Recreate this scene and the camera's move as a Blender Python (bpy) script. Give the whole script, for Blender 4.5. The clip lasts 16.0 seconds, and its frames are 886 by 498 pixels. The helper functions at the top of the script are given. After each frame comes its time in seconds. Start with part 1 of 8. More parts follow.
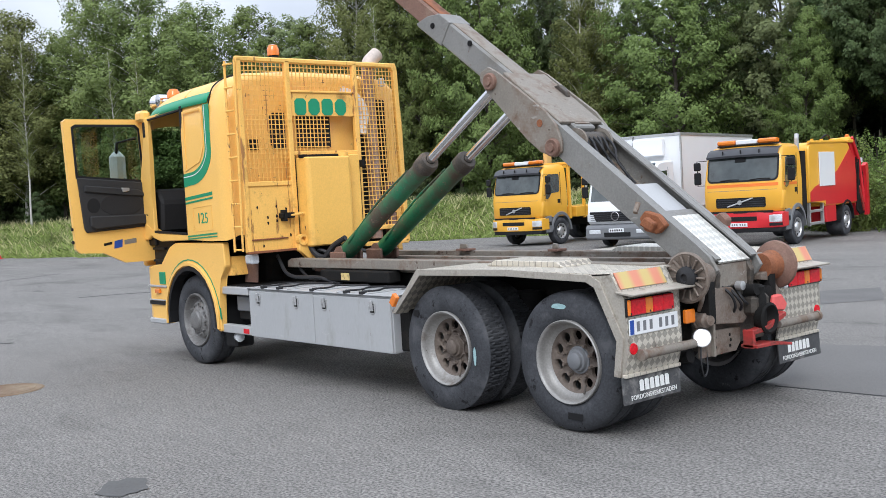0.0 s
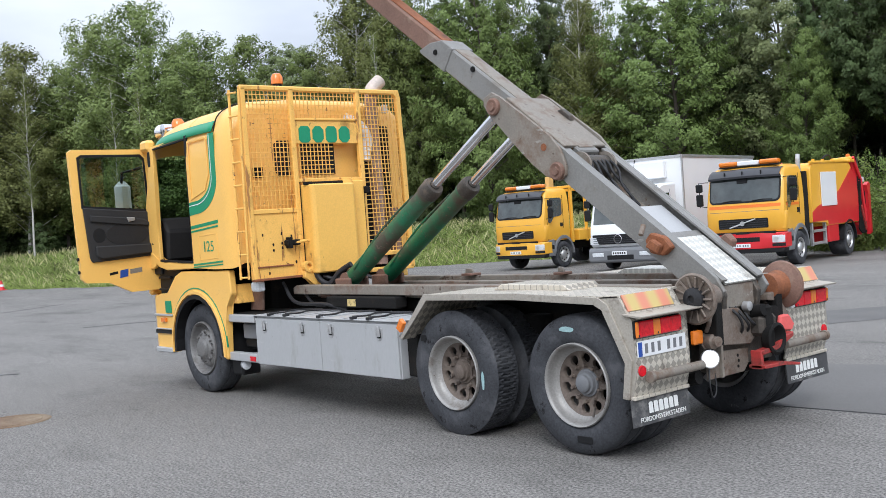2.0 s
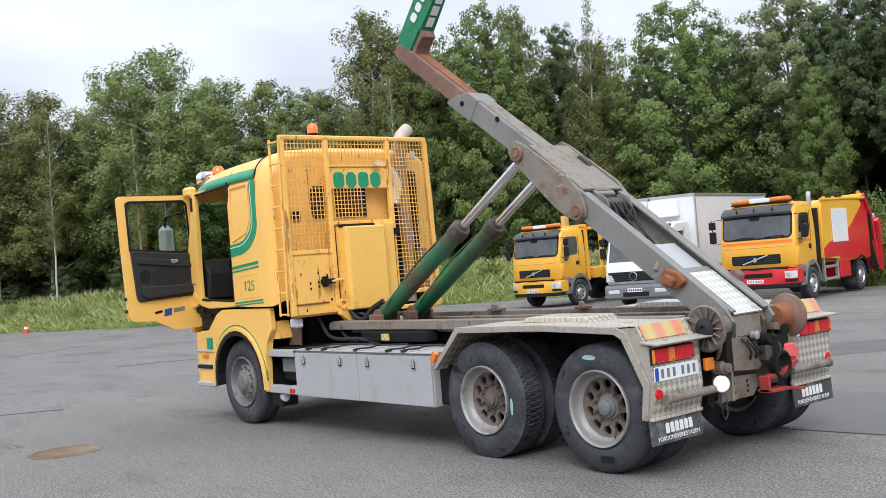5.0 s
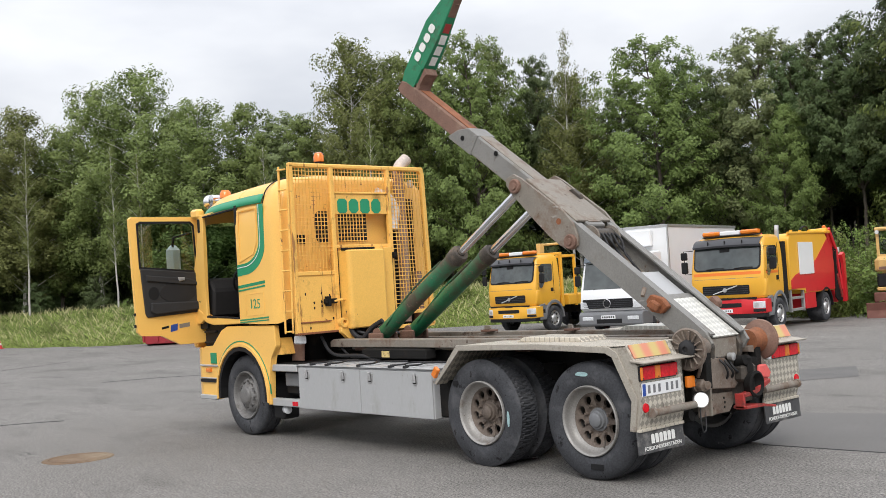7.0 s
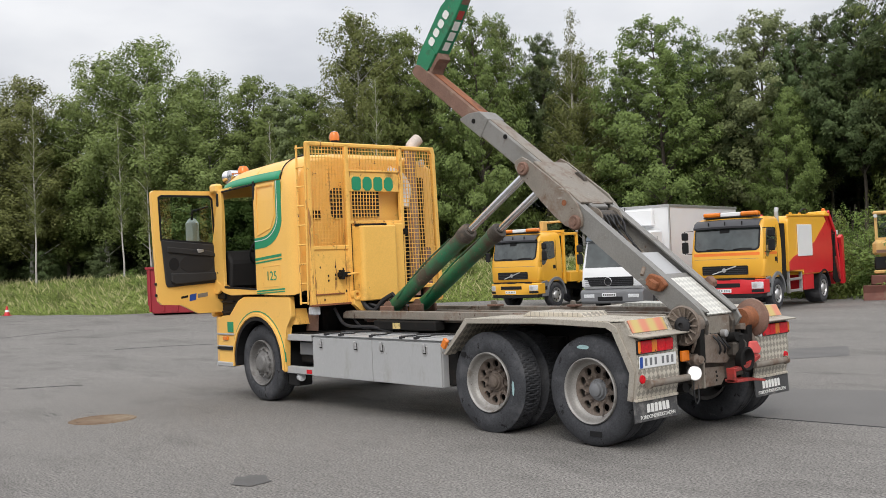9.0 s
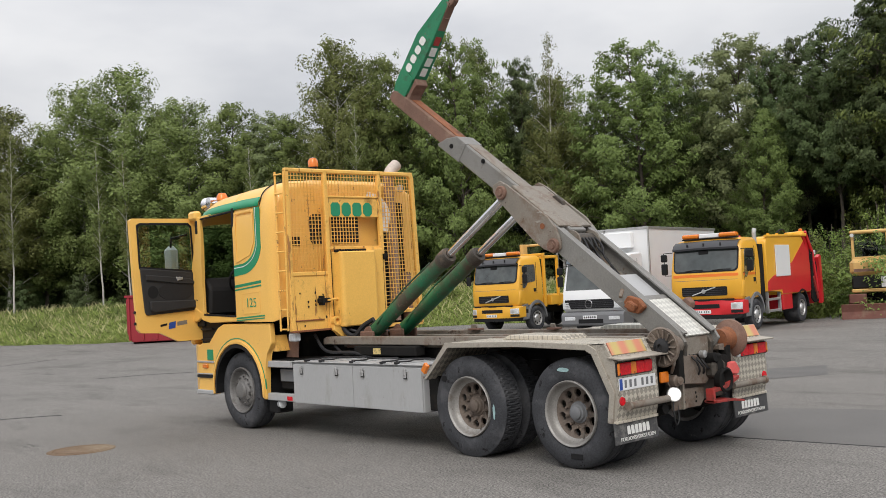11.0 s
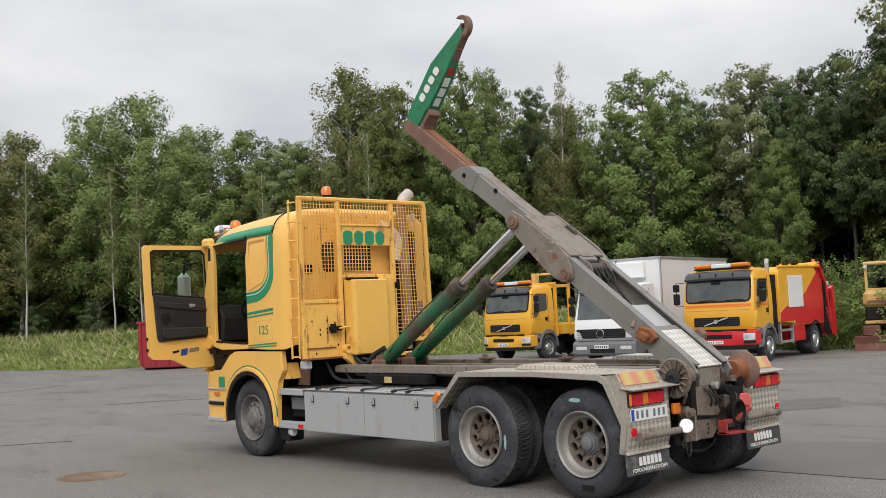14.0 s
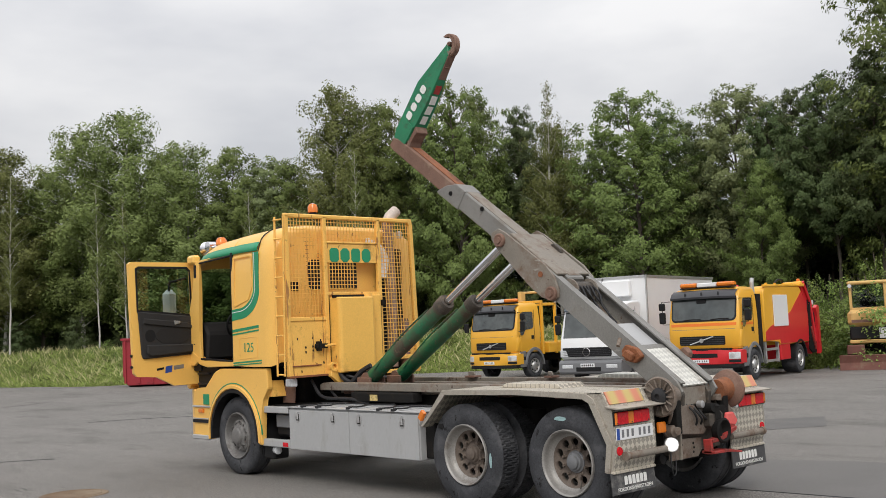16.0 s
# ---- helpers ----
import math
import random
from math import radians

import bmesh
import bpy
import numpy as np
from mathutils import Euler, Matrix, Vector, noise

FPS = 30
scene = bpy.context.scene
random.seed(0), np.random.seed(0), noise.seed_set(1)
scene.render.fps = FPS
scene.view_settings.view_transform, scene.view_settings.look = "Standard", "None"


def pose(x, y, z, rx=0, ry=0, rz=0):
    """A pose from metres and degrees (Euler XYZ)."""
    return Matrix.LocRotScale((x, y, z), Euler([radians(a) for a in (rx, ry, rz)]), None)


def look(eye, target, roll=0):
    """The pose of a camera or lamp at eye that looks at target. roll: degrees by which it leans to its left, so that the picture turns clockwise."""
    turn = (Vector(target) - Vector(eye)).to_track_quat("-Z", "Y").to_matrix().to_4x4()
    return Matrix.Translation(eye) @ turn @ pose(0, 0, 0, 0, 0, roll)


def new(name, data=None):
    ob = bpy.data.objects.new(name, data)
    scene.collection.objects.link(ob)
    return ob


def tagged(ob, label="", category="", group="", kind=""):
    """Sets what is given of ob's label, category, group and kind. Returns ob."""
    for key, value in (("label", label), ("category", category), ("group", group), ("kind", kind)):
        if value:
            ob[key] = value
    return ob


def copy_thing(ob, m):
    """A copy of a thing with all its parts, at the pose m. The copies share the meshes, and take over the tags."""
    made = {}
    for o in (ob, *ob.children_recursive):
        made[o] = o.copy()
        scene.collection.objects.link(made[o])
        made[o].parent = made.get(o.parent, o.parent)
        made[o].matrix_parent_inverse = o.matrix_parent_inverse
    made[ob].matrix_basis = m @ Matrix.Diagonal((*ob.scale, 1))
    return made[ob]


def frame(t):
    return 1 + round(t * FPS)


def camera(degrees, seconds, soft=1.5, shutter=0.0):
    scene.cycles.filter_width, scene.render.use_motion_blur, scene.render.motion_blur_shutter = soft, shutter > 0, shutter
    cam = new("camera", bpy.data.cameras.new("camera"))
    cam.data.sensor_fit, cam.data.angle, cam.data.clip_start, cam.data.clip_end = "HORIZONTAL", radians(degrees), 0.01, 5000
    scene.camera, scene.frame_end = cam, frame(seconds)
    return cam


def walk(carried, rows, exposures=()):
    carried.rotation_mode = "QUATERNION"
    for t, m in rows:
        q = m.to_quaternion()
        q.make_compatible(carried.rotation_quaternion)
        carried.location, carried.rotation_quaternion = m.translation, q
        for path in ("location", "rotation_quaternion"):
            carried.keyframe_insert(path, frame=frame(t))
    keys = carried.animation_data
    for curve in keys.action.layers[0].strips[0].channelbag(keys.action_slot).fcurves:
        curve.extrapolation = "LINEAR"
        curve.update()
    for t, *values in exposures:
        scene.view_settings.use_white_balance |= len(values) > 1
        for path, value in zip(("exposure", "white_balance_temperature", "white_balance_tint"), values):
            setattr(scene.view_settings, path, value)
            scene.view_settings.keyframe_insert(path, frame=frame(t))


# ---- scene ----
cam = camera(46.5, 16.0, soft=0.3)
PATH = [
    (0, (4.927, -5.293, 1.726), (3.406, -3.999, 1.626), -3.3),
    (0.5, (4.926, -5.295, 1.721), (3.397, -4.009, 1.623), -3.5),
    (1, (4.94, -5.298, 1.724), (3.404, -4.018, 1.652), -3.7),
    (1.5, (4.936, -5.33, 1.723), (3.4, -4.05, 1.667), -3.5),
    (2, (4.923, -5.332, 1.726), (3.399, -4.037, 1.675), -4.1),
    (2.5, (4.913, -5.324, 1.72), (3.397, -4.02, 1.671), -4.2),
    (3, (4.89, -5.344, 1.728), (3.392, -4.02, 1.68), -4.3),
    (3.5, (4.955, -5.441, 1.735), (3.429, -4.149, 1.767), -3.7),
    (3.7, (5.009, -5.475, 1.713), (3.475, -4.192, 1.759), -4.0),
    (5.8, (5.525, -6.2, 1.734), (3.988, -4.92, 1.752), -4.9),
    (6, (5.544, -6.265, 1.734), (4.019, -4.972, 1.775), -4.8),
    (6.5, (5.618, -6.483, 1.723), (4.114, -5.166, 1.781), -5.5),
    (7, (5.759, -6.648, 1.726), (4.263, -5.323, 1.798), -3.5),
    (7.5, (5.935, -6.797, 1.727), (4.406, -5.509, 1.75), -3.2),
    (8, (6.014, -6.99, 1.724), (4.503, -5.68, 1.757), -4.2),
    (8.5, (6.059, -7.08, 1.731), (4.574, -5.741, 1.746), -2.7),
    (9, (6.12, -7.087, 1.74), (4.619, -5.766, 1.764), -2.5),
    (9.5, (6.144, -7.084, 1.742), (4.642, -5.765, 1.783), -2.8),
    (9.7, (6.157, -7.1, 1.74), (4.664, -5.77, 1.786), -2.9),
    (12, (6.151, -7.087, 1.742), (4.68, -5.737, 1.841), -2.9),
    (12.5, (6.154, -7.095, 1.747), (4.679, -5.75, 1.871), -2.7),
    (13, (6.164, -7.104, 1.747), (4.683, -5.766, 1.87), -2.9),
    (13.5, (6.173, -7.114, 1.75), (4.685, -5.784, 1.877), -2.8),
    (14, (6.17, -7.115, 1.749), (4.684, -5.781, 1.874), -2.8),
    (14.5, (6.173, -7.113, 1.748), (4.686, -5.782, 1.878), -2.4),
    (15, (6.174, -7.112, 1.747), (4.693, -5.773, 1.875), -2.6),
    (15.5, (6.165, -7.113, 1.75), (4.695, -5.763, 1.881), -2.4),
    (16, (6.174, -7.113, 1.75), (4.709, -5.761, 1.908), -2.6),
]
walk(cam, [(t, look(eye, target, roll)) for t, eye, target, roll in PATH],
     exposures=[(0, 0.34, 5900, 10), (3.5, 0.34, 5900, 10), (7, 0.25, 6450, 10.5), (9, 0.1, 6550, 10.5), (12.5, -0.04, 6650, 10.5), (16, -0.04, 6650, 10.5)])

# ---- world and light: overcast sky ----
world = bpy.data.worlds.new("overcast_sky")
scene.world = world
world.use_nodes = True
wn, wl = world.node_tree.nodes, world.node_tree.links
wn.clear()
w_out = wn.new("ShaderNodeOutputWorld")
w_bg = wn.new("ShaderNodeBackground")
w_sky = wn.new("ShaderNodeTexSky")
w_sky.sky_type = 'NISHITA'
w_sky.sun_disc = False
w_sky.sun_elevation = radians(43)
w_sky.sun_rotation = radians(135)
w_tc = wn.new("ShaderNodeTexCoord")
w_map = wn.new("ShaderNodeMapping")
w_map.inputs["Scale"].default_value = (1.6, 1.6, 4.5)
w_noise = wn.new("ShaderNodeTexNoise")
w_noise.inputs["Scale"].default_value = 1.7
w_noise.inputs["Detail"].default_value = 5
w_noise.inputs["Roughness"].default_value = 0.5
w_ramp = wn.new("ShaderNodeValToRGB")
w_ramp.color_ramp.elements[0].position = 0.34
w_ramp.color_ramp.elements[0].color = (5.2, 5.35, 5.7, 1)
w_ramp.color_ramp.elements[1].position = 0.66
w_ramp.color_ramp.elements[1].color = (7.6, 7.65, 7.75, 1)
w_sep = wn.new("ShaderNodeSeparateXYZ")
w_zen = wn.new("ShaderNodeMapRange")
w_zen.inputs["From Min"].default_value = 0.1
w_zen.inputs["From Max"].default_value = 1.0
w_zen.inputs["To Min"].default_value = 1.0
w_zen.inputs["To Max"].default_value = 2.6
w_mul = wn.new("ShaderNodeVectorMath")
w_mul.operation = 'SCALE'
w_mix = wn.new("ShaderNodeMixRGB")
w_mix.inputs[0].default_value = 0.9
wl.new(w_tc.outputs["Generated"], w_map.inputs[0])
wl.new(w_map.outputs[0], w_noise.inputs["Vector"])
wl.new(w_noise.outputs[0], w_ramp.inputs[0])
wl.new(w_tc.outputs["Generated"], w_sep.inputs[0])
wl.new(w_sep.outputs[2], w_zen.inputs["Value"])
wl.new(w_ramp.outputs[0], w_mul.inputs[0])
wl.new(w_zen.outputs[0], w_mul.inputs["Scale"])
wl.new(w_sky.outputs[0], w_mix.inputs[1])
wl.new(w_mul.outputs[0], w_mix.inputs[2])
wl.new(w_mix.outputs[0], w_bg.inputs[0])
w_bg.inputs[1].default_value = 0.1
wl.new(w_bg.outputs[0], w_out.inputs[0])

sun_data = bpy.data.lights.new("sun", 'SUN')
sun_data.energy = 1.45
sun_data.angle = radians(25)
sun_data.color = (1.0, 0.96, 0.9)
sun = new("sun", sun_data)
sun.matrix_basis = look((24, -24, 30), (0, 0, 0))


# ---- materials ----
def mat(name, rgb, rough=0.6, metal=0.0, var=0.12, scale=3.0, fine=60.0, dirt=None, dirt_amt=0.0, dirt_scale=2.5,
        bump=0.0, bump_scale=80.0, coat=0.0, per_island=0.0, per_object=0.0, stretch=(1, 1, 1), spots=None):
    """A painted, metal, rubber or stone surface: two scales of colour change, patchy dirt or rust, fine relief."""
    m = bpy.data.materials.new(name)
    m.use_nodes = True
    n, l = m.node_tree.nodes, m.node_tree.links
    b = n["Principled BSDF"]
    b.inputs["Metallic"].default_value = metal
    b.inputs["Coat Weight"].default_value = coat
    tc = n.new("ShaderNodeTexCoord")
    mp = n.new("ShaderNodeMapping")
    mp.inputs["Scale"].default_value = stretch
    l.new(tc.outputs["Object"], mp.inputs[0])
    big = n.new("ShaderNodeTexNoise")
    big.inputs["Scale"].default_value = scale
    big.inputs["Detail"].default_value = 6
    sml = n.new("ShaderNodeTexNoise")
    sml.inputs["Scale"].default_value = fine
    sml.inputs["Detail"].default_value = 3
    l.new(mp.outputs[0], big.inputs["Vector"])
    l.new(mp.outputs[0], sml.inputs["Vector"])
    add = n.new("ShaderNodeMath")
    add.operation = 'ADD'
    l.new(big.outputs[0], add.inputs[0])
    l.new(sml.outputs[0], add.inputs[1])
    rng = n.new("ShaderNodeMapRange")
    rng.inputs["From Min"].default_value, rng.inputs["From Max"].default_value = 0.6, 1.4
    rng.inputs["To Min"].default_value, rng.inputs["To Max"].default_value = 1 - var, 1 + var
    l.new(add.outputs[0], rng.inputs["Value"])
    value = rng.outputs[0]
    if per_island or per_object:
        src = n.new("ShaderNodeNewGeometry").outputs["Random Per Island"] if per_island else n.new("ShaderNodeObjectInfo").outputs["Random"]
        k = per_island or per_object
        r2 = n.new("ShaderNodeMapRange")
        r2.inputs["To Min"].default_value, r2.inputs["To Max"].default_value = 1 - k, 1 + k
        l.new(src, r2.inputs["Value"])
        mu = n.new("ShaderNodeMath")
        mu.operation = 'MULTIPLY'
        l.new(value, mu.inputs[0])
        l.new(r2.outputs[0], mu.inputs[1])
        value = mu.outputs[0]
    col = n.new("ShaderNodeVectorMath")
    col.operation = 'SCALE'
    col.inputs[0].default_value = rgb
    l.new(value, col.inputs["Scale"])
    out = col.outputs[0]
    if dirt:
        dn = n.new("ShaderNodeTexNoise")
        dn.inputs["Scale"].default_value = dirt_scale
        dn.inputs["Detail"].default_value = 9
        dn.inputs["Roughness"].default_value = 0.68
        l.new(mp.outputs[0], dn.inputs["Vector"])
        rp = n.new("ShaderNodeMapRange")
        rp.inputs["From Min"].default_value = 0.68 - 0.36 * dirt_amt
        rp.inputs["From Max"].default_value = 0.84 - 0.30 * dirt_amt
        l.new(dn.outputs[0], rp.inputs["Value"])
        mx = n.new("ShaderNodeMixRGB")
        mx.inputs[2].default_value = (*dirt, 1)
        l.new(rp.outputs[0], mx.inputs[0])
        l.new(out, mx.inputs[1])
        out = mx.outputs[0]
        rr = n.new("ShaderNodeMapRange")
        rr.inputs["To Min"].default_value, rr.inputs["To Max"].default_value = rough, min(1.0, rough + 0.3)
        l.new(rp.outputs[0], rr.inputs["Value"])
        l.new(rr.outputs[0], b.inputs["Roughness"])
    else:
        b.inputs["Roughness"].default_value = rough
    for rgb2, amt, sc, st in (spots or ()):
        # chips and runs of a second colour, with a hard edge
        m2 = n.new("ShaderNodeMapping")
        m2.inputs["Scale"].default_value = st
        l.new(tc.outputs["Object"], m2.inputs[0])
        sn = n.new("ShaderNodeTexNoise")
        sn.inputs["Scale"].default_value = sc
        sn.inputs["Detail"].default_value = 7
        sn.inputs["Roughness"].default_value = 0.7
        l.new(m2.outputs[0], sn.inputs["Vector"])
        sr = n.new("ShaderNodeMapRange")
        sr.inputs["From Min"].default_value = 0.675 - 0.25 * amt
        sr.inputs["From Max"].default_value = 0.715 - 0.25 * amt
        l.new(sn.outputs[0], sr.inputs["Value"])
        sx = n.new("ShaderNodeMixRGB")
        sx.inputs[2].default_value = (*rgb2, 1)
        l.new(sr.outputs[0], sx.inputs[0])
        l.new(out, sx.inputs[1])
        out = sx.outputs[0]
    l.new(out, b.inputs["Base Color"])
    if bump:
        bn = n.new("ShaderNodeTexNoise")
        bn.inputs["Scale"].default_value = bump_scale
        bn.inputs["Detail"].default_value = 4
        l.new(mp.outputs[0], bn.inputs["Vector"])
        bu = n.new("ShaderNodeBump")
        bu.inputs["Strength"].default_value = bump
        bu.inputs["Distance"].default_value = 0.02
        l.new(bn.outputs[0], bu.inputs["Height"])
        l.new(bu.outputs[0], b.inputs["Normal"])
    return m


def glass_mat(name, tint, rough=0.02, alpha=0.35):
    """Window glass: a clear, tinted sheet with a mirror gloss."""
    m = bpy.data.materials.new(name)
    m.use_nodes = True
    n, l = m.node_tree.nodes, m.node_tree.links
    n.remove(n["Principled BSDF"])
    tr = n.new("ShaderNodeBsdfTransparent")
    tr.inputs[0].default_value = (*tint, 1)
    gl = n.new("ShaderNodeBsdfGlossy")
    gl.inputs["Roughness"].default_value = rough
    fr = n.new("ShaderNodeFresnel")
    fr.inputs[0].default_value = 1.5
    mx = n.new("ShaderNodeMixShader")
    l.new(fr.outputs[0], mx.inputs[0])
    l.new(tr.outputs[0], mx.inputs[1])
    l.new(gl.outputs[0], mx.inputs[2])
    l.new(mx.outputs[0], n["Material Output"].inputs[0])
    return m


def leaf_mat(name, rgb, var=0.2):
    m = bpy.data.materials.new(name)
    m.use_nodes = True
    n, l = m.node_tree.nodes, m.node_tree.links
    b = n["Principled BSDF"]
    b.inputs["Roughness"].default_value = 0.55
    b.inputs["Specular IOR Level"].default_value = 0.2
    geo = n.new("ShaderNodeNewGeometry")
    oi = n.new("ShaderNodeObjectInfo")
    a = n.new("ShaderNodeMapRange")
    a.inputs["To Min"].default_value, a.inputs["To Max"].default_value = 1 - var, 1 + var
    l.new(geo.outputs["Random Per Island"], a.inputs["Value"])
    c = n.new("ShaderNodeMapRange")
    c.inputs["To Min"].default_value, c.inputs["To Max"].default_value = 0.8, 1.2
    l.new(oi.outputs["Random"], c.inputs["Value"])
    mu = n.new("ShaderNodeMath")
    mu.operation = 'MULTIPLY'
    l.new(a.outputs[0], mu.inputs[0])
    l.new(c.outputs[0], mu.inputs[1])
    hs = n.new("ShaderNodeHueSaturation")
    hs.inputs["Color"].default_value = (*rgb, 1)
    h = n.new("ShaderNodeMapRange")
    h.inputs["To Min"].default_value, h.inputs["To Max"].default_value = 0.48, 0.516
    l.new(oi.outputs["Random"], h.inputs["Value"])
    l.new(h.outputs[0], hs.inputs["Hue"])
    l.new(mu.outputs[0], hs.inputs["Value"])
    l.new(hs.outputs[0], b.inputs["Base Color"])
    tl = n.new("ShaderNodeBsdfTranslucent")
    l.new(hs.outputs[0], tl.inputs[0])
    mx = n.new("ShaderNodeMixShader")
    mx.inputs[0].default_value = 0.16
    l.new(b.outputs[0], mx.inputs[1])
    l.new(tl.outputs[0], mx.inputs[2])
    l.new(mx.outputs[0], n["Material Output"].inputs[0])
    return m


def tread_mat(name, rgb, upright=False, lift=(0.72, 1.25), dirt=0.34):
    """Aluminium chequer plate: rows of bright worn lozenges standing proud of the dirty plate."""
    m = mat(name, rgb, 0.45, 0.35, var=0.15, scale=4, dirt=(0.17, 0.14, 0.11), dirt_amt=dirt, dirt_scale=4)
    n, l = m.node_tree.nodes, m.node_tree.links
    b = n["Principled BSDF"]
    base = b.inputs["Base Color"].links[0].from_socket
    tc = n.new("ShaderNodeTexCoord")
    src = tc.outputs["Object"]
    if upright:
        sp = n.new("ShaderNodeSeparateXYZ")
        cb = n.new("ShaderNodeCombineXYZ")
        l.new(src, sp.inputs[0])
        l.new(sp.outputs[1], cb.inputs[0])
        l.new(sp.outputs[2], cb.inputs[1])
        src = cb.outputs[0]
    else:
        fl = n.new("ShaderNodeVectorMath")
        fl.operation = 'MULTIPLY'
        fl.inputs[1].default_value = (1, 1, 0)
        l.new(src, fl.inputs[0])
        src = fl.outputs[0]
    mp = n.new("ShaderNodeMapping")
    mp.inputs["Rotation"].default_value = (0, 0, radians(45))
    mp.inputs["Location"].default_value = (0.013, 0.017, 0.5)
    l.new(src, mp.inputs[0])
    ch = n.new("ShaderNodeTexChecker")
    ch.inputs["Scale"].default_value = 23
    l.new(mp.outputs[0], ch.inputs["Vector"])
    k = n.new("ShaderNodeMapRange")
    k.inputs["To Min"].default_value, k.inputs["To Max"].default_value = lift
    l.new(ch.outputs["Fac"], k.inputs["Value"])
    s = n.new("ShaderNodeVectorMath")
    s.operation = 'SCALE'
    l.new(base, s.inputs[0])
    l.new(k.outputs[0], s.inputs["Scale"])
    l.new(s.outputs[0], b.inputs["Base Color"])
    bu = n.new("ShaderNodeBump")
    bu.inputs["Strength"].default_value = 0.5
    bu.inputs["Distance"].default_value = 0.006
    l.new(ch.outputs["Fac"], bu.inputs["Height"])
    l.new(bu.outputs[0], b.inputs["Normal"])
    return m


YELLOW = mat("yellow_paint", (0.90, 0.525, 0.125), 0.38, var=0.07, scale=1.4, dirt=(0.30, 0.17, 0.06), dirt_amt=0.12, dirt_scale=5, coat=0.15)
YELLOW_WORN = mat("worn_yellow_paint", (0.88, 0.505, 0.115), 0.5, var=0.12, scale=2.5, dirt=(0.42, 0.22, 0.05), dirt_amt=0.3, dirt_scale=4, bump=0.05, spots=(((0.16, 0.07, 0.03), 0.2, 7, (1, 1, 1)), ((0.36, 0.17, 0.05), 0.3, 12, (1, 1, 0.12))))
YELLOW_BRIGHT = mat("bright_yellow_paint", (0.83, 0.43, 0.04), 0.35, var=0.05, scale=1.2, dirt=(0.3, 0.18, 0.05), dirt_amt=0.05, coat=0.2)
GREEN = mat("green_paint", (0.015, 0.27, 0.13), 0.4, var=0.1, scale=3)
GREEN_WORN = mat("worn_green_paint", (0.010, 0.19, 0.085), 0.5, var=0.2, scale=3, dirt=(0.055, 0.04, 0.028), dirt_amt=0.36, dirt_scale=4, bump=0.05, spots=(((0.14, 0.10, 0.07), 0.26, 14, (1, 1, 1)),))
GREY = mat("grey_paint", (0.20, 0.195, 0.183), 0.5, var=0.2, scale=3, dirt=(0.155, 0.135, 0.11), dirt_amt=0.4, dirt_scale=2.5, bump=0.06, spots=(((0.11, 0.07, 0.045), 0.16, 7, (1, 1, 1)), ((0.28, 0.27, 0.255), 0.15, 16, (0.3, 1, 1))))
GREEN_OILY = mat("oily_green_paint", (0.014, 0.155, 0.07), 0.45, var=0.25, scale=3, dirt=(0.085, 0.066, 0.046), dirt_amt=0.58, dirt_scale=1.8, bump=0.05, spots=(((0.15, 0.11, 0.08), 0.3, 14, (1, 1, 1)),))
GREY_WORN = mat("rusty_grey_paint", (0.225, 0.20, 0.168), 0.6, var=0.2, scale=4, dirt=(0.15, 0.095, 0.065), dirt_amt=0.55, dirt_scale=4, bump=0.12, spots=(((0.075, 0.048, 0.032), 0.22, 9, (1, 1, 1)), ((0.30, 0.28, 0.25), 0.2, 12, (0.35, 1, 1))))
RUSTY = mat("rusty_steel", (0.20, 0.115, 0.085), 0.75, metal=0.1, var=0.3, scale=6, dirt=(0.30, 0.21, 0.16), dirt_amt=0.35, dirt_scale=7, bump=0.2)
ORANGE_RUST = mat("orange_rust", (0.24, 0.085, 0.035), 0.8, var=0.3, scale=8, dirt=(0.08, 0.05, 0.035), dirt_amt=0.4, bump=0.2)
BOX_GREY = mat("grey_locker_paint", (0.40, 0.405, 0.41), 0.42, var=0.06, scale=1.6, dirt=(0.30, 0.29, 0.27), dirt_amt=0.28, dirt_scale=3, stretch=(1, 1, 0.35), spots=(((0.2, 0.17, 0.14), 0.06, 16, (1, 1, 0.5)), ((0.44, 0.44, 0.44), 0.1, 12, (0.3, 1, 1))))
RUBBER = mat("tyre_rubber", (0.052, 0.054, 0.06), 0.68, var=0.35, scale=4, dirt=(0.105, 0.106, 0.112), dirt_amt=0.45, dirt_scale=4, bump=0.2, bump_scale=40, spots=(((0.014, 0.014, 0.015), 0.3, 9, (1, 1, 1)), ((0.13, 0.128, 0.125), 0.1, 16, (1, 1, 1))))
RIM = mat("worn_steel_rim", (0.31, 0.30, 0.285), 0.5, metal=0.35, var=0.2, scale=5, dirt=(0.17, 0.135, 0.11), dirt_amt=0.36, dirt_scale=6, bump=0.06, spots=(((0.10, 0.07, 0.05), 0.14, 18, (1, 1, 1)),))
RIM_DARK = mat("rusty_hub", (0.15, 0.12, 0.10), 0.7, metal=0.3, var=0.3, scale=6, dirt=(0.22, 0.18, 0.14), dirt_amt=0.4, dirt_scale=6, bump=0.15)
DARK = mat("dark_chassis", (0.010, 0.0095, 0.009), 0.8, var=0.3, scale=4, dirt=(0.04, 0.031, 0.024), dirt_amt=0.3, dirt_scale=4, bump=0.2)
OILY = mat("oily_steel", (0.085, 0.075, 0.065), 0.5, metal=0.4, var=0.3, scale=6, dirt=(0.21, 0.16, 0.12), dirt_amt=0.45, dirt_scale=6, bump=0.2)
BLACK = mat("black_plastic", (0.014, 0.014, 0.015), 0.55, var=0.15, scale=5)
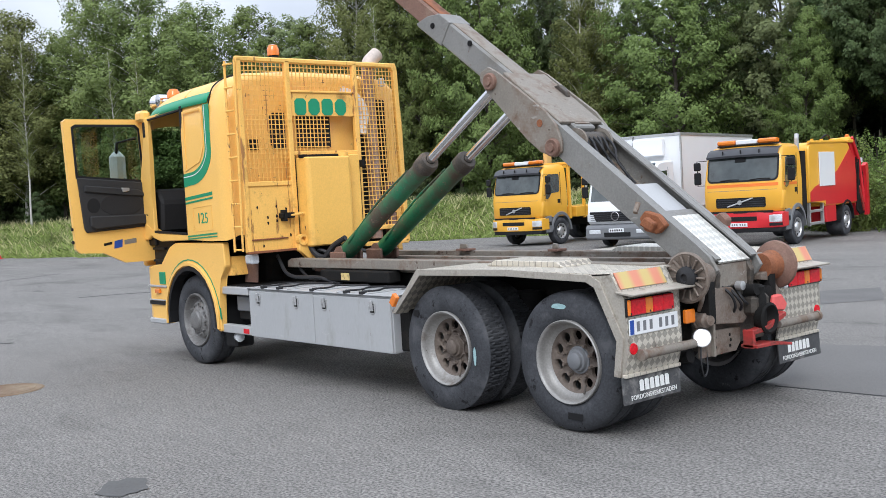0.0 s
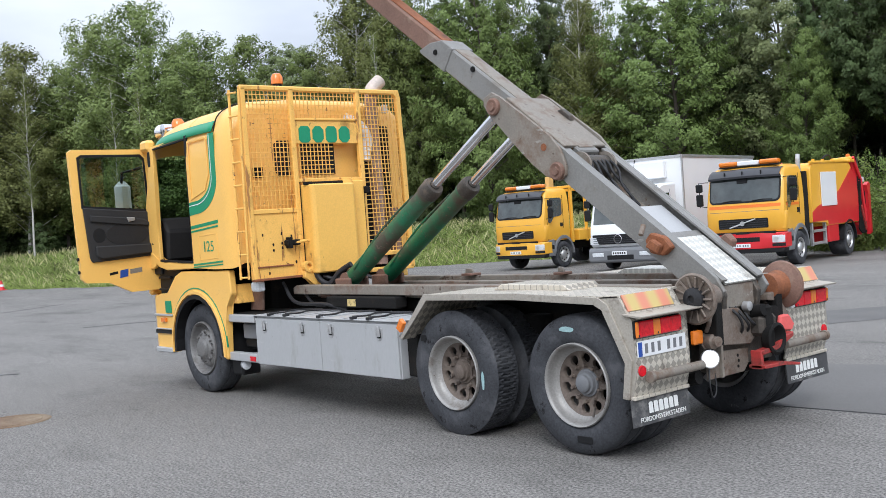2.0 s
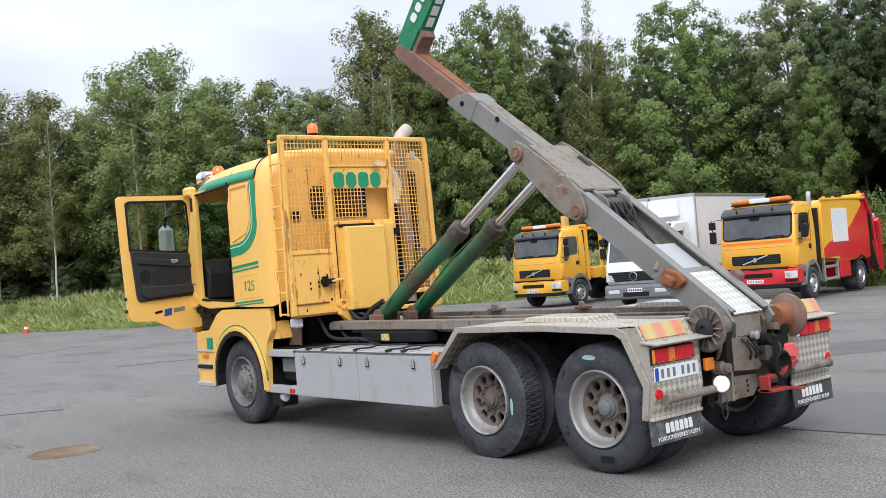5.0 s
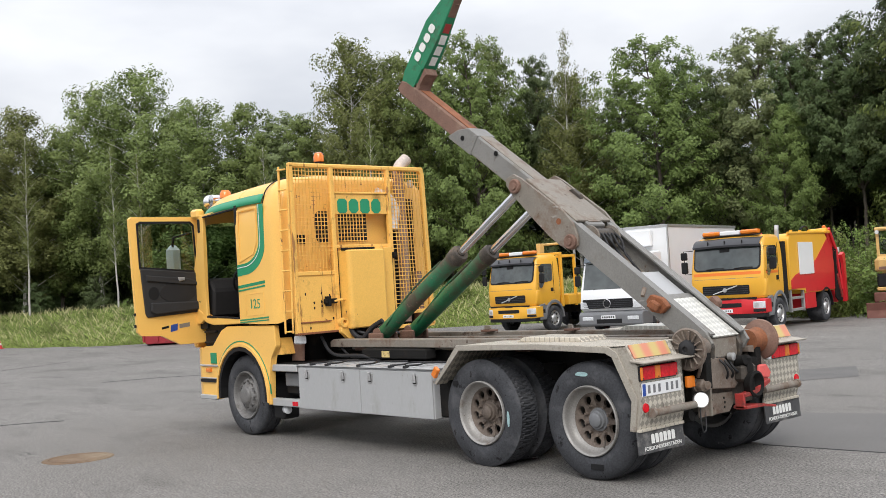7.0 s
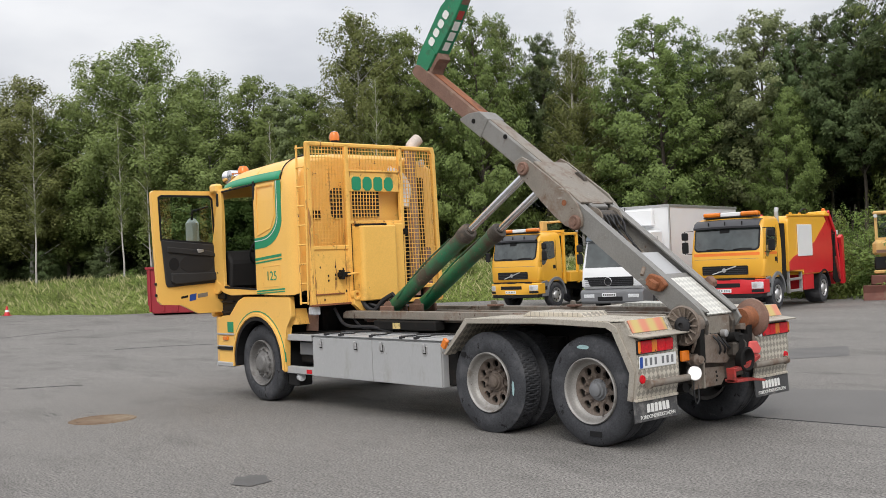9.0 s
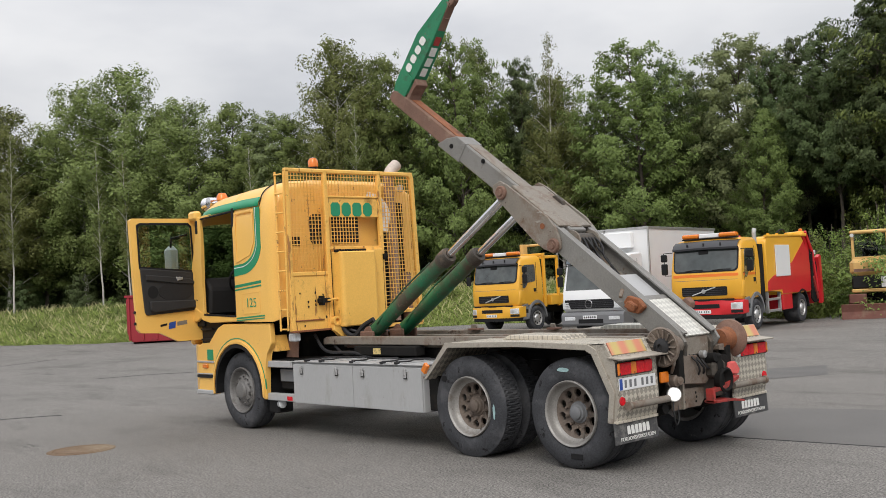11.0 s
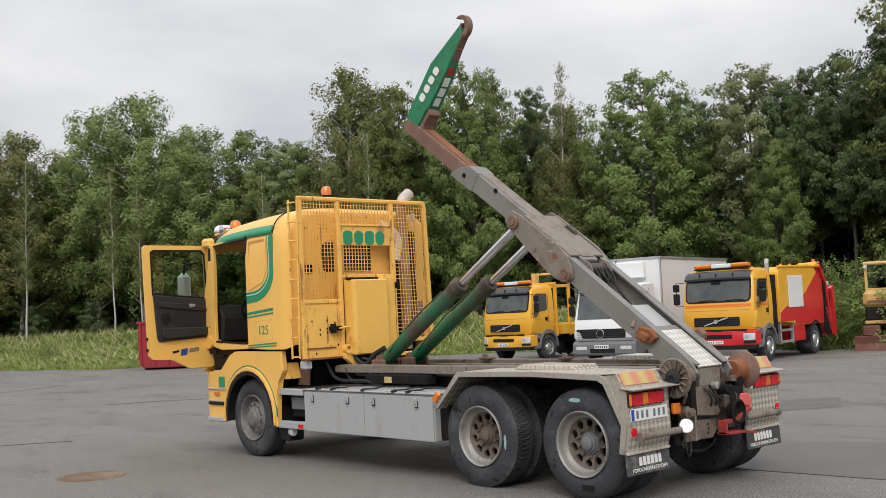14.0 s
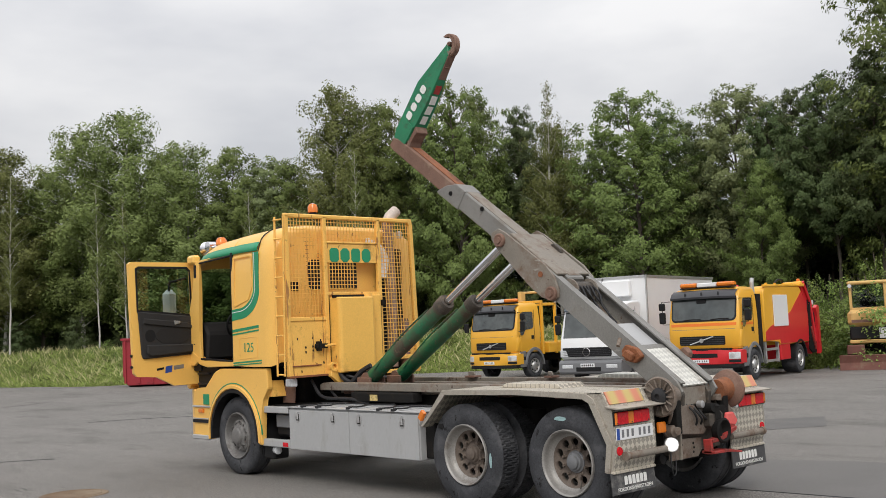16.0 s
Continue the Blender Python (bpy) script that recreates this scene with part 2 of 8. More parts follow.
TRIM_GREY = mat("grey_door_lining", (0.034, 0.033, 0.033), 0.6, var=0.12, scale=4, bump=0.05)
HOSE = mat("black_hose", (0.028, 0.028, 0.03), 0.5, var=0.3, scale=8)
CHROME = mat("chrome_rod", (0.72, 0.72, 0.73), 0.14, metal=1.0, var=0.05, scale=6)
ALU = mat("aluminium", (0.55, 0.55, 0.55), 0.4, metal=0.7, var=0.12, scale=5, dirt=(0.2, 0.18, 0.15), dirt_amt=0.25)
TREAD = tread_mat("chequer_plate", (0.52, 0.475, 0.40))
TREAD_PALE = tread_mat("pale_chequer_plate", (0.62, 0.61, 0.56), False, (0.86, 1.1), 0.22)
TREAD_UP = tread_mat("upright_chequer_plate", (0.50, 0.465, 0.40), True)
RIM_FRONT = mat("dusty_grey_rim", (0.2, 0.195, 0.19), 0.55, metal=0.3, var=0.25, scale=5, dirt=(0.09, 0.075, 0.06), dirt_amt=0.45, dirt_scale=6, bump=0.08)
RED_LAMP = mat("red_lamp_glass", (0.62, 0.006, 0.016), 0.2, var=0.3, scale=25, coat=0.1)
AMBER = mat("amber_lamp_glass", (0.75, 0.20, 0.02), 0.12, var=0.1, scale=20, coat=0.4)
CLEAR_LAMP = mat("clear_lamp_glass", (0.62, 0.64, 0.66), 0.1, var=0.2, scale=25, coat=0.5)
WHITE = mat("white_paint", (0.78, 0.79, 0.80), 0.35, var=0.03, scale=1.5, dirt=(0.5, 0.49, 0.46), dirt_amt=0.12, coat=0.1)
WHITE_PRINT = mat("white_print", (0.75, 0.75, 0.73), 0.6, var=0.12, scale=20)
RED_PAINT = mat("red_paint", (0.62, 0.022, 0.03), 0.35, var=0.08, scale=2, dirt=(0.2, 0.03, 0.03), dirt_amt=0.15, coat=0.15)
RED_WORN = mat("worn_red_paint", (0.36, 0.035, 0.03), 0.5, var=0.25, scale=6, dirt=(0.09, 0.04, 0.03), dirt_amt=0.5, dirt_scale=9)
ORANGE = mat("orange_stripe", (0.80, 0.19, 0.02), 0.4, var=0.05)
BUMPER_GREY = mat("grey_bumper_plastic", (0.17, 0.175, 0.185), 0.55, var=0.08, scale=3)
DIRTY_FLAP = mat("dirty_mudflap_rubber", (0.06, 0.06, 0.062), 0.75, var=0.3, scale=8, dirt=(0.24, 0.23, 0.22), dirt_amt=0.45, dirt_scale=7)
BLUE = mat("blue_print", (0.02, 0.07, 0.33), 0.5)
PALE_BLUE = mat("pale_blue_crayon", (0.30, 0.45, 0.46), 0.8, var=0.2, scale=20)
CAB_GLASS = glass_mat("cab_windscreen_glass", (0.6, 0.68, 0.64))
GLASS = glass_mat("window_glass", (0.80, 0.86, 0.83))
SEAT = mat("dark_seat_cloth", (0.016, 0.016, 0.018), 0.9, var=0.2, scale=10)
DASH = mat("dark_dashboard", (0.024, 0.023, 0.023), 0.7, var=0.15, scale=6)
SAND_YELLOW = mat("faded_machine_yellow", (0.62, 0.40, 0.14), 0.5, var=0.1, scale=2, dirt=(0.25, 0.15, 0.07), dirt_amt=0.3)
BLADE = mat("rusty_blade", (0.15, 0.06, 0.045), 0.75, var=0.25, scale=4, dirt=(0.22, 0.15, 0.11), dirt_amt=0.4, bump=0.2)
BIRCH_BARK = mat("birch_bark", (0.5, 0.48, 0.45), 0.8, var=0.3, scale=2, dirt=(0.06, 0.05, 0.045), dirt_amt=0.3, dirt_scale=3, stretch=(1, 1, 0.6))
DARK_BARK = mat("dark_bark", (0.10, 0.085, 0.07), 0.9, var=0.3, scale=3, bump=0.3, bump_scale=12)
LEAF_BIRCH = leaf_mat("birch_leaves", (0.172, 0.205, 0.066))
LEAF_GREEN = leaf_mat("broad_leaves", (0.142, 0.183, 0.052))
LEAF_DARK = leaf_mat("dark_leaves", (0.093, 0.131, 0.050))
# darker leaf colour stands for the shade deep inside the wood
LEAF_SHADED = leaf_mat("shaded_leaves", (0.032, 0.050, 0.025))
LEAF_GREY = leaf_mat("silvery_leaves", (0.19, 0.235, 0.10))
GRASS = leaf_mat("grass_blades", (0.25, 0.305, 0.09), 0.55)
DUSTY = mat("dusty_iron", (0.195, 0.16, 0.132), 0.7, metal=0.2, var=0.3, scale=7, dirt=(0.12, 0.07, 0.045), dirt_amt=0.45, dirt_scale=6, bump=0.2)
GRASS_DRY = leaf_mat("seed_heads", (0.46, 0.43, 0.23), 0.3)
STONE = mat("grey_stone", (0.28, 0.27, 0.26), 0.9, var=0.25, scale=3, bump=0.4, bump_scale=8)


for m_ in (DARK, SEAT, DASH, BLACK, HOSE, RUBBER, DARK_BARK, TRIM_GREY, OILY):
    # matt with dust and grease
    m_.node_tree.nodes["Principled BSDF"].inputs["Specular IOR Level"].default_value = 0.22


def asphalt_mat():
    m = mat("worn_asphalt", (0.168, 0.159, 0.148), 0.85, var=0.2, scale=0.35, fine=9, dirt=(0.108, 0.102, 0.095), dirt_amt=0.45, dirt_scale=0.55, stretch=(0.6, 1.4, 1), bump=0.28, bump_scale=95,
            spots=(((0.075, 0.071, 0.067), 0.16, 0.75, (0.5, 1.5, 1)), ((0.085, 0.08, 0.075), 0.10, 2.6, (0.8, 1.2, 1)), ((0.25, 0.238, 0.22), 0.07, 4, (1, 1, 1))))
    n, l = m.node_tree.nodes, m.node_tree.links
    b = n["Principled BSDF"]
    base = b.inputs["Base Color"].links[0].from_socket
    tc = n.new("ShaderNodeTexCoord")
    gr = n.new("ShaderNodeTexNoise")
    gr.inputs["Scale"].default_value = 48
    gr.inputs["Detail"].default_value = 4
    gr.inputs["Roughness"].default_value = 0.75
    l.new(tc.outputs["Object"], gr.inputs["Vector"])
    r = n.new("ShaderNodeMapRange")
    r.inputs["From Min"].default_value, r.inputs["From Max"].default_value = 0.39, 0.61
    r.inputs["To Min"].default_value, r.inputs["To Max"].default_value = 0.36, 1.66
    l.new(gr.outputs[0], r.inputs["Value"])
    s = n.new("ShaderNodeVectorMath")
    s.operation = 'SCALE'
    l.new(base, s.inputs[0])
    l.new(r.outputs[0], s.inputs["Scale"])
    l.new(s.outputs[0], b.inputs["Base Color"])
    return m


ASPHALT = asphalt_mat()
NEW_ASPHALT = mat("newer_asphalt", (0.135, 0.13, 0.125), 0.85, var=0.18, scale=0.8, fine=45, bump=0.35, bump_scale=120)
PATCH = mat("dark_asphalt_patch", (0.118, 0.114, 0.11), 0.85, var=0.2, scale=2, fine=80, bump=0.3)
WET = mat("oil_stain", (0.088, 0.086, 0.084), 0.8, var=0.2, scale=3)
SEAM = mat("tar_seam", (0.05, 0.05, 0.052), 0.7, var=0.2)
MANHOLE = mat("rusty_iron_cover", (0.15, 0.095, 0.055), 0.8, metal=0.1, var=0.35, scale=8, bump=0.3, dirt=(0.27, 0.215, 0.15), dirt_amt=0.55, dirt_scale=1.6)
EARTH = mat("meadow_ground", (0.11, 0.14, 0.04), 0.95, var=0.3, scale=0.5, fine=6, dirt=(0.12, 0.11, 0.06), dirt_amt=0.3, dirt_scale=0.3, bump=0.4, bump_scale=4)


# ---- mesh helpers ----
def part(name, bm, material, parent=None, label="", smooth=False):
    """Links a bmesh as one mesh object under a thing or under a part."""
    me = bpy.data.meshes.new(name)
    bmesh.ops.recalc_face_normals(bm, faces=bm.faces)
    if smooth:
        for f in bm.faces:
            f.smooth = True
    bm.to_mesh(me)
    bm.free()
    if smooth:
        me.set_sharp_from_angle(angle=radians(38))
    me.materials.append(material)
    ob = new(name, me)
    ob.parent = parent
    if label:
        tagged(ob, label)
    return ob


def thing(name, label, category, m=None, group="", kind=""):
    ob = new(name)
    if m is not None:
        ob.matrix_basis = m
    return tagged(ob, label, category, group, kind)


def bevel(bm, faces, width, segs=1):
    if width > 0:
        edges = list({e for f in faces for e in f.edges})
        bmesh.ops.bevel(bm, geom=edges, offset=width, segments=segs, affect='EDGES', profile=0.6, clamp_overlap=True)


def box(bm, x0, x1, y0, y1, z0, z1, bev=0.0):
    v = [bm.verts.new(p) for p in ((x0, y0, z0), (x1, y0, z0), (x1, y1, z0), (x0, y1, z0), (x0, y0, z1), (x1, y0, z1), (x1, y1, z1), (x0, y1, z1))]
    fs = [bm.faces.new([v[i] for i in q]) for q in ((3, 2, 1, 0), (4, 5, 6, 7), (0, 1, 5, 4), (1, 2, 6, 5), (2, 3, 7, 6), (3, 0, 4, 7))]
    bevel(bm, fs, bev)
    return bm


def prism(bm, pts, axis, a, b, bev=0.0):
    """A flat outline pushed from a to b along an axis; the outline is in the other two, in order x, y, z."""
    def at(p, c):
        return {'x': (c, p[0], p[1]), 'y': (p[0], c, p[1]), 'z': (p[0], p[1], c)}[axis]
    lo = [bm.verts.new(at(p, a)) for p in pts]
    hi = [bm.verts.new(at(p, b)) for p in pts]
    fs = [bm.faces.new(lo), bm.faces.new(hi[::-1])]
    for i in range(len(pts)):
        j = (i + 1) % len(pts)
        fs.append(bm.faces.new((lo[i], hi[i], hi[j], lo[j])))
    bevel(bm, fs, bev)
    return bm


def axes_for(d):
    d = Vector(d).normalized()
    u = d.orthogonal().normalized()
    return d, u, d.cross(u)


def lathe(bm, origin, direction, prof, n=28, close=False):
    """prof: (along, radius) rows turned round an axis."""
    d, u, w = axes_for(direction)
    o = Vector(origin)
    rings = []
    for a, r in prof:
        if r < 1e-5:
            rings.append([bm.verts.new(o + d * a)])
        else:
            rings.append([bm.verts.new(o + d * a + (u * math.cos(2 * math.pi * i / n) + w * math.sin(2 * math.pi * i / n)) * r) for i in range(n)])
    pairs = list(zip(rings, rings[1:])) + ([(rings[-1], rings[0])] if close else [])
    for p, q in pairs:
        for i in range(n):
            j = (i + 1) % n
            a, b, c, e = p[i % len(p)], p[j % len(p)], q[j % len(q)], q[i % len(q)]
            vs = []
            for t in (a, b, c, e):
                if t not in vs:
                    vs.append(t)
            if len(vs) > 2:
                bm.faces.new(vs)
    return bm


def cyl(bm, p, q, r, r2=None, n=16):
    p, q = Vector(p), Vector(q)
    h = (q - p).length
    return lathe(bm, p, q - p, [(0, 0), (0, r), (h, r if r2 is None else r2), (h, 0)], n)


def tube(bm, pts, r, n=8, r_end=None):
    pts = [Vector(p) for p in pts]
    rings = []
    u = None
    for i, p in enumerate(pts):
        d = (pts[min(i + 1, len(pts) - 1)] - pts[max(i - 1, 0)]).normalized()
        u = d.orthogonal().normalized() if u is None else (u - d * u.dot(d)).normalized()
        w = d.cross(u)
        k = r if r_end is None else r + (r_end - r) * i / (len(pts) - 1)
        rings.append([bm.verts.new(p + (u * math.cos(2 * math.pi * j / n) + w * math.sin(2 * math.pi * j / n)) * k) for j in range(n)])
    for a, b in zip(rings, rings[1:]):
        for j in range(n):
            bm.faces.new((a[j], a[(j + 1) % n], b[(j + 1) % n], b[j]))
    bm.faces.new(rings[0][::-1])
    bm.faces.new(rings[-1])
    return bm


def curve_pts(ctrl, steps=6):
    """Points on a smooth line through the given ones."""
    c = [Vector(p) for p in ctrl]
    c = [c[0] * 2 - c[1]] + c + [c[-1] * 2 - c[-2]]
    out = []
    for i in range(1, len(c) - 2):
        for s in range(steps):
            t = s / steps
            out.append(0.5 * (2 * c[i] + (c[i + 1] - c[i - 1]) * t + (2 * c[i - 1] - 5 * c[i] + 4 * c[i + 1] - c[i + 2]) * t * t + (3 * c[i] - c[i - 1] - 3 * c[i + 1] + c[i + 2]) * t ** 3))
    out.append(c[-2])
    return out


def loft(bm, sections, cap_start=False, cap_end=False, closed=False):
    rings = [[bm.verts.new(p) for p in s] for s in sections]
    for a, b in zip(rings, rings[1:]):
        for j in range(len(a) - (0 if closed else 1)):
            k = (j + 1) % len(a)
            bm.faces.new((a[j], a[k], b[k], b[j]))
    if cap_start:
        bm.faces.new(rings[0][::-1])
    if cap_end:
        bm.faces.new(rings[-1])
    return bm


def B():
    return bmesh.new()


def words(name, text, size, m, material, parent, label="", extrude=0.0015, align='CENTER'):
    cu = bpy.data.curves.new(name, 'FONT')
    cu.body = text
    cu.size = size
    cu.extrude = extrude
    cu.align_x, cu.align_y = align, 'CENTER'
    cu.materials.append(material)
    tmp = bpy.data.objects.new(name, cu)
    me = bpy.data.meshes.new_from_object(tmp)
    bpy.data.objects.remove(tmp)
    ob = new(name, me)
    ob.parent = parent
    ob.matrix_basis = m
    if label:
        tagged(ob, label)
    return ob


# ---- ground ----
def gz(x, y):
    t = min(1.0, max(0.0, (math.hypot(x + 2, y - 1) - 6) / 30))
    return -0.2 * t * t * (3 - 2 * t)


def edge_y(x):
    """Far edge of the asphalt yard: grass lies beyond it."""
    pts = ((-90, -2), (-53, 12.4), (-43, 14.6), (-36, 20.5), (-29, 26.4), (-20, 29.6), (-14, 31.2), (0, 33.0), (60, 40))
    for (a, b), (c, d) in zip(pts, pts[1:]):
        if x <= c:
            return b + (d - b) * (x - a) / (c - a) + 0.25 * math.sin(x * 1.3) + 0.15 * math.sin(x * 3.1)
    return 40


def earth(x, y):
    """The meadow rises as a low bank behind the yard."""
    e = y - edge_y(x) if -89 < x < 59 else -1
    t = min(1.0, max(0.0, (e - 0.6) / 11))
    return gz(x, y) - 0.06 + 1.5 * t * t * (3 - 2 * t)


bm = B()
ring = [3, 6, 9, 12, 15, 18, 21, 24] + [26 + 2 * k for k in range(42)] + [115, 135, 170, 250, 450, 1000, 2500]
loops = []
for r in ring:
    row = []
    for a in range(240):
        x, y = -2 + r * math.cos(a * math.pi / 120), 1 + r * math.sin(a * math.pi / 120)
        row.append(bm.verts.new((x, y, earth(x, y) if r < 200 else gz(x, y) - 0.06)))
    loops.append(row)
bm.faces.new(loops[0])
for a, b in zip(loops, loops[1:]):
    for j in range(240):
        bm.faces.new((a[j], b[j], b[(j + 1) % 240], a[(j + 1) % 240]))
tagged(part("ground", bm, EARTH, smooth=True), "rough green meadow ground rising to the woods", "ground", kind="structure")

bm = B()
cols = [x * 1.0 for x in range(-90, 61)]
prev = None
for x in cols:
    far = edge_y(x)
    ys = [-60, -40, -25, -15, -9, -6, -4, -2, 0, 2, 4, 6, 8] + [8 + (far - 8) * k / 12 for k in range(1, 13)] if far > 9 else [-60 + (far + 60) * k / 24 for k in range(25)]
    col = [bm.verts.new((x, y, gz(x, y))) for y in ys]
    col.append(bm.verts.new((x, ys[-1] + 0.03, gz(x, ys[-1]) - 0.07)))
    if prev:
        for j in range(len(col) - 1):
            bm.faces.new((prev[j], col[j], col[j + 1], prev[j + 1]))
    prev = col
tagged(part("road", bm, ASPHALT, smooth=True), "worn grey asphalt yard with patches and stains", "asphalt yard", kind="structure")


def blob(bm, cx, cy, rx, ry, lift, n=20, jag=0.15, seed=1):
    rnd = random.Random(seed)
    c = bm.verts.new((cx, cy, gz(cx, cy) + lift))
    vs = []
    for i in range(n):
        a = 2 * math.pi * i / n
        k = 1 + rnd.uniform(-jag, jag)
        x, y = cx + rx * k * math.cos(a), cy + ry * k * math.sin(a)
        vs.append(bm.verts.new((x, y, gz(x, y) + lift)))
    for i in range(n):
        bm.faces.new((c, vs[i], vs[(i + 1) % n]))
    return bm



LIT = bpy.data.materials.new("lit_lamp_glass")
LIT.use_nodes = True
LIT.node_tree.nodes["Principled BSDF"].inputs["Base Color"].default_value = (0.8, 0.8, 0.78, 1)
LIT.node_tree.nodes["Principled BSDF"].inputs["Emission Color"].default_value = (1, 0.97, 0.92, 1)
LIT.node_tree.nodes["Principled BSDF"].inputs["Emission Strength"].default_value = 0.7

# ---- the hook-lift truck ----
truck = thing("hook_lift_truck", "yellow hook-lift truck with raised green hook and open cab door", "truck")
CY = 1.23   # centre line
TR = 0.505  # tyre radius


def tyre_mesh(bm, x, y0, width, r=TR, rim=0.295, lugs=0):
    """Tyre turned round the axle from y0 (outer side wall) to y0 + width."""
    w = width
    prof = [(0.035, rim), (0.012, rim + 0.03), (0.0, rim + 0.09), (0.012, r - 0.055), (0.03, r - 0.018), (0.05, r - 0.004), (w * 0.28, r), (w * 0.3, r - 0.012), (w * 0.33, r - 0.012), (w * 0.35, r),
            (w * 0.62, r), (w * 0.64, r - 0.012), (w * 0.67, r - 0.012), (w * 0.69, r),
            (w - 0.05, r - 0.004), (w - 0.03, r - 0.018), (w - 0.012, r - 0.055), (w, rim + 0.09), (w - 0.012, rim + 0.03), (w - 0.035, rim)]
    if not lugs:
        return lathe(bm, (x, y0, r), (0, 1, 0), prof, 64, close=True)
    n = lugs * 4
    rows = [(0.035, rim, 0), (0.012, rim + 0.03, 0), (0.0, rim + 0.09, 0), (0.012, r - 0.055, 0), (0.03, r - 0.02, 0)]
    for k in range(13):
        rows.append((0.04 + (w - 0.08) * k / 12, r, 1 if k % 4 else 2))
    rows += [(w - 0.03, r - 0.02, 0), (w - 0.012, r - 0.055, 0), (w, rim + 0.09, 0), (w - 0.012, rim + 0.03, 0), (w - 0.035, rim, 0)]
    rings = []
    for q, (dy, rr, kind) in enumerate(rows):
        row = []
        for i in range(n):
            a = 2 * math.pi * i / n
            cut = kind == 1 and (i + 2 * (q // 4)) % 4 == 0 or kind == 2 and (i // 2) % 2 == 0 and 0 < q - 5 < 12
            k = rr - (0.014 if cut else 0.0)
            row.append(bm.verts.new((x + k * math.cos(a), y0 + dy, r + k * math.sin(a))))
        rings.append(row)
    for p, q in zip(rings, rings[1:] + rings[:1]):
        for i in range(n):
            bm.faces.new((p[i], p[(i + 1) % n], q[(i + 1) % n], q[i]))
    return bm


def disc_with_holes(bm, x, y, z, r_in, r_out, holes, hr, hole_at, thick, dish=0.0):
    """A wheel disc: a plate with a ring of round hand holes."""
    seg = holes * 8
    def P(rad, a, dy):
        return (x + rad * math.cos(a), y + dy, z + rad * math.sin(a))
    inner, outer, hl = [], [], []
    for i in range(seg):
        a = 2 * math.pi * i / seg
        inner.append(bm.verts.new(P(r_in, a, dish)))
        outer.append(bm.verts.new(P(r_out, a, 0)))
    # rings inside and outside the hole band, the holes as dark cups between
    mid_in, mid_out = [], []
    for i in range(seg):
        a = 2 * math.pi * i / seg
        mid_in.append(bm.verts.new(P(hole_at - hr, a, dish * 0.7)))
        mid_out.append(bm.verts.new(P(hole_at + hr, a, dish * 0.2)))
    for i in range(seg):
        j = (i + 1) % seg
        bm.faces.new((inner[i], inner[j], mid_in[j], mid_in[i]))
        bm.faces.new((mid_out[i], mid_out[j], outer[j], outer[i]))
    for h in range(holes):
        c = h * 8
        k = [(c + t) % seg for t in range(9)]
        # bridge between holes covers steps 6..8, the hole spans 0..6 as an octagon
        loop_in = [mid_in[t] for t in k[:7]]
        loop_out = [mid_out[t] for t in k[:7]]
        ca = 2 * math.pi * (c + 3) / seg
        oct_ = []
        for q in range(12):
            b = 2 * math.pi * q / 12
            rr = hole_at + hr * 0.88 * math.cos(b)
            aa = ca + hr * 1.0 * math.sin(b) / hole_at
            oct_.append(bm.verts.new(P(rr, aa, dish * 0.45)))
        # fill from the octagon to the band's outline
        outline = loop_out + loop_in[::-1]
        no, nq = len(outline), len(oct_)
        # start both at the outer middle and go the same way round
        start = 3
        ring = outline[start:] + outline[:start]
        order = oct_
        i = j = 0
        while i < no or j < nq:
            if j * no <= i * nq and j < nq:
                bm.faces.new((ring[i % no], order[(j + 1) % nq], order[j % nq])) if ring[i % no] not in (order[(j + 1) % nq],) else None
                j += 1
            else:
                bm.faces.new((ring[i % no], ring[(i + 1) % no], order[j % nq]))
                i += 1
        bm.faces.new([mid_in[t] for t in k[6:9]] + [mid_out[t] for t in k[6:9]][::-1])
        deep = [bm.verts.new((v.co.x, v.co.y + thick, v.co.z)) for v in oct_]
        for q in range(12):
            bm.faces.new((oct_[q], oct_[(q + 1) % 12], deep[(q + 1) % 12], deep[q]))
    return bm


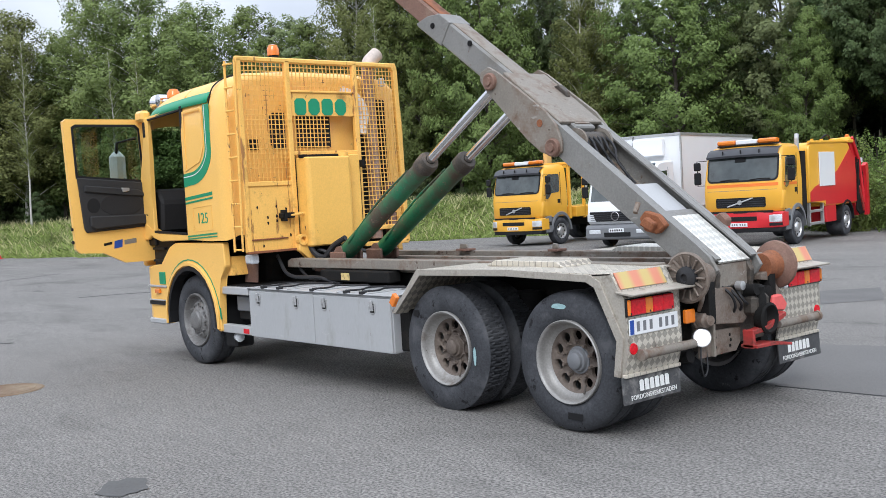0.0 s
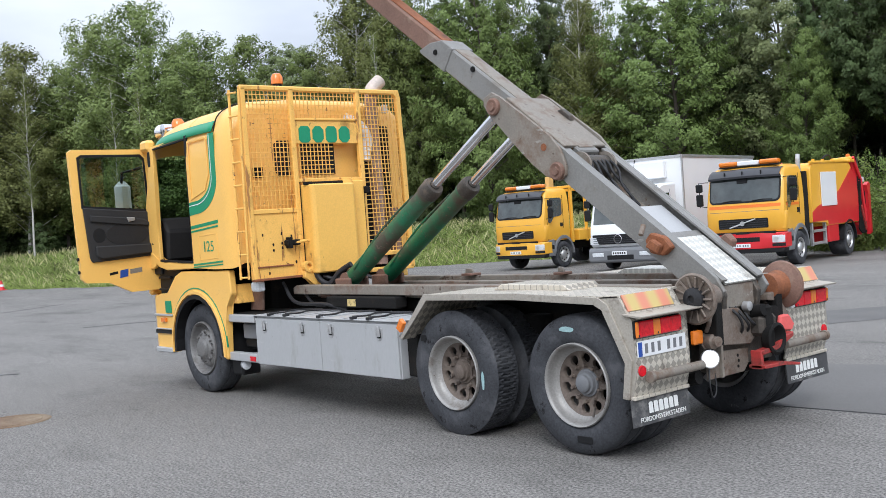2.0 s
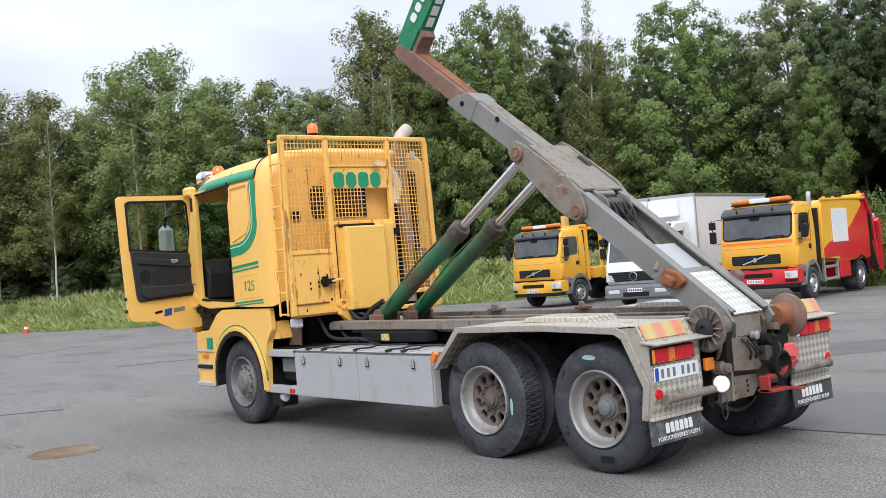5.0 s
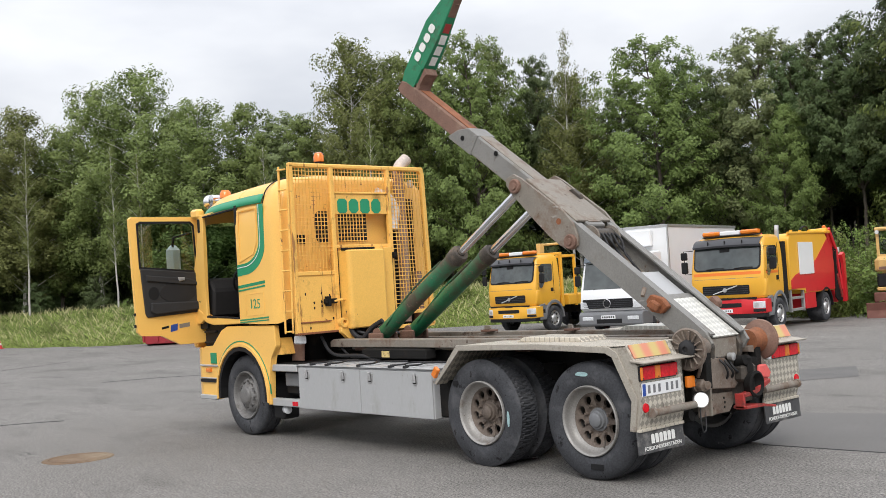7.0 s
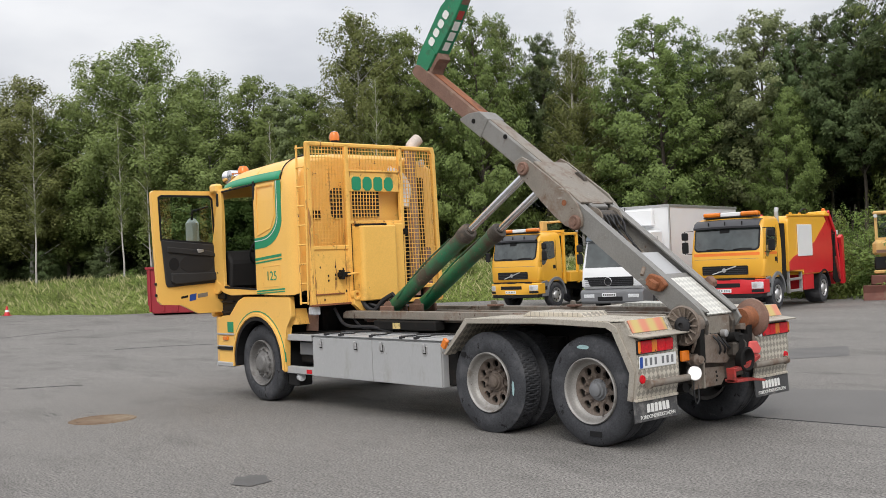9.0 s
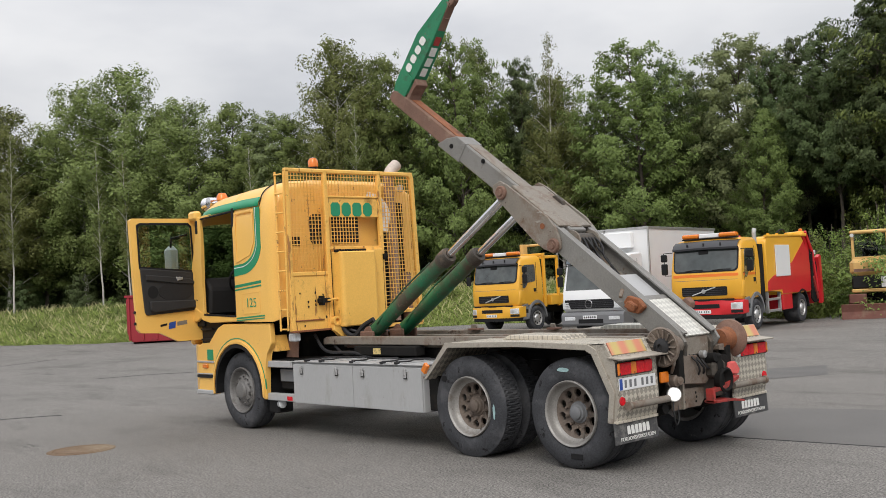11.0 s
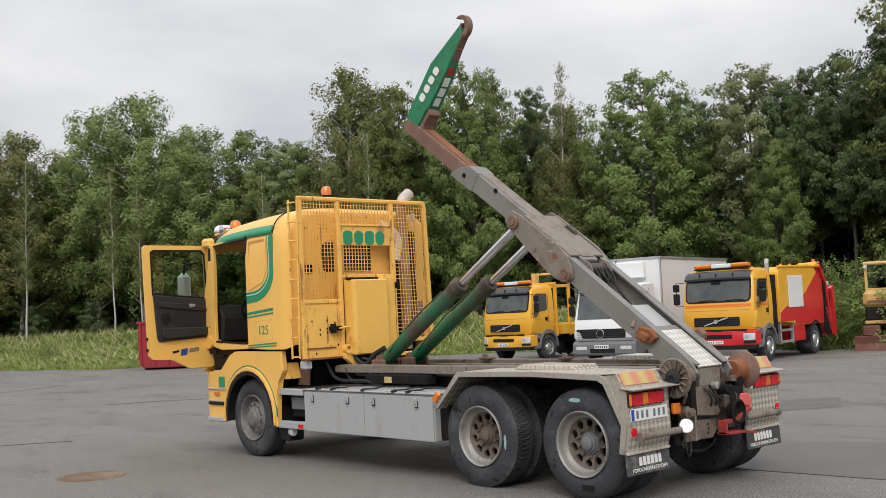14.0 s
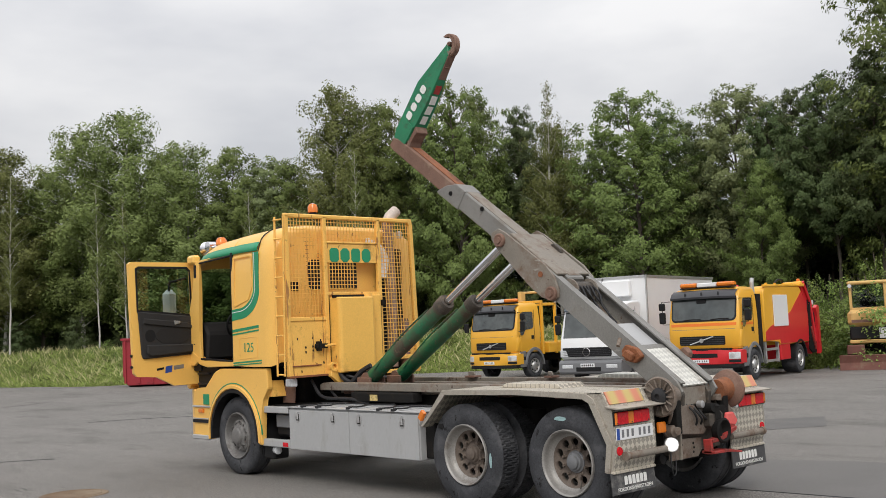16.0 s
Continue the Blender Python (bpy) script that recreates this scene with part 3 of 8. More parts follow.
def rear_wheel(x, side):
    """Twin wheel. side -1: the driver's side; +1: the far side."""
    flip = Matrix.Identity(4) if side < 0 else Matrix.Translation((0, 2 * CY, 0)) @ Matrix.Diagonal((1, -1, 1, 1))
    first = part("wheel", tyre_rim_bm(x), RIM, truck, "deep-dished worn steel rim with rusty centre", True)
    for y0 in (0.05, 0.385):
        part("tyre", tyre_mesh(B(), x, y0, 0.295, lugs=66 if x < -0.5 else 0), RUBBER, first, "dusty black twin truck tyre with worn tread", True)
    bm = B()
    disc_with_holes(bm, x, 0.145, TR, 0.112, 0.236, 10, 0.041, 0.183, 0.03, 0.045)
    lathe(bm, (x, 0.19, TR), (0, -1, 0), [(0, 0.112), (0.004, 0.09)], 40)
    part("wheel_disc", bm, RIM_DARK, first, "rusty brown wheel disc with round holes", True)
    # dark backing disc paints the shade seen through the hand holes
    part("wheel_back", lathe(B(), (x, 0.30, TR), (0, 1, 0), [(0, 0), (0, 0.25), (0.02, 0.25), (0.02, 0)], 24), DARK, first, "black backing disc that stands for the shade in the holes")
    bm = B()
    lathe(bm, (x, 0.20, TR), (0, -1, 0), [(0, 0.105), (0.022, 0.10), (0.026, 0.088), (0.05, 0.08), (0.054, 0.066), (0.075, 0.062), (0.085, 0.05), (0.087, 0.0)], 28)
    part("hub", bm, RIM_DARK if x < -0.5 else BUMPER_GREY, first, "grey hub cover" if x > -0.5 else "", True)
    for i in range(10):
        a = 2 * math.pi * (i + 0.5) / 10
        bm = B()
        c = (x + 0.132 * math.cos(a), 0.188, TR + 0.132 * math.sin(a))
        lathe(bm, c, (0, -1, 0), [(0, 0), (0, 0.019), (0.012, 0.019), (0.013, 0.014), (0.04, 0.012), (0.04, 0)], 6)
        part("wheel_nut", bm, RIM_DARK, first)
    bm = B()
    lathe(bm, (x + 0.10, 0.11, TR - 0.228), (0, 0.4, 1), [(0, 0), (0, 0.008), (0.07, 0.006), (0.07, 0)], 8)
    part("valve_stem", bm, OILY, first)
    if side > 0:
        for o in (first, *first.children):
            o.data.transform(flip)
            o.data.flip_normals()
    return first


def tyre_rim_bm(x):
    bm = B()
    lathe(bm, (x, 0.05, TR), (0, 1, 0), [(0.03, 0.304), (0.006, 0.303), (0.0, 0.297), (0.004, 0.288), (0.016, 0.281), (0.03, 0.277), (0.05, 0.272), (0.072, 0.262), (0.085, 0.25), (0.094, 0.236), (0.30, 0.232), (0.58, 0.26), (0.60, 0.29)], 48)
    return bm


def front_wheel(x, side):
    first = part("wheel", lathe(B(), (x, 0.07, TR), (0, 1, 0), [(0.03, 0.302), (0.006, 0.300), (0.0, 0.292), (0.006, 0.282), (0.03, 0.272), (0.075, 0.262), (0.095, 0.245), (0.10, 0.222), (0.085, 0.206), (0.06, 0.198), (0.2, 0.19)], 44), RIM_FRONT, truck, "grey steel front rim", True)
    part("tyre", tyre_mesh(B(), x, 0.07, 0.30), RUBBER, first, "dusty black front tyre", True)
    bm = disc_with_holes(B(), x, 0.128, TR, 0.118, 0.206, 10, 0.024, 0.168, 0.03, -0.045)
    part("wheel_disc", bm, RIM_FRONT, first, "grey convex wheel disc with a ring of holes", True)
    # same dark backing, shade behind the front wheel's holes
    part("wheel_back", lathe(B(), (x, 0.17, TR), (0, 1, 0), [(0, 0), (0, 0.19), (0.02, 0.19), (0.02, 0)], 24), DARK, first)
    part("hub", lathe(B(), (x, 0.085, TR), (0, -1, 0), [(0, 0.119), (0.012, 0.116), (0.018, 0.106), (0.03, 0.10), (0.036, 0.09), (0.036, 0)], 28), RIM_FRONT, first, "", True)
    for i in range(10):
        a = 2 * math.pi * (i + 0.875) / 10
        c = (x + 0.168 * math.cos(a), 0.105, TR + 0.168 * math.sin(a))
        part("wheel_nut", lathe(B(), c, (0, -1, 0), [(0, 0), (0, 0.012), (0.022, 0.010), (0.022, 0)], 6), RIM_FRONT, first)
    if side > 0:
        flip = Matrix.Translation((0, 2 * CY, 0)) @ Matrix.Diagonal((1, -1, 1, 1))
        for o in (first, *first.children):
            o.data.transform(flip)
            o.data.flip_normals()


for s in (-1, 1):
    rear_wheel(-0.075, s)
    rear_wheel(-1.41, s)
    front_wheel(-5.75, s)
part("tyre_mark", blob(B(), 0, 0, 0.075, 0.02, 0, 12, 0.1, 3), PALE_BLUE, truck, "pale blue crayon mark on the tyre").matrix_basis = pose(-0.12, 0.046, 0.905, 90, 0, 0)
part("tyre_mark", blob(B(), 0, 0, 0.018, 0.07, 0, 12, 0.1, 5), PALE_BLUE, truck, "pale chalk mark on the tyre").matrix_basis = pose(-1.04, 0.046, 0.47, 90, 0, 0)
for x_, z_, w_ in ((-0.01, 0.125, 0.07), (-1.74, 0.78, 0.035)):
    part("tyre_label", box(B(), x_ - w_, x_ + w_, 0.043, 0.048, z_ - 0.025, z_ + 0.025, 0.002), BLACK, truck, "raised black maker's panel on the tyre wall")

# chassis frame
for y in (0.80, 1.58):
    bm = B()
    prism(bm, [(y, 0.72), (y + 0.08, 0.72), (y + 0.08, 1.02), (y, 1.02)], 'x', -6.9, 0.62, 0.006)
    part("chassis_rail", bm, DARK, truck, "dark dirty steel chassis rail")
for x in (-6.2, -4.2, -2.4, -0.7, 0.4):
    part("cross_member", box(B(), x - 0.05, x + 0.05, 0.88, 1.58, 0.76, 0.98), DARK, truck)
for x in (-0.075, -1.41, -5.75):
    bm = B()
    cyl(bm, (x, 0.3, TR), (x, 2.16, TR), 0.075)
    lathe(bm, (x, CY, TR), (0, 1, 0), [(-0.3, 0.08), (-0.2, 0.17), (0, 0.21), (0.2, 0.17), (0.3, 0.08)], 18)
    part("axle", bm, DARK, truck, "dirty axle beam", True)
for y in (0.72, 1.66):
    bm = B()
    for x in (-1.36, 0.0):
        cyl(bm, (x + 0.3, y, 0.62), (x + 0.3, y, 0.92), 0.12, n=18)
    tube(bm, curve_pts([(-2.0, y, 0.55), (-1.3, y, 0.42), (-0.68, y, 0.62), (0, y, 0.42), (0.5, y, 0.5)]), 0.05)
    part("suspension", bm, DARK, truck, "grimy air springs and links", True)

# lifting frame: long side plates lying on the chassis
for y in (0.62, 1.74):
    bm = B()
    prism(bm, [(-4.62, 1.07), (-4.62, 1.14), (-4.55, 1.165), (0.3, 1.165), (0.3, 1.07)], 'y', y, y + 0.13, 0.006)
    part("side_plate", bm, GREY_WORN, truck, "rust-streaked grey steel side plate of the lifting frame")
for y in (0.78, 1.58):
    bm = box(B(), -4.4, 0.5, y, y + 0.10, 1.03, 1.12, 0.006)
    part("subframe_rail", bm, GREY_WORN, truck)
for x in (-4.3, -3.4, -2.5, -1.6, -0.8):
    part("cross_plate", box(B(), x, x + 0.18, 0.75, 1.72, 1.02, 1.08, 0.005), RUSTY, truck)
for x, w in ((-3.05, 0.16), (-1.75, 0.12)):
    pad = part("frame_bracket", box(B(), x, x + w, 1.66, 1.80, 1.165, 1.19, 0.005), RUSTY, truck, "small rusty bracket on the frame")
    part("bracket_lug", prism(B(), [(x + 0.02, 1.19), (x + w - 0.02, 1.19), (x + w - 0.04, 1.235), (x + 0.03, 1.24)], 'y', 1.70, 1.73, 0.004), GREY_WORN, pad)
for x0, x1 in ((-3.6, -2.5), (-2.3, -1.3)):
    part("cover_plate", box(B(), x0, x1, 0.90, 1.50, 1.085, 1.10, 0.003), RUSTY if x0 < -3 else GREY_WORN, truck, "worn cover plate between the rails")
bm = B()
box(bm, -3.9, -2.75, 0.55, 0.70, 0.95, 1.06, 0.012)
part("valve_block", bm, DARK, truck, "dark valve housing under the side plate")
bm = prism(B(), [(-3.52, 0.965), (-3.38, 0.965), (-3.38, 1.035), (-3.52, 1.035)], 'y', 0.546, 0.549)
part("warning_sticker", bm, mat("yellow_sticker", (0.65, 0.5, 0.2), 0.5, dirt=(0.03, 0.03, 0.03), dirt_amt=0.55, dirt_scale=22), truck, "small yellow and black warning sticker")
part("hose", tube(B(), curve_pts([(-4.7, 0.55, 1.2), (-4.4, 0.5, 1.0), (-3.9, 0.55, 0.98), (-3.6, 0.6, 0.92)]), 0.02), HOSE, truck, "", True)
part("hose", tube(B(), curve_pts([(-4.6, 0.7, 1.15), (-4.2, 0.62, 0.96), (-3.8, 0.66, 1.0)]), 0.016), HOSE, truck, "", True)

# tool lockers
lockers = part("locker_body", box(B(), -4.50, -2.10, 0.075, 0.62, 0.40, 0.90, 0.008), BOX_GREY, truck, "grey painted steel tool locker with worn lid")
for x0, x1 in ((-4.495, -3.305), (-3.295, -2.105)):
    d = part("locker_door", box(B(), x0, x1, 0.055, 0.075, 0.405, 0.878, 0.004), BOX_GREY, lockers)
for x in (-4.31, -3.60, -3.11, -2.36):
    bm = B()
    prism(bm, [(x - 0.045, 0.84), (x + 0.045, 0.84), (x + 0.045, 0.775), (x + 0.02, 0.735), (x - 0.02, 0.735), (x - 0.045, 0.775)], 'y', 0.048, 0.055, 0.002)
    box(bm, x - 0.022, x + 0.022, 0.034, 0.048, 0.765, 0.825, 0.004)
    box(bm, x - 0.03, x - 0.012, 0.03, 0.048, 0.79, 0.82, 0.002)
    la = part("latch", bm, ALU, lockers, "bright metal folding latch")
    part("latch_recess", box(B(), x - 0.028, x + 0.028, 0.0465, 0.0475, 0.752, 0.83), DARK, la)
    part("catch", box(B(), x - 0.016, x + 0.016, 0.028, 0.047, 0.795, 0.858, 0.004), ALU, la)
bm = B()
box(bm, -4.52, -2.08, 0.045, 0.63, 0.90, 0.912, 0.003)
for x in (-4.3, -3.75, -3.33, -3.27, -2.9, -2.45):
    box(bm, x, x + 0.03, 0.05, 0.62, 0.912, 0.922, 0.003)
part("locker_lid", bm, BOX_GREY, lockers, "scuffed grey lid with joint strips")
for k, x in enumerate((-4.2, -3.9, -3.3, -2.75, -2.5)):
    bm = B()
    tube(bm, curve_pts([(x, 0.052, 0.935), (x + 0.05, 0.2, 0.932), (x - 0.06, 0.4, 0.932), (x + 0.3, 0.5, 0.935)]), 0.009)
    box(bm, x - 0.025, x + 0.025, 0.035, 0.09, 0.91, 0.935, 0.003)
    part("rubber_strap", bm, HOSE, lockers, "black rubber strap over the lid")
part("locker_end", box(B(), -2.10, -1.95, 0.15, 0.62, 0.42, 0.86, 0.01), DARK, lockers, "dirty dark end box")

# unseen box added on the far side, it shades the ground below the chassis
part("fuel_tank", box(B(), -4.50, -2.20, 1.90, 2.42, 0.36, 0.92, 0.06), DARK, truck, "unseen dark box added to shade the ground")
# steps between front wheel and lockers
bm = B()
box(bm, -5.10, -4.52, 0.05, 0.13, 0.825, 0.905, 0.008)
part("step_rail", bm, BOX_GREY, truck, "grey aluminium side rail")
bm = B()
box(bm, -5.10, -4.50, 0.05, 0.13, 0.41, 0.50, 0.008)
part("step_rail", bm, BOX_GREY, truck, "grey aluminium side rail")
bm = box(B(), -4.64, -4.53, 0.045, 0.052, 0.425, 0.475)
part("reflector", bm, RED_LAMP, truck, "small red and white reflector")
bm = B()
box(bm, -5.0, -4.55, 0.2, 0.62, 0.52, 0.80, 0.03)
part("battery_box", bm, BLACK, truck, "dark battery box behind the side rails")
part("inner_tray", box(B(), -4.93, -4.56, 0.15, 0.6, 0.64, 0.80, 0.01), BUMPER_GREY, truck, "grey tray between the side rails")
bm = box(B(), -5.05, -4.54, 0.13, 0.62, 0.895, 0.915)
part("step_plate", bm, DARK, truck)
bm = B()
box(bm, -5.18, -4.95, 0.12, 0.35, 0.24, 0.42, 0.02)
part("mudguard_foot", bm, BLACK, truck)
part("side_lamp", lathe(B(), (-4.93, 0.14, 0.36), (1, -0.3, 0), [(0, 0), (0, 0.05), (0.08, 0.05), (0.1, 0.0)], 14), CLEAR_LAMP, truck, "", True)

# chequer-plate wings over the rear wheels, with end panels, lamps and flaps
def rear_wing(mirror):
    made = []
    bm = B()
    top = [(-1.985, 0.775), (-1.63, 1.147), (-0.60, 1.162), (0.24, 1.147), (0.405, 1.155)]
    prism(bm, top + [(x + 0.006, z - 0.016) for x, z in top[::-1]], 'y', 0.004, 0.70, 0.003)
    wing = part("mudguard", bm, TREAD, truck, "dirty aluminium chequer-plate mudguard")
    made.append(wing)
    bm = B()
    # turned-down outer lip
    path = [(-1.99, 0.77), (-1.635, 1.15), (-0.60, 1.165), (0.237, 1.14), (0.32, 1.095), (0.506, 0.72), (0.462, 0.455)]
    inner = [(-1.945, 0.775), (-1.60, 1.10), (-0.60, 1.115), (0.20, 1.09), (0.27, 1.055), (0.445, 0.70), (0.41, 0.46)]
    for k in range(6):
        prism(bm, [path[k], path[k + 1], inner[k + 1], inner[k]], 'y', -0.012, 0.004, 0.0015)
    made.append(part("mudguard_lip", bm, TREAD_SIDE, wing))
    made.append(part("side_plate", prism(B(), [(0.24, 1.14), (0.405, 1.15), (0.475, 1.03), (0.515, 0.99), (0.525, 0.62), (0.478, 0.456), (0.45, 0.456), (0.49, 0.70), (0.31, 1.08)], 'y', 0.004, 0.014), TREAD_SIDE, wing))
    bm = B()
    # sloping rear plate carrying the reflective board, then the upright tail panel
    prism(bm, [(0.395, 1.145), (0.41, 1.155), (0.475, 1.03), (0.515, 0.99), (0.525, 0.62), (0.482, 0.455), (0.465, 0.455), (0.505, 0.62), (0.495, 0.98), (0.455, 1.02)], 'y', 0.014, 0.60, 0.002)
    made.append(part("tail_panel", bm, TREAD_UP, wing, "chequer-plate tail panel"))
    bm = B()
    prism(bm, [(0.4155, 1.152), (0.4715, 1.0445), (0.478, 1.048), (0.422, 1.1555)], 'y', 0.025, 0.52)
    made.append(part("reflective_board", bm, REFLECT, wing, "faded red and yellow striped reflective board"))
    bm = B()
    prism(bm, [(0.455, 1.035), (0.60, 1.015), (0.615, 1.02), (0.615, 1.008), (0.60, 1.003), (0.455, 1.02)], 'y', -0.02, 0.66, 0.003)
    made.append(part("lamp_hood", bm, TREAD_SIDE, wing, "bent plate hood over the tail lamp"))
    bm = box(B(), 0.515, 0.537, 0.0, 0.50, 0.862, 0.985, 0.008)
    lamp = part("tail_lamp", bm, BLACK, wing, "tail lamp with red and amber segments")
    made.append(lamp)
    for a, b, m in ((0.005, 0.035, AMBER), (0.037, 0.19, RED_LAMP), (0.192, 0.265, AMBER), (0.267, 0.375, RED_LAMP), (0.377, 0.495, RED_LAMP)):
        made.append(part("lamp_lens", box(B(), 0.533, 0.552, a, b, 0.870, 0.978, 0.008), m, lamp))
    if mirror:
        made.append(part("lamp_end", box(B(), 0.516, 0.545, 0.502, 0.56, 0.862, 0.985, 0.008), WHITE, lamp, "white end cap of the lamp"))
    for a in (0.03, 0.23, 0.47):
        made.append(part("lamp_screw", lathe(B(), (0.550, a, 0.885), (1, 0, 0), [(0, 0), (0, 0.008), (0.004, 0.007), (0.004, 0)], 8), BLACK, lamp))
    if not mirror:
        pl = part("number_plate", box(B(), 0.524, 0.534, 0.025, 0.55, 0.735, 0.845, 0.004), WHITE, wing, "dusty white number plate with blue end")
        made.append(pl)
        made.append(part("plate_band", box(B(), 0.534, 0.536, 0.03, 0.07, 0.742, 0.838), BLUE, pl))
        for k in range(6):
            a = 0.10 + 0.068 * k + (0.035 if k > 2 else 0)
            made.append(part("plate_mark", box(B(), 0.534, 0.536, a, a + 0.03, 0.758, 0.824), BUMPER_GREY, pl))
    bm = B()
    cyl(bm, (0.555, 0.12, 0.60), (0.555, 0.69, 0.60), 0.032)
    cyl(bm, (0.555, 0.10, 0.60), (0.555, 0.13, 0.60), 0.041)
    box(bm, 0.515, 0.555, 0.2, 0.24, 0.575, 0.625)
    box(bm, 0.515, 0.555, 0.52, 0.56, 0.575, 0.625)
    made.append(part("under_run_bar", bm, GREY_WORN, wing, "rusty round under-run bar", True))
    made.append(part("reflector", lathe(B(), (0.521, 0.065, 0.645), (1, 0, 0), [(0, 0), (0, 0.04), (0.012, 0.036), (0.012, 0)], 16), RED_LAMP, wing, "round red reflector"))
    made.append(part("flap_rail", box(B(), 0.465, 0.505, 0.0, 0.60, 0.45, 0.475, 0.004), TREAD, wing))
    bm = B()
    prism(bm, [(0.474, 0.455), (0.488, 0.455), (0.500, 0.27), (0.486, 0.27)], 'y', -0.02, 0.595, 0.003)
    flap = part("mudflap", bm, DIRTY_FLAP, wing, "dusty black rubber mudflap with white print")
    made.append(flap)
    # block mark in place of the firm's name
    for k in range(6):
        bm = B()
        yy = 0.15 + k * 0.055
        q = 0.010 if k % 2 else 0.0
        prism(bm, [(yy, 0.345), (yy + 0.042, 0.345), (yy + 0.042, 0.412), (yy + 0.032, 0.42), (yy + 0.012 - q, 0.42), (yy, 0.412)], 'x', 0.0, 0.002)
        o = part("print_block", bm, WHITE_PRINT, flap)
        for v in o.data.vertices:
            v.co.x += 0.4898 + (0.455 - v.co.z) * 0.065
        made.append(o)
    return made


REFLECT = bpy.data.materials.new("reflective_stripes")
REFLECT.use_nodes = True
_n, _l = REFLECT.node_tree.nodes, REFLECT.node_tree.links
_tc = _n.new("ShaderNodeTexCoord")
_w = _n.new("ShaderNodeTexWave")
_w.bands_direction = 'Y'
_w.inputs["Scale"].default_value = 1.45
_w.inputs["Distortion"].default_value = 0.8
_r = _n.new("ShaderNodeValToRGB")
_r.color_ramp.elements[0].position, _r.color_ramp.elements[0].color = 0.15, (0.62, 0.24, 0.15, 1)
_r.color_ramp.elements[1].position, _r.color_ramp.elements[1].color = 0.85, (0.56, 0.43, 0.16, 1)
_l.new(_tc.outputs["Object"], _w.inputs["Vector"])
_l.new(_w.outputs["Fac"], _r.inputs[0])
_l.new(_r.outputs[0], _n["Principled BSDF"].inputs["Base Color"])
_n["Principled BSDF"].inputs["Roughness"].default_value = 0.5

TREAD_SIDE = mat("dusty_plate", (0.42, 0.385, 0.33), 0.55, metal=0.3, var=0.2, scale=6, dirt=(0.17, 0.14, 0.11), dirt_amt=0.4, dirt_scale=6)
left_wing = rear_wing(False)
flap_left = [o for o in left_wing if o.name.startswith("mudflap")][0]
tilt_deg = math.degrees(math.atan2(0.012, 0.185))
words("flap_lettering", "FORDONSVERKSTADEN", 0.046, Matrix.Translation((0.4995, 0.30, 0.308)) @ pose(0, 0, 0, 90, 0, 90) @ pose(0, 0, 0, -tilt_deg, 0, 0), WHITE_PRINT, flap_left)
flipm = Matrix.Translation((0, 2 * CY, 0)) @ Matrix.Diagonal((1, -1, 1, 1))
right_wing = rear_wing(True)
for o in right_wing:
    o.data.transform(flipm)
    o.data.flip_normals()
flap_right = [o for o in right_wing if o.name.startswith("mudflap")][0]
words("flap_lettering", "FORDONSVERKSTADEN", 0.046, Matrix.Translation((0.4995, 2.16, 0.308)) @ pose(0, 0, 0, 90, 0, 90) @ pose(0, 0, 0, -tilt_deg, 0, 0), WHITE_PRINT, flap_right)
part("step_plate", prism(B(), [(-1.12, 1.160), (-0.30, 1.158), (-0.36, 1.20), (-1.02, 1.205)], 'y', 0.30, 0.66, 0.004), TREAD, truck, "raised chequer-plate tread")
part("step_plate", prism(B(), [(-1.12, 1.160), (-0.30, 1.158), (-0.36, 1.20), (-1.02, 1.205)], 'y', 1.80, 2.16, 0.004), TREAD_PALE, truck, "raised chequer-plate tread")
part("marker_lamp", prism(B(), [(-2.035, 0.86), (-1.985, 0.82), (-1.925, 0.905), (-1.975, 0.945)], 'y', -0.012, 0.03, 0.006), AMBER, truck, "amber side marker lamp")
part("marker_lamp", box(B(), 0.50, 0.54, 0.64, 0.75, 0.74, 0.84, 0.01), AMBER, truck, "orange side marker lamp")

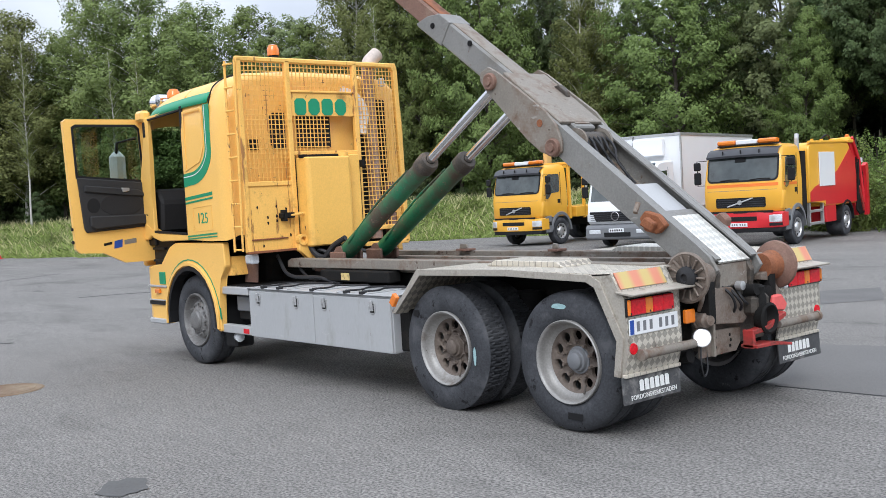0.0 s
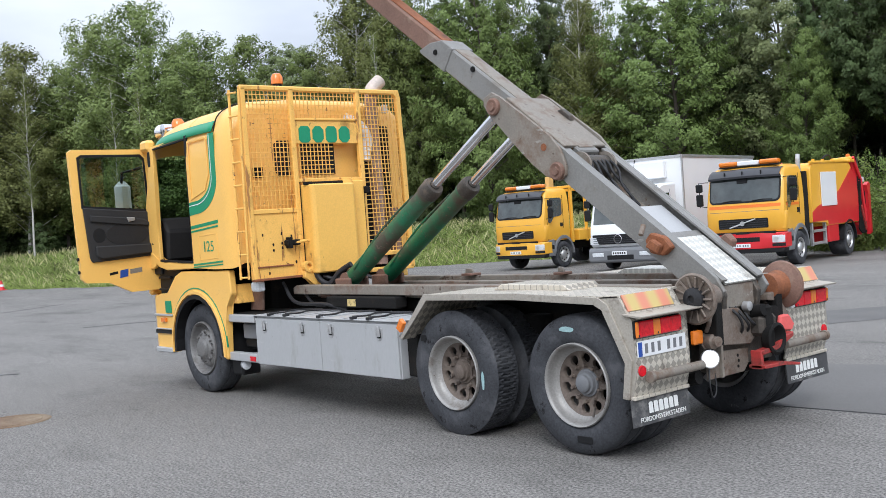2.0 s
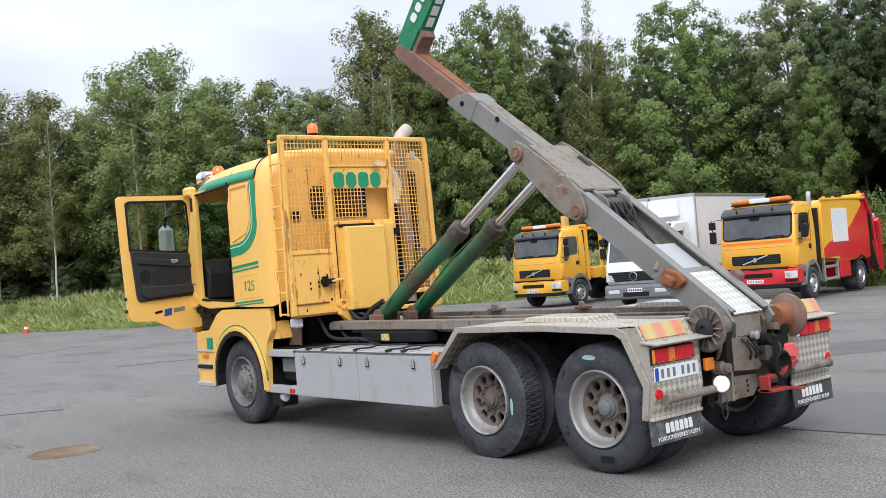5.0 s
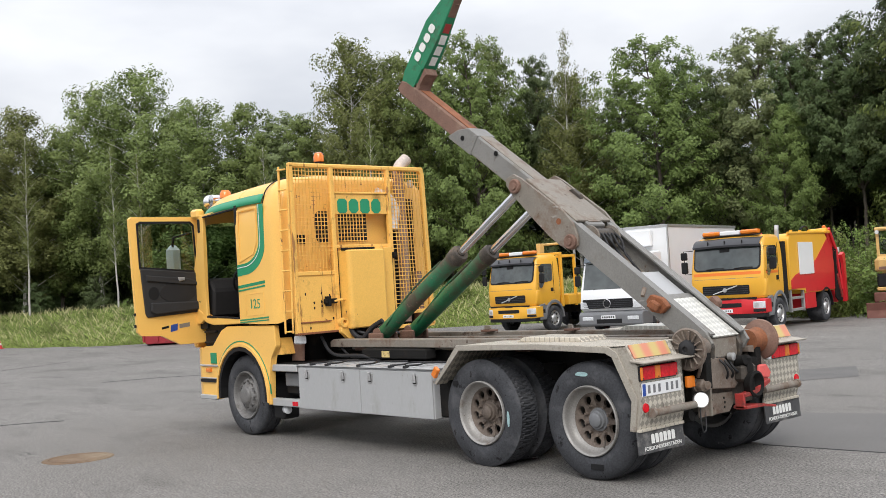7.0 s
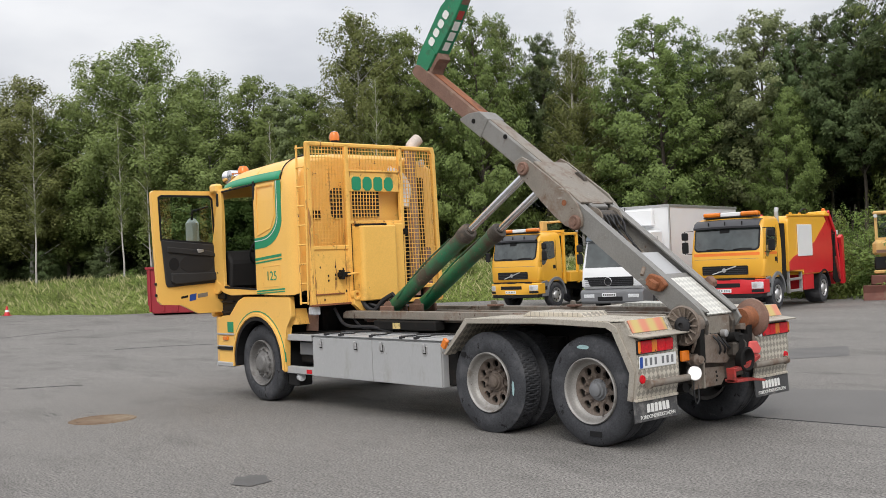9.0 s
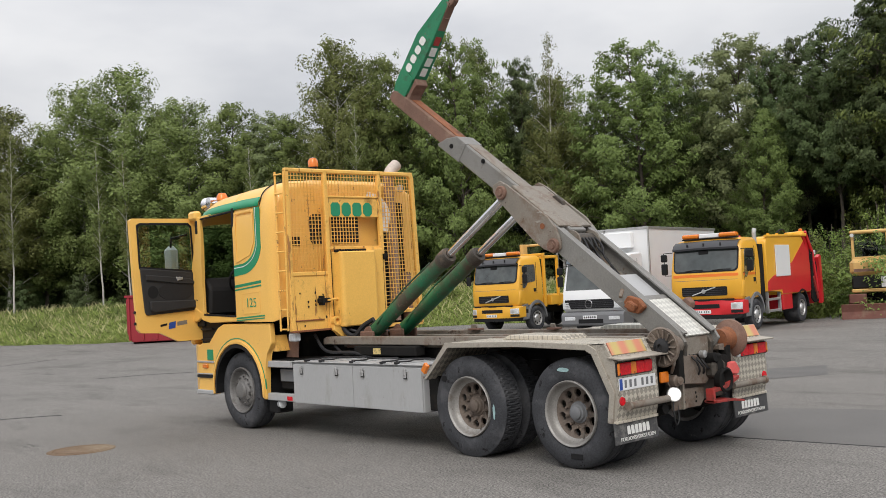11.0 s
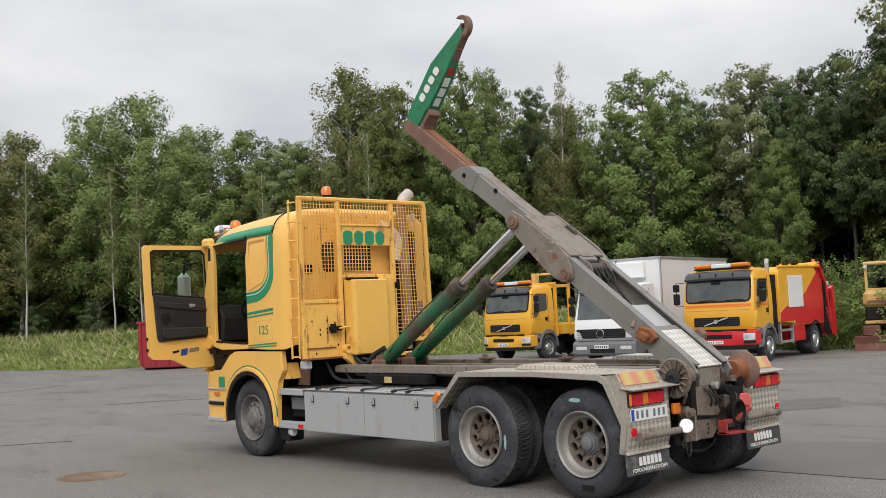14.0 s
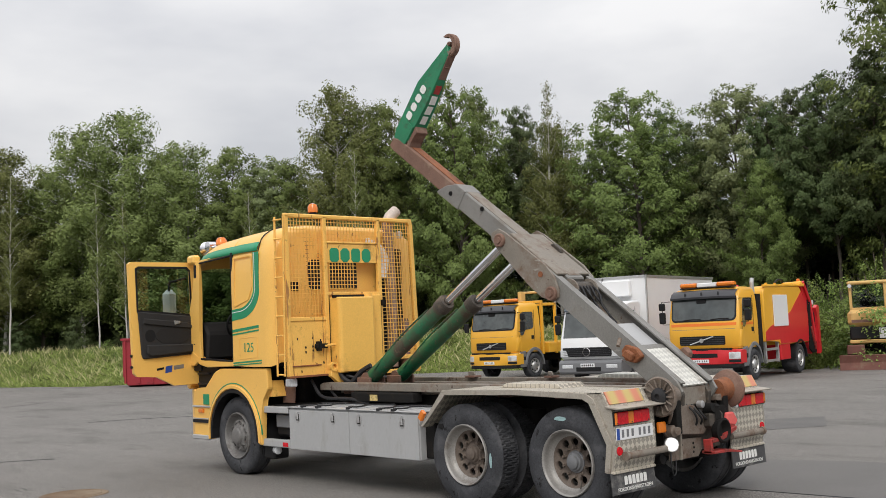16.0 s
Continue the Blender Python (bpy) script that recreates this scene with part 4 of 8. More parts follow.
# tail: cross beam, rollers, coupling
bm = B()
cyl(bm, (0.44, 0.66, 1.06), (0.44, 1.80, 1.06), 0.10, n=20)
box(bm, 0.34, 0.54, 0.95, 1.50, 0.93, 1.15, 0.03)
part("pivot_tube", bm, GREY_WORN, truck, "worn grey pivot tube of the arm", True)
for y in (0.97, 1.40):
    bm = B()
    prism(bm, [(0.36, 0.93), (0.56, 0.93), (0.58, 1.06), (0.52, 1.17), (0.38, 1.18)], 'y', y, y + 0.05, 0.008)
    part("pivot_lug", bm, OILY, truck, "greasy pivot lug")
for y, d in ((0.765, -1), (1.70, 1)):
    rol = part("roller", lathe(B(), (0.54, y, 1.065), (0, d, 0), [(-0.12, 0), (-0.12, 0.085), (-0.02, 0.085), (0.03, 0.10), (0.075, 0.178), (0.10, 0.184), (0.112, 0.170), (0.10, 0.15), (0.085, 0.07), (0.11, 0.06), (0.11, 0)], 40), RUSTY if d > 0 else DUSTY, truck, "rusty flanged container roller", True)
    if d < 0:
        for i in range(14):
            a = 2 * math.pi * i / 14
            p0 = Vector((0.54 + 0.07 * math.cos(a), y - 0.100, 1.065 + 0.07 * math.sin(a)))
            p1 = Vector((0.54 + 0.158 * math.cos(a), y - 0.116, 1.065 + 0.158 * math.sin(a)))
            part("rib", tube(B(), [p0, p1], 0.009, 5), DUSTY, rol)
        part("roller_hub", lathe(B(), (0.54, y - 0.09, 1.065), (0, -1, 0), [(0, 0.085), (0.03, 0.08), (0.045, 0.05), (0.05, 0.03), (0.03, 0.025), (0.03, 0)], 18), HOSE, rol, "greasy black hub", True)
    else:
        part("roller_drum", lathe(B(), (0.54, y - 0.02, 1.065), (0, -1, 0), [(-0.05, 0.115), (0.0, 0.10), (0.10, 0.098), (0.11, 0.0)], 28), ORANGE_RUST, rol, "orange rusty drum", True)
for y in (0.84, 1.55):
    bm = B()
    prism(bm, [(0.28, 0.58), (0.52, 0.58), (0.56, 0.74), (0.56, 0.90), (0.50, 1.06), (0.32, 1.10)], 'y', y, y + 0.045, 0.006)
    part("tail_bracket", bm, OILY, truck, "oily steel bracket")
bm = B()
prism(bm, [(0.96, 0.70), (1.29, 0.67), (1.35, 0.71), (1.35, 0.79), (1.17, 0.95), (0.96, 0.965)], 'x', 0.525, 0.565, 0.006)
part("tail_plate", bm, DUSTY, truck, "worn greasy plate beside the coupling")
bm = B()
prism(bm, [(1.50, 1.02), (1.60, 1.03), (1.76, 0.86), (1.79, 0.66), (1.73, 0.66), (1.69, 0.84), (1.58, 0.97), (1.50, 0.97)], 'x', 0.48, 0.60, 0.006)
part("tail_arm", bm, DUSTY, truck, "bent steel guard of the coupling")
bm = B()
box(bm, 0.45, 0.505, 0.80, 1.66, 0.52, 0.95, 0.01)
part("end_member", bm, OILY, truck, "oily rear cross member")
bm = prism(B(), [(0.80, 0.47), (1.24, 0.47), (1.30, 0.53), (1.30, 0.64), (0.80, 0.66)], 'x', 0.505, 0.53, 0.004)
end_plate = part("end_plate", bm, DUSTY, truck, "drilled steel end plate")
for y, z in ((1.16, 0.60), (1.17, 0.56), (1.16, 0.52), (0.98, 0.60), (0.98, 0.53)):
    part("bolt_hole", lathe(B(), (0.531, y, z), (1, 0, 0), [(0, 0), (0, 0.012), (0.003, 0.012), (0.003, 0)], 8), DARK, end_plate)
part("frame_rib", box(B(), 0.50, 0.56, 0.925, 0.95, 0.47, 0.93, 0.004), GREY_WORN, truck)
RED_CAP = mat("faded_red_cap", (0.72, 0.12, 0.11), 0.45, var=0.1)
coup = part("coupling", box(B(), 0.50, 0.66, 1.30, 1.52, 0.72, 0.88, 0.03), OILY, truck, "greasy trailer coupling")
bm = B()
lathe(bm, (0.64, 1.40, 0.76), (0, 0, 1), [(-0.12, 0), (-0.12, 0.05), (0.10, 0.05), (0.13, 0.035), (0.17, 0.04), (0.19, 0.02), (0.19, 0)], 14)
lathe(bm, (0.62, 1.40, 0.70), (1, 0, 0), [(0, 0.05), (0.03, 0.10), (0.10, 0.12), (0.11, 0.10), (0.04, 0.04)], 18)
part("coupling_pin", bm, DARK, coup, "", True)
bm = B()
# bent channel: a raised bar, its upright and a thin lower plate
prism(bm, [(1.20, 0.60), (1.40, 0.61), (1.52, 0.655), (1.64, 0.69), (1.64, 0.725), (1.50, 0.70), (1.40, 0.645), (1.20, 0.635)], 'x', 0.64, 0.71, 0.006)
prism(bm, [(1.19, 0.50), (1.22, 0.50), (1.22, 0.635), (1.19, 0.635)], 'x', 0.62, 0.71, 0.004)
prism(bm, [(1.19, 0.505), (1.45, 0.50), (1.66, 0.47), (1.66, 0.49), (1.45, 0.525), (1.19, 0.53)], 'x', 0.60, 0.74, 0.005)
tube(bm, [(0.66, 1.47, 0.63), (0.64, 1.47, 0.80)], 0.022)
part("coupling_guard", bm, RED_WORN, coup, "chipped red steel guard")
part("air_hose_cap", prism(B(), [(1.54, 0.74), (1.71, 0.72), (1.75, 0.77), (1.68, 0.85), (1.56, 0.85)], 'x', 0.56, 0.66, 0.012), RED_CAP, coup, "red plastic coupling cap")
for k in range(5):
    part("valve", box(B(), 0.51 + 0.01 * k, 0.58 + 0.01 * k, 1.24 + 0.075 * k, 1.29 + 0.075 * k, 0.88, 0.955 - 0.012 * k, 0.01), DARK if k % 2 else OILY, coup)
bm = B()
lathe(bm, (0.56, 1.34, 0.90), (1, 0, 0.2), [(0, 0), (0, 0.05), (0.1, 0.045), (0.1, 0)], 14)
part("air_valve", bm, DARK, coup, "", True)
part("air_valve", lathe(B(), (0.54, 1.53, 0.86), (1, 0, 0), [(0, 0), (0, 0.07), (0.09, 0.07), (0.1, 0)], 14), DARK, coup, "", True)
part("air_valve", lathe(B(), (0.56, 1.24, 0.955), (1, 0, 0), [(0, 0), (0, 0.035), (0.05, 0.035), (0.055, 0.02), (0.055, 0)], 12), ALU, coup, "small pale metal fitting", True)
part("work_lamp", lathe(B(), (0.56, 0.785, 0.625), (1, -0.75, 0.1), [(-0.12, 0.02), (-0.05, 0.05), (0.0, 0.06), (0.01, 0.054), (0.014, 0.0)], 24), LIT, truck, "round white reversing lamp", True)
part("lamp_bowl", lathe(B(), (0.555, 0.789, 0.6245), (1, -0.75, 0.1), [(-0.14, 0.0), (-0.13, 0.035), (-0.05, 0.062), (0.004, 0.067), (0.006, 0.060)], 24), ALU, truck, "dusty metal lamp bowl", True)
bm = B()
lathe(bm, (0.49, 0.83, 0.75), (1, -0.2, 0), [(0, 0), (0, 0.065), (0.03, 0.065), (0.035, 0.055), (0.10, 0.055), (0.11, 0.04), (0.14, 0.035), (0.14, 0)], 16)
tube(bm, curve_pts([(0.53, 0.80, 0.82), (0.58, 0.77, 0.89), (0.57, 0.80, 0.94), (0.52, 0.83, 0.96)]), 0.016)
part("air_valve", bm, DUSTY, truck, "dusty round air fitting", True)
part("cable", tube(B(), curve_pts([(0.54, 0.79, 0.57), (0.56, 0.76, 0.45), (0.55, 0.80, 0.35), (0.54, 0.86, 0.39), (0.52, 0.88, 0.55)]), 0.006, 6), HOSE, truck, "", True)
for k in range(6):
    part("cable", tube(B(), curve_pts([(0.52, 1.08 + 0.08 * k, 0.97), (0.60, 1.10 + 0.075 * k, 0.90 - 0.025 * k), (0.59, 1.16 + 0.08 * k, 0.80), (0.50, 1.2 + 0.08 * k, 0.72)]), 0.011, 6), HOSE, truck, "", True)
bm = B()
for k in range(8):
    y = 0.95 + 0.085 * k
    box(bm, 0.34, 0.44, y, y + 0.05, 0.60 + 0.03 * (k % 3), 0.9, 0.01)
part("tail_clutter", bm, DARK, truck)

# ---- raised arm ----
ANG = radians(36.2)
PIV = Vector((0.33, 0, 1.17))


def arm_pt(u, w, y):
    """u along the arm from its foot, w square to it, upwards."""
    c, s = math.cos(ANG), math.sin(ANG)
    return Vector((PIV.x - u * c + w * s, y, PIV.z + u * s + w * c))


def arm_prism(bm, pts, y0, y1, bev=0.0):
    return prism(bm, [(arm_pt(u, w, 0).x, arm_pt(u, w, 0).z) for u, w in pts], 'y', y0, y1, bev)


arm = part("main_arm", B(), GREY, truck, "grey steel lifting arm of two beams with rust")
bmA = B()
BEAM = [(-0.27, 0.0), (-0.27, 0.10), (-0.16, 0.145), (0.0, 0.152), (1.70, 0.185), (2.2, 0.195), (2.45, 0.17), (2.45, 0.02), (1.4, -0.035), (0.1, -0.05), (-0.15, -0.03)]
for y0, y1 in ((0.93, 0.965), (1.485, 1.52)):
    arm_prism(bmA, BEAM, y0, y1, 0.004)
bmA.to_mesh(arm.data)
bmA.free()
for y0, y1 in ((0.965, 1.03), (1.42, 1.485)):
    part("inner_flange", arm_prism(B(), [(-0.2, 0.146), (1.6, 0.182), (1.6, 0.166), (-0.2, 0.130)], y0, y1), GREY, arm)
    part("inner_flange", arm_prism(B(), [(-0.1, -0.03), (1.4, -0.02), (1.4, -0.036), (-0.1, -0.046)], y0, y1), GREY, arm)
jib = part("jib", arm_prism(B(), [(1.55, -0.03), (1.55, 0.19), (3.62, 0.185), (3.62, -0.034)], 1.10, 1.35, 0.012), GREY, truck, "scuffed grey box-section jib")
part("jib_top_strip", arm_prism(B(), [(1.6, 0.184), (1.6, 0.198), (3.55, 0.193), (3.55, 0.18)], 1.135, 1.315, 0.002), GREY_WORN, jib, "rust-worn top of the jib")
part("jib_collar", arm_prism(B(), [(3.40, -0.044), (3.40, 0.195), (3.58, 0.195), (3.72, 0.10), (3.83, -0.035), (3.80, -0.05)], 1.092, 1.358, 0.006), GREY, jib, "grey collar plates at the jib's mouth")
for u_, w_ in ((3.60, 0.06), (3.05, 0.165)):
    p = arm_pt(u_, w_, 0)
    part("bolt", lathe(B(), (p.x, 1.093, p.z), (0, -1, 0), [(0, 0), (0, 0.028), (0.012, 0.026), (0.012, 0)], 10), DARK, jib)
bm = B()
arm_prism(bm, [(3.5, -0.02), (3.5, 0.165), (4.80, 0.165), (4.93, 0.13), (4.95, 0.02), (4.88, -0.01)], 1.12, 1.33, 0.012)
part("sliding_beam", bm, RUSTY, truck, "rusty brown sliding beam")
bm = B()
arm_prism(bm, [(3.62, 0.166), (4.60, 0.166), (4.57, 0.176), (3.66, 0.176)], 1.16, 1.29, 0.003)
part("wear_strip", bm, ORANGE_RUST, truck)
# cheek plates round the cylinder eye
for y0, y1 in ((0.900, 0.928), (1.522, 1.55)):
    ck = part("cheek_plate", arm_prism(B(), [(2.61, 0.10), (2.55, 0.19), (2.44, 0.205), (1.76, 0.215), (1.60, 0.18), (1.47, 0.10), (1.43, 0.03), (1.47, -0.05), (1.62, -0.095), (1.80, -0.09), (2.04, -0.06), (2.49, 0.01), (2.58, 0.04)], y0, y1, 0.005), GREY_WORN, arm, "worn rust-edged cheek plate")
    for u, w, r in ((2.45, 0.10, 0.075), (1.52, 0.015, 0.075)):
        p = arm_pt(u, w, 0)
        part("pin", lathe(B(), (p.x, (y0 + y1) / 2, p.z), (0, -1 if y0 < 1.2 else 1, 0), [(-0.03, 0), (-0.03, r), (0.04, r), (0.05, r * 0.85), (0.045, r * 0.5), (0.06, r * 0.45), (0.06, 0)], 20), RUSTY, ck, "rusty pivot pin", True)
    p = arm_pt(1.76, 0.10, 0)
    part("bore", lathe(B(), (p.x, y0 - 0.004 if y0 < 1.2 else y1 + 0.004, p.z), (0, 1, 0), [(0, 0), (0, 0.032), (0.006, 0.032), (0.006, 0)], 14), ORANGE_RUST, ck)
# top plates, and the open channel between the beams
bm = B()
arm_prism(bm, [(1.62, 0.17), (1.62, 0.20), (2.42, 0.215), (2.42, 0.165)], 0.965, 1.485, 0.006)
part("top_plate", bm, GREY_WORN, arm, "worn top plate")
part("top_lug", arm_prism(B(), [(2.02, 0.21), (2.05, 0.245), (2.16, 0.25), (2.2, 0.21)], 1.40, 1.46, 0.006), OILY, arm)
part("channel_floor", arm_prism(B(), [(0.5, -0.03), (0.5, -0.015), (1.7, -0.01), (1.7, -0.025)], 0.965, 1.485), GREY_WORN, arm, "dirty floor of the channel between the beams")
tread = part("tread_plate", arm_prism(B(), [(-0.20, 0.098), (-0.20, 0.113), (0.36, 0.128), (0.36, 0.113)], 1.03, 1.42), TREAD_PALE, arm, "pale chequer-plate tread between the beams")
part("web_plate", arm_prism(B(), [(0.46, 0.085), (0.46, 0.10), (0.82, 0.11), (0.82, 0.095)], 1.03, 1.42, 0.003), BOX_GREY, arm, "plain grey cover plate")
part("cross_tie", arm_prism(B(), [(0.37, 0.0), (0.37, 0.12), (0.44, 0.122), (0.44, 0.0)], 0.965, 1.485, 0.004), GREY, arm)
q0, q1 = arm_pt(1.46, 0.09, 1.08), arm_pt(1.46, 0.09, 1.38)
drum = part("hose_drum", cyl(B(), q0, q1, 0.095, n=22), OILY, arm, "dark hose drum between the beams", True)
for y in (1.06, 1.37):
    part("drum_flange", cyl(B(), arm_pt(1.46, 0.09, y), arm_pt(1.46, 0.09, y + 0.02), 0.125, n=24), GREY_WORN, drum, "", True)
for k in range(6):
    y = 1.09 + 0.052 * k
    part("hydraulic_hose", tube(B(), curve_pts([arm_pt(0.95, 0.02, y), arm_pt(1.10 + 0.03 * (k % 3), 0.06 + 0.03 * (k % 2), y + 0.05 * (-1) ** k), arm_pt(1.27, 0.12 + 0.02 * (k % 3), y - 0.03), arm_pt(1.40, 0.17, y), arm_pt(1.55, 0.14, y)]), 0.011, 7), HOSE, arm, "looped black hydraulic hose", True)
bm = B()
arm_prism(bm, [(0.27, 0.04), (0.24, 0.14), (0.34, 0.165), (0.46, 0.12), (0.47, 0.04), (0.38, -0.01)], 0.87, 0.93, 0.01)
arm_prism(bm, [(0.29, 0.05), (0.30, 0.12), (0.40, 0.11), (0.41, 0.03)], 0.81, 0.87, 0.01)
part("lock_claw", bm, ORANGE_RUST, arm, "rusty locking claw")
part("claw_pin", cyl(B(), arm_pt(0.47, 0.10, 0.79), arm_pt(0.52, 0.15, 0.84), 0.02, n=10), GREY_WORN, arm)
part("stop_block", arm_prism(B(), [(0.15, 0.14), (0.17, 0.20), (0.25, 0.21), (0.28, 0.15)], 1.51, 1.59, 0.01), RUSTY, arm)

# hook arm
HB, HT = Vector((-3.46, 0, 4.12)), Vector((-2.57, 0, 5.08))
hd = (HT - HB).normalized()
hn = Vector((-hd.z, 0, hd.x))


def hook_pt(u, w):
    p = HB + hd * u + hn * w
    return (p.x, p.z)


HL = (HT - HB).length
SIDE = [(-0.06, 0.117), (0.08, 0.165), (0.74, 0.205), (HL + 0.06, 0.06), (HL - 0.04, -0.055), (0.62, -0.115), (0.27, -0.12), (0.06, -0.126)]


def half_width(u):
    return 0.10 - 0.045 * max(0.0, (u - 0.3) / 1.0)


bm = B()
near = [bm.verts.new((hook_pt(*p)[0], CY - half_width(p[0]), hook_pt(*p)[1])) for p in SIDE]
far = [bm.verts.new((hook_pt(*p)[0], CY + half_width(p[0]), hook_pt(*p)[1])) for p in SIDE]
bm.faces.new(near)
bm.faces.new(far[::-1])
for k in range(len(SIDE)):
    m_ = (k + 1) % len(SIDE)
    bm.faces.new((near[k], near[m_], far[m_], far[k]))
bevel(bm, list(bm.faces), 0.010)
ha = part("hook_arm", bm, GREEN_WORN, truck, "tapered green hook arm with white block marks")
for y in (1.122, 1.328):
    part("gusset", prism(B(), [hook_pt(*p) for p in ((0.0, -0.11), (0.0, 0.03), (0.06, 0.06), (0.22, 0.06), (0.28, 0.02), (0.28, -0.11))], 'y', y, y + 0.01, 0.002), GREEN_WORN, ha)
bm = B()
prism(bm, [hook_pt(*p) for p in ((0.02, -0.20), (0.02, -0.12), (0.3, -0.12), (0.26, -0.20), (0.2, -0.17), (0.1, -0.17))], 'y', 1.14, 1.32, 0.006)
part("stop_bracket", bm, RUSTY, ha, "rusty stop bracket")
bm = B()
prism(bm, [hook_pt(*p) for p in ((0.95, -0.088), (0.95, -0.078), (HL + 0.0, -0.045), (HL + 0.0, -0.06))], 'y', 1.175, 1.285, 0.003)
part("wear_plate", bm, RUSTY, ha, "rust-worn rear edge")
# block marks on the side and on the rear face
for k in range(4):
    u0 = 0.30 + 0.125 * k
    bm = B()
    prism(bm, [hook_pt(*p) for p in ((u0, 0.02), (u0, 0.08), (u0 + 0.02, 0.10), (u0 + 0.075, 0.10), (u0 + 0.095, 0.08), (u0 + 0.095, 0.02), (u0 + 0.075, 0.0), (u0 + 0.02, 0.0))], 'y', 0, 0.0025)
    for v in bm.verts:
        u_ = (v.co - HB).dot(hd)
        v.co.y += CY - half_width(u_) - 0.003
    part("side_mark", bm, WHITE_PRINT, ha)
for k in range(4):
    u0 = 0.34 + 0.14 * k
    bm = B()
    lo, hi = (-0.1195 + (0.07 * max(0.0, (u - 0.62)) / (HL - 0.66)) for u in (u0, u0 + 0.11))
    if k == 0:
        lo, hi = -0.1188, -0.1172
    prism(bm, [hook_pt(u0, lo - 0.004), hook_pt(u0 + 0.11, hi - 0.004), hook_pt(u0 + 0.11, hi + 0.003), hook_pt(u0, lo + 0.003)], 'y', CY - 0.045, CY + 0.045)
    part("rear_mark", bm, WHITE_PRINT if k < 3 else RED_WORN, ha)
# the hook itself
HC = Vector((-2.585, 0, 5.135))
bm = B()
outer_h, inner_h = [], []
for i in range(19):
    a = radians(-125 + 245 * i / 18)
    t = 1 - 0.75 * max(0, (i - 8) / 10) ** 1.5
    outer_h.append((HC.x + 0.145 * math.cos(a), HC.z + 0.145 * math.sin(a)))
    ri = 0.145 - 0.062 * t
    inner_h.append((HC.x + ri * math.cos(a), HC.z + ri * math.sin(a)))
prism(bm, [hook_pt(HL - 0.2, 0.05)] + inner_h + outer_h[::-1] + [hook_pt(HL - 0.2, -0.09)], 'y', 1.19, 1.27, 0.012)
part("hook", bm, RUSTY, ha, "worn brown steel hook")
bm = B()
prism(bm, [hook_pt(HL - 0.12, 0.03), hook_pt(HL - 0.12, 0.085), hook_pt(HL + 0.08, 0.07), hook_pt(HL + 0.09, 0.03)], 'y', 1.18, 1.28, 0.012)
part("hook_latch", bm, RUSTY, ha)

# lifting cylinders
for y, foot in ((0.99, (-4.05, 1.19)), (1.47, (-4.05, 1.19))):
    top = arm_pt(2.45, 0.06, y)
    a = Vector((foot[0], y, foot[1]))
    d = (top - a).normalized()
    body = part("cylinder_barrel", lathe(B(), a, d, [(0, 0), (0, 0.08), (0.04, 0.088), (1.56, 0.088), (1.57, 0.10), (1.66, 0.10), (1.68, 0.08), (1.68, 0)], 24), GREEN_OILY, truck, "green hydraulic cylinder, oily and scuffed", True)
    part("gland", lathe(B(), a + d * 1.60, d, [(0, 0.102), (0.1, 0.104), (0.13, 0.09), (0.13, 0.05)], 20), OILY, body, "", True)
    part("rod", cyl(B(), a + d * 1.64, top - d * 0.05, 0.045, n=18), CHROME, body, "bright chrome piston rod", True)
    part("cylinder_eye", lathe(B(), top, (0, 1, 0), [(-0.06, 0), (-0.06, 0.08), (0.06, 0.08), (0.06, 0)], 16), RUSTY, body, "", True)
    part("cylinder_eye", lathe(B(), a, (0, 1, 0), [(-0.09, 0), (-0.09, 0.085), (0.09, 0.085), (0.09, 0)], 16), RUSTY, body, "", True)
    bm = B()
    tube(bm, curve_pts([a + Vector((0.2, -0.1, 0.12)), a + d * 0.8 + Vector((-0.04, -0.03, 0.1)), a + d * 1.38 + Vector((-0.05, 0, 0.1))]), 0.011, 6)
    part("oil_pipe", bm, GREEN_OILY, body)
    for dy in (-0.13, 0.09):
        part("cylinder_bracket", box(B(), foot[0] - 0.12, foot[0] + 0.14, y + dy, y + dy + 0.04, 1.1, 1.215, 0.01), RUSTY, body, "rusty cylinder bracket")
# ---- cab ----
CW = 2.46


def half_arch(i, drop, z0):
    """Left half of the cab's cross section: inset i, roof lowered by drop, from height z0."""
    pts = [(0.0, 2.2), (0.0, 2.6), (0.012, 2.78), (0.04, 2.92), (0.10, 3.04), (0.20, 3.12), (0.40, 3.18), (0.80, 3.205), (CY, 3.21)]
    out = [(i, z0)] if z0 < 2.2 else []
    for y, z in pts:
        zz = z - drop * max(0, (z - 2.55) / 0.66)
        if zz >= z0 - 1e-6 or z0 >= 2.2 and z >= 2.78:
            out.append((y + i * (1 - y / CY), zz))
    return out


def arch(x, i, drop, z0):
    h = half_arch(i, drop, z0)
    return [(x, y, z) for y, z in h] + [(x, CW - y, z) for y, z in h[-2::-1]]


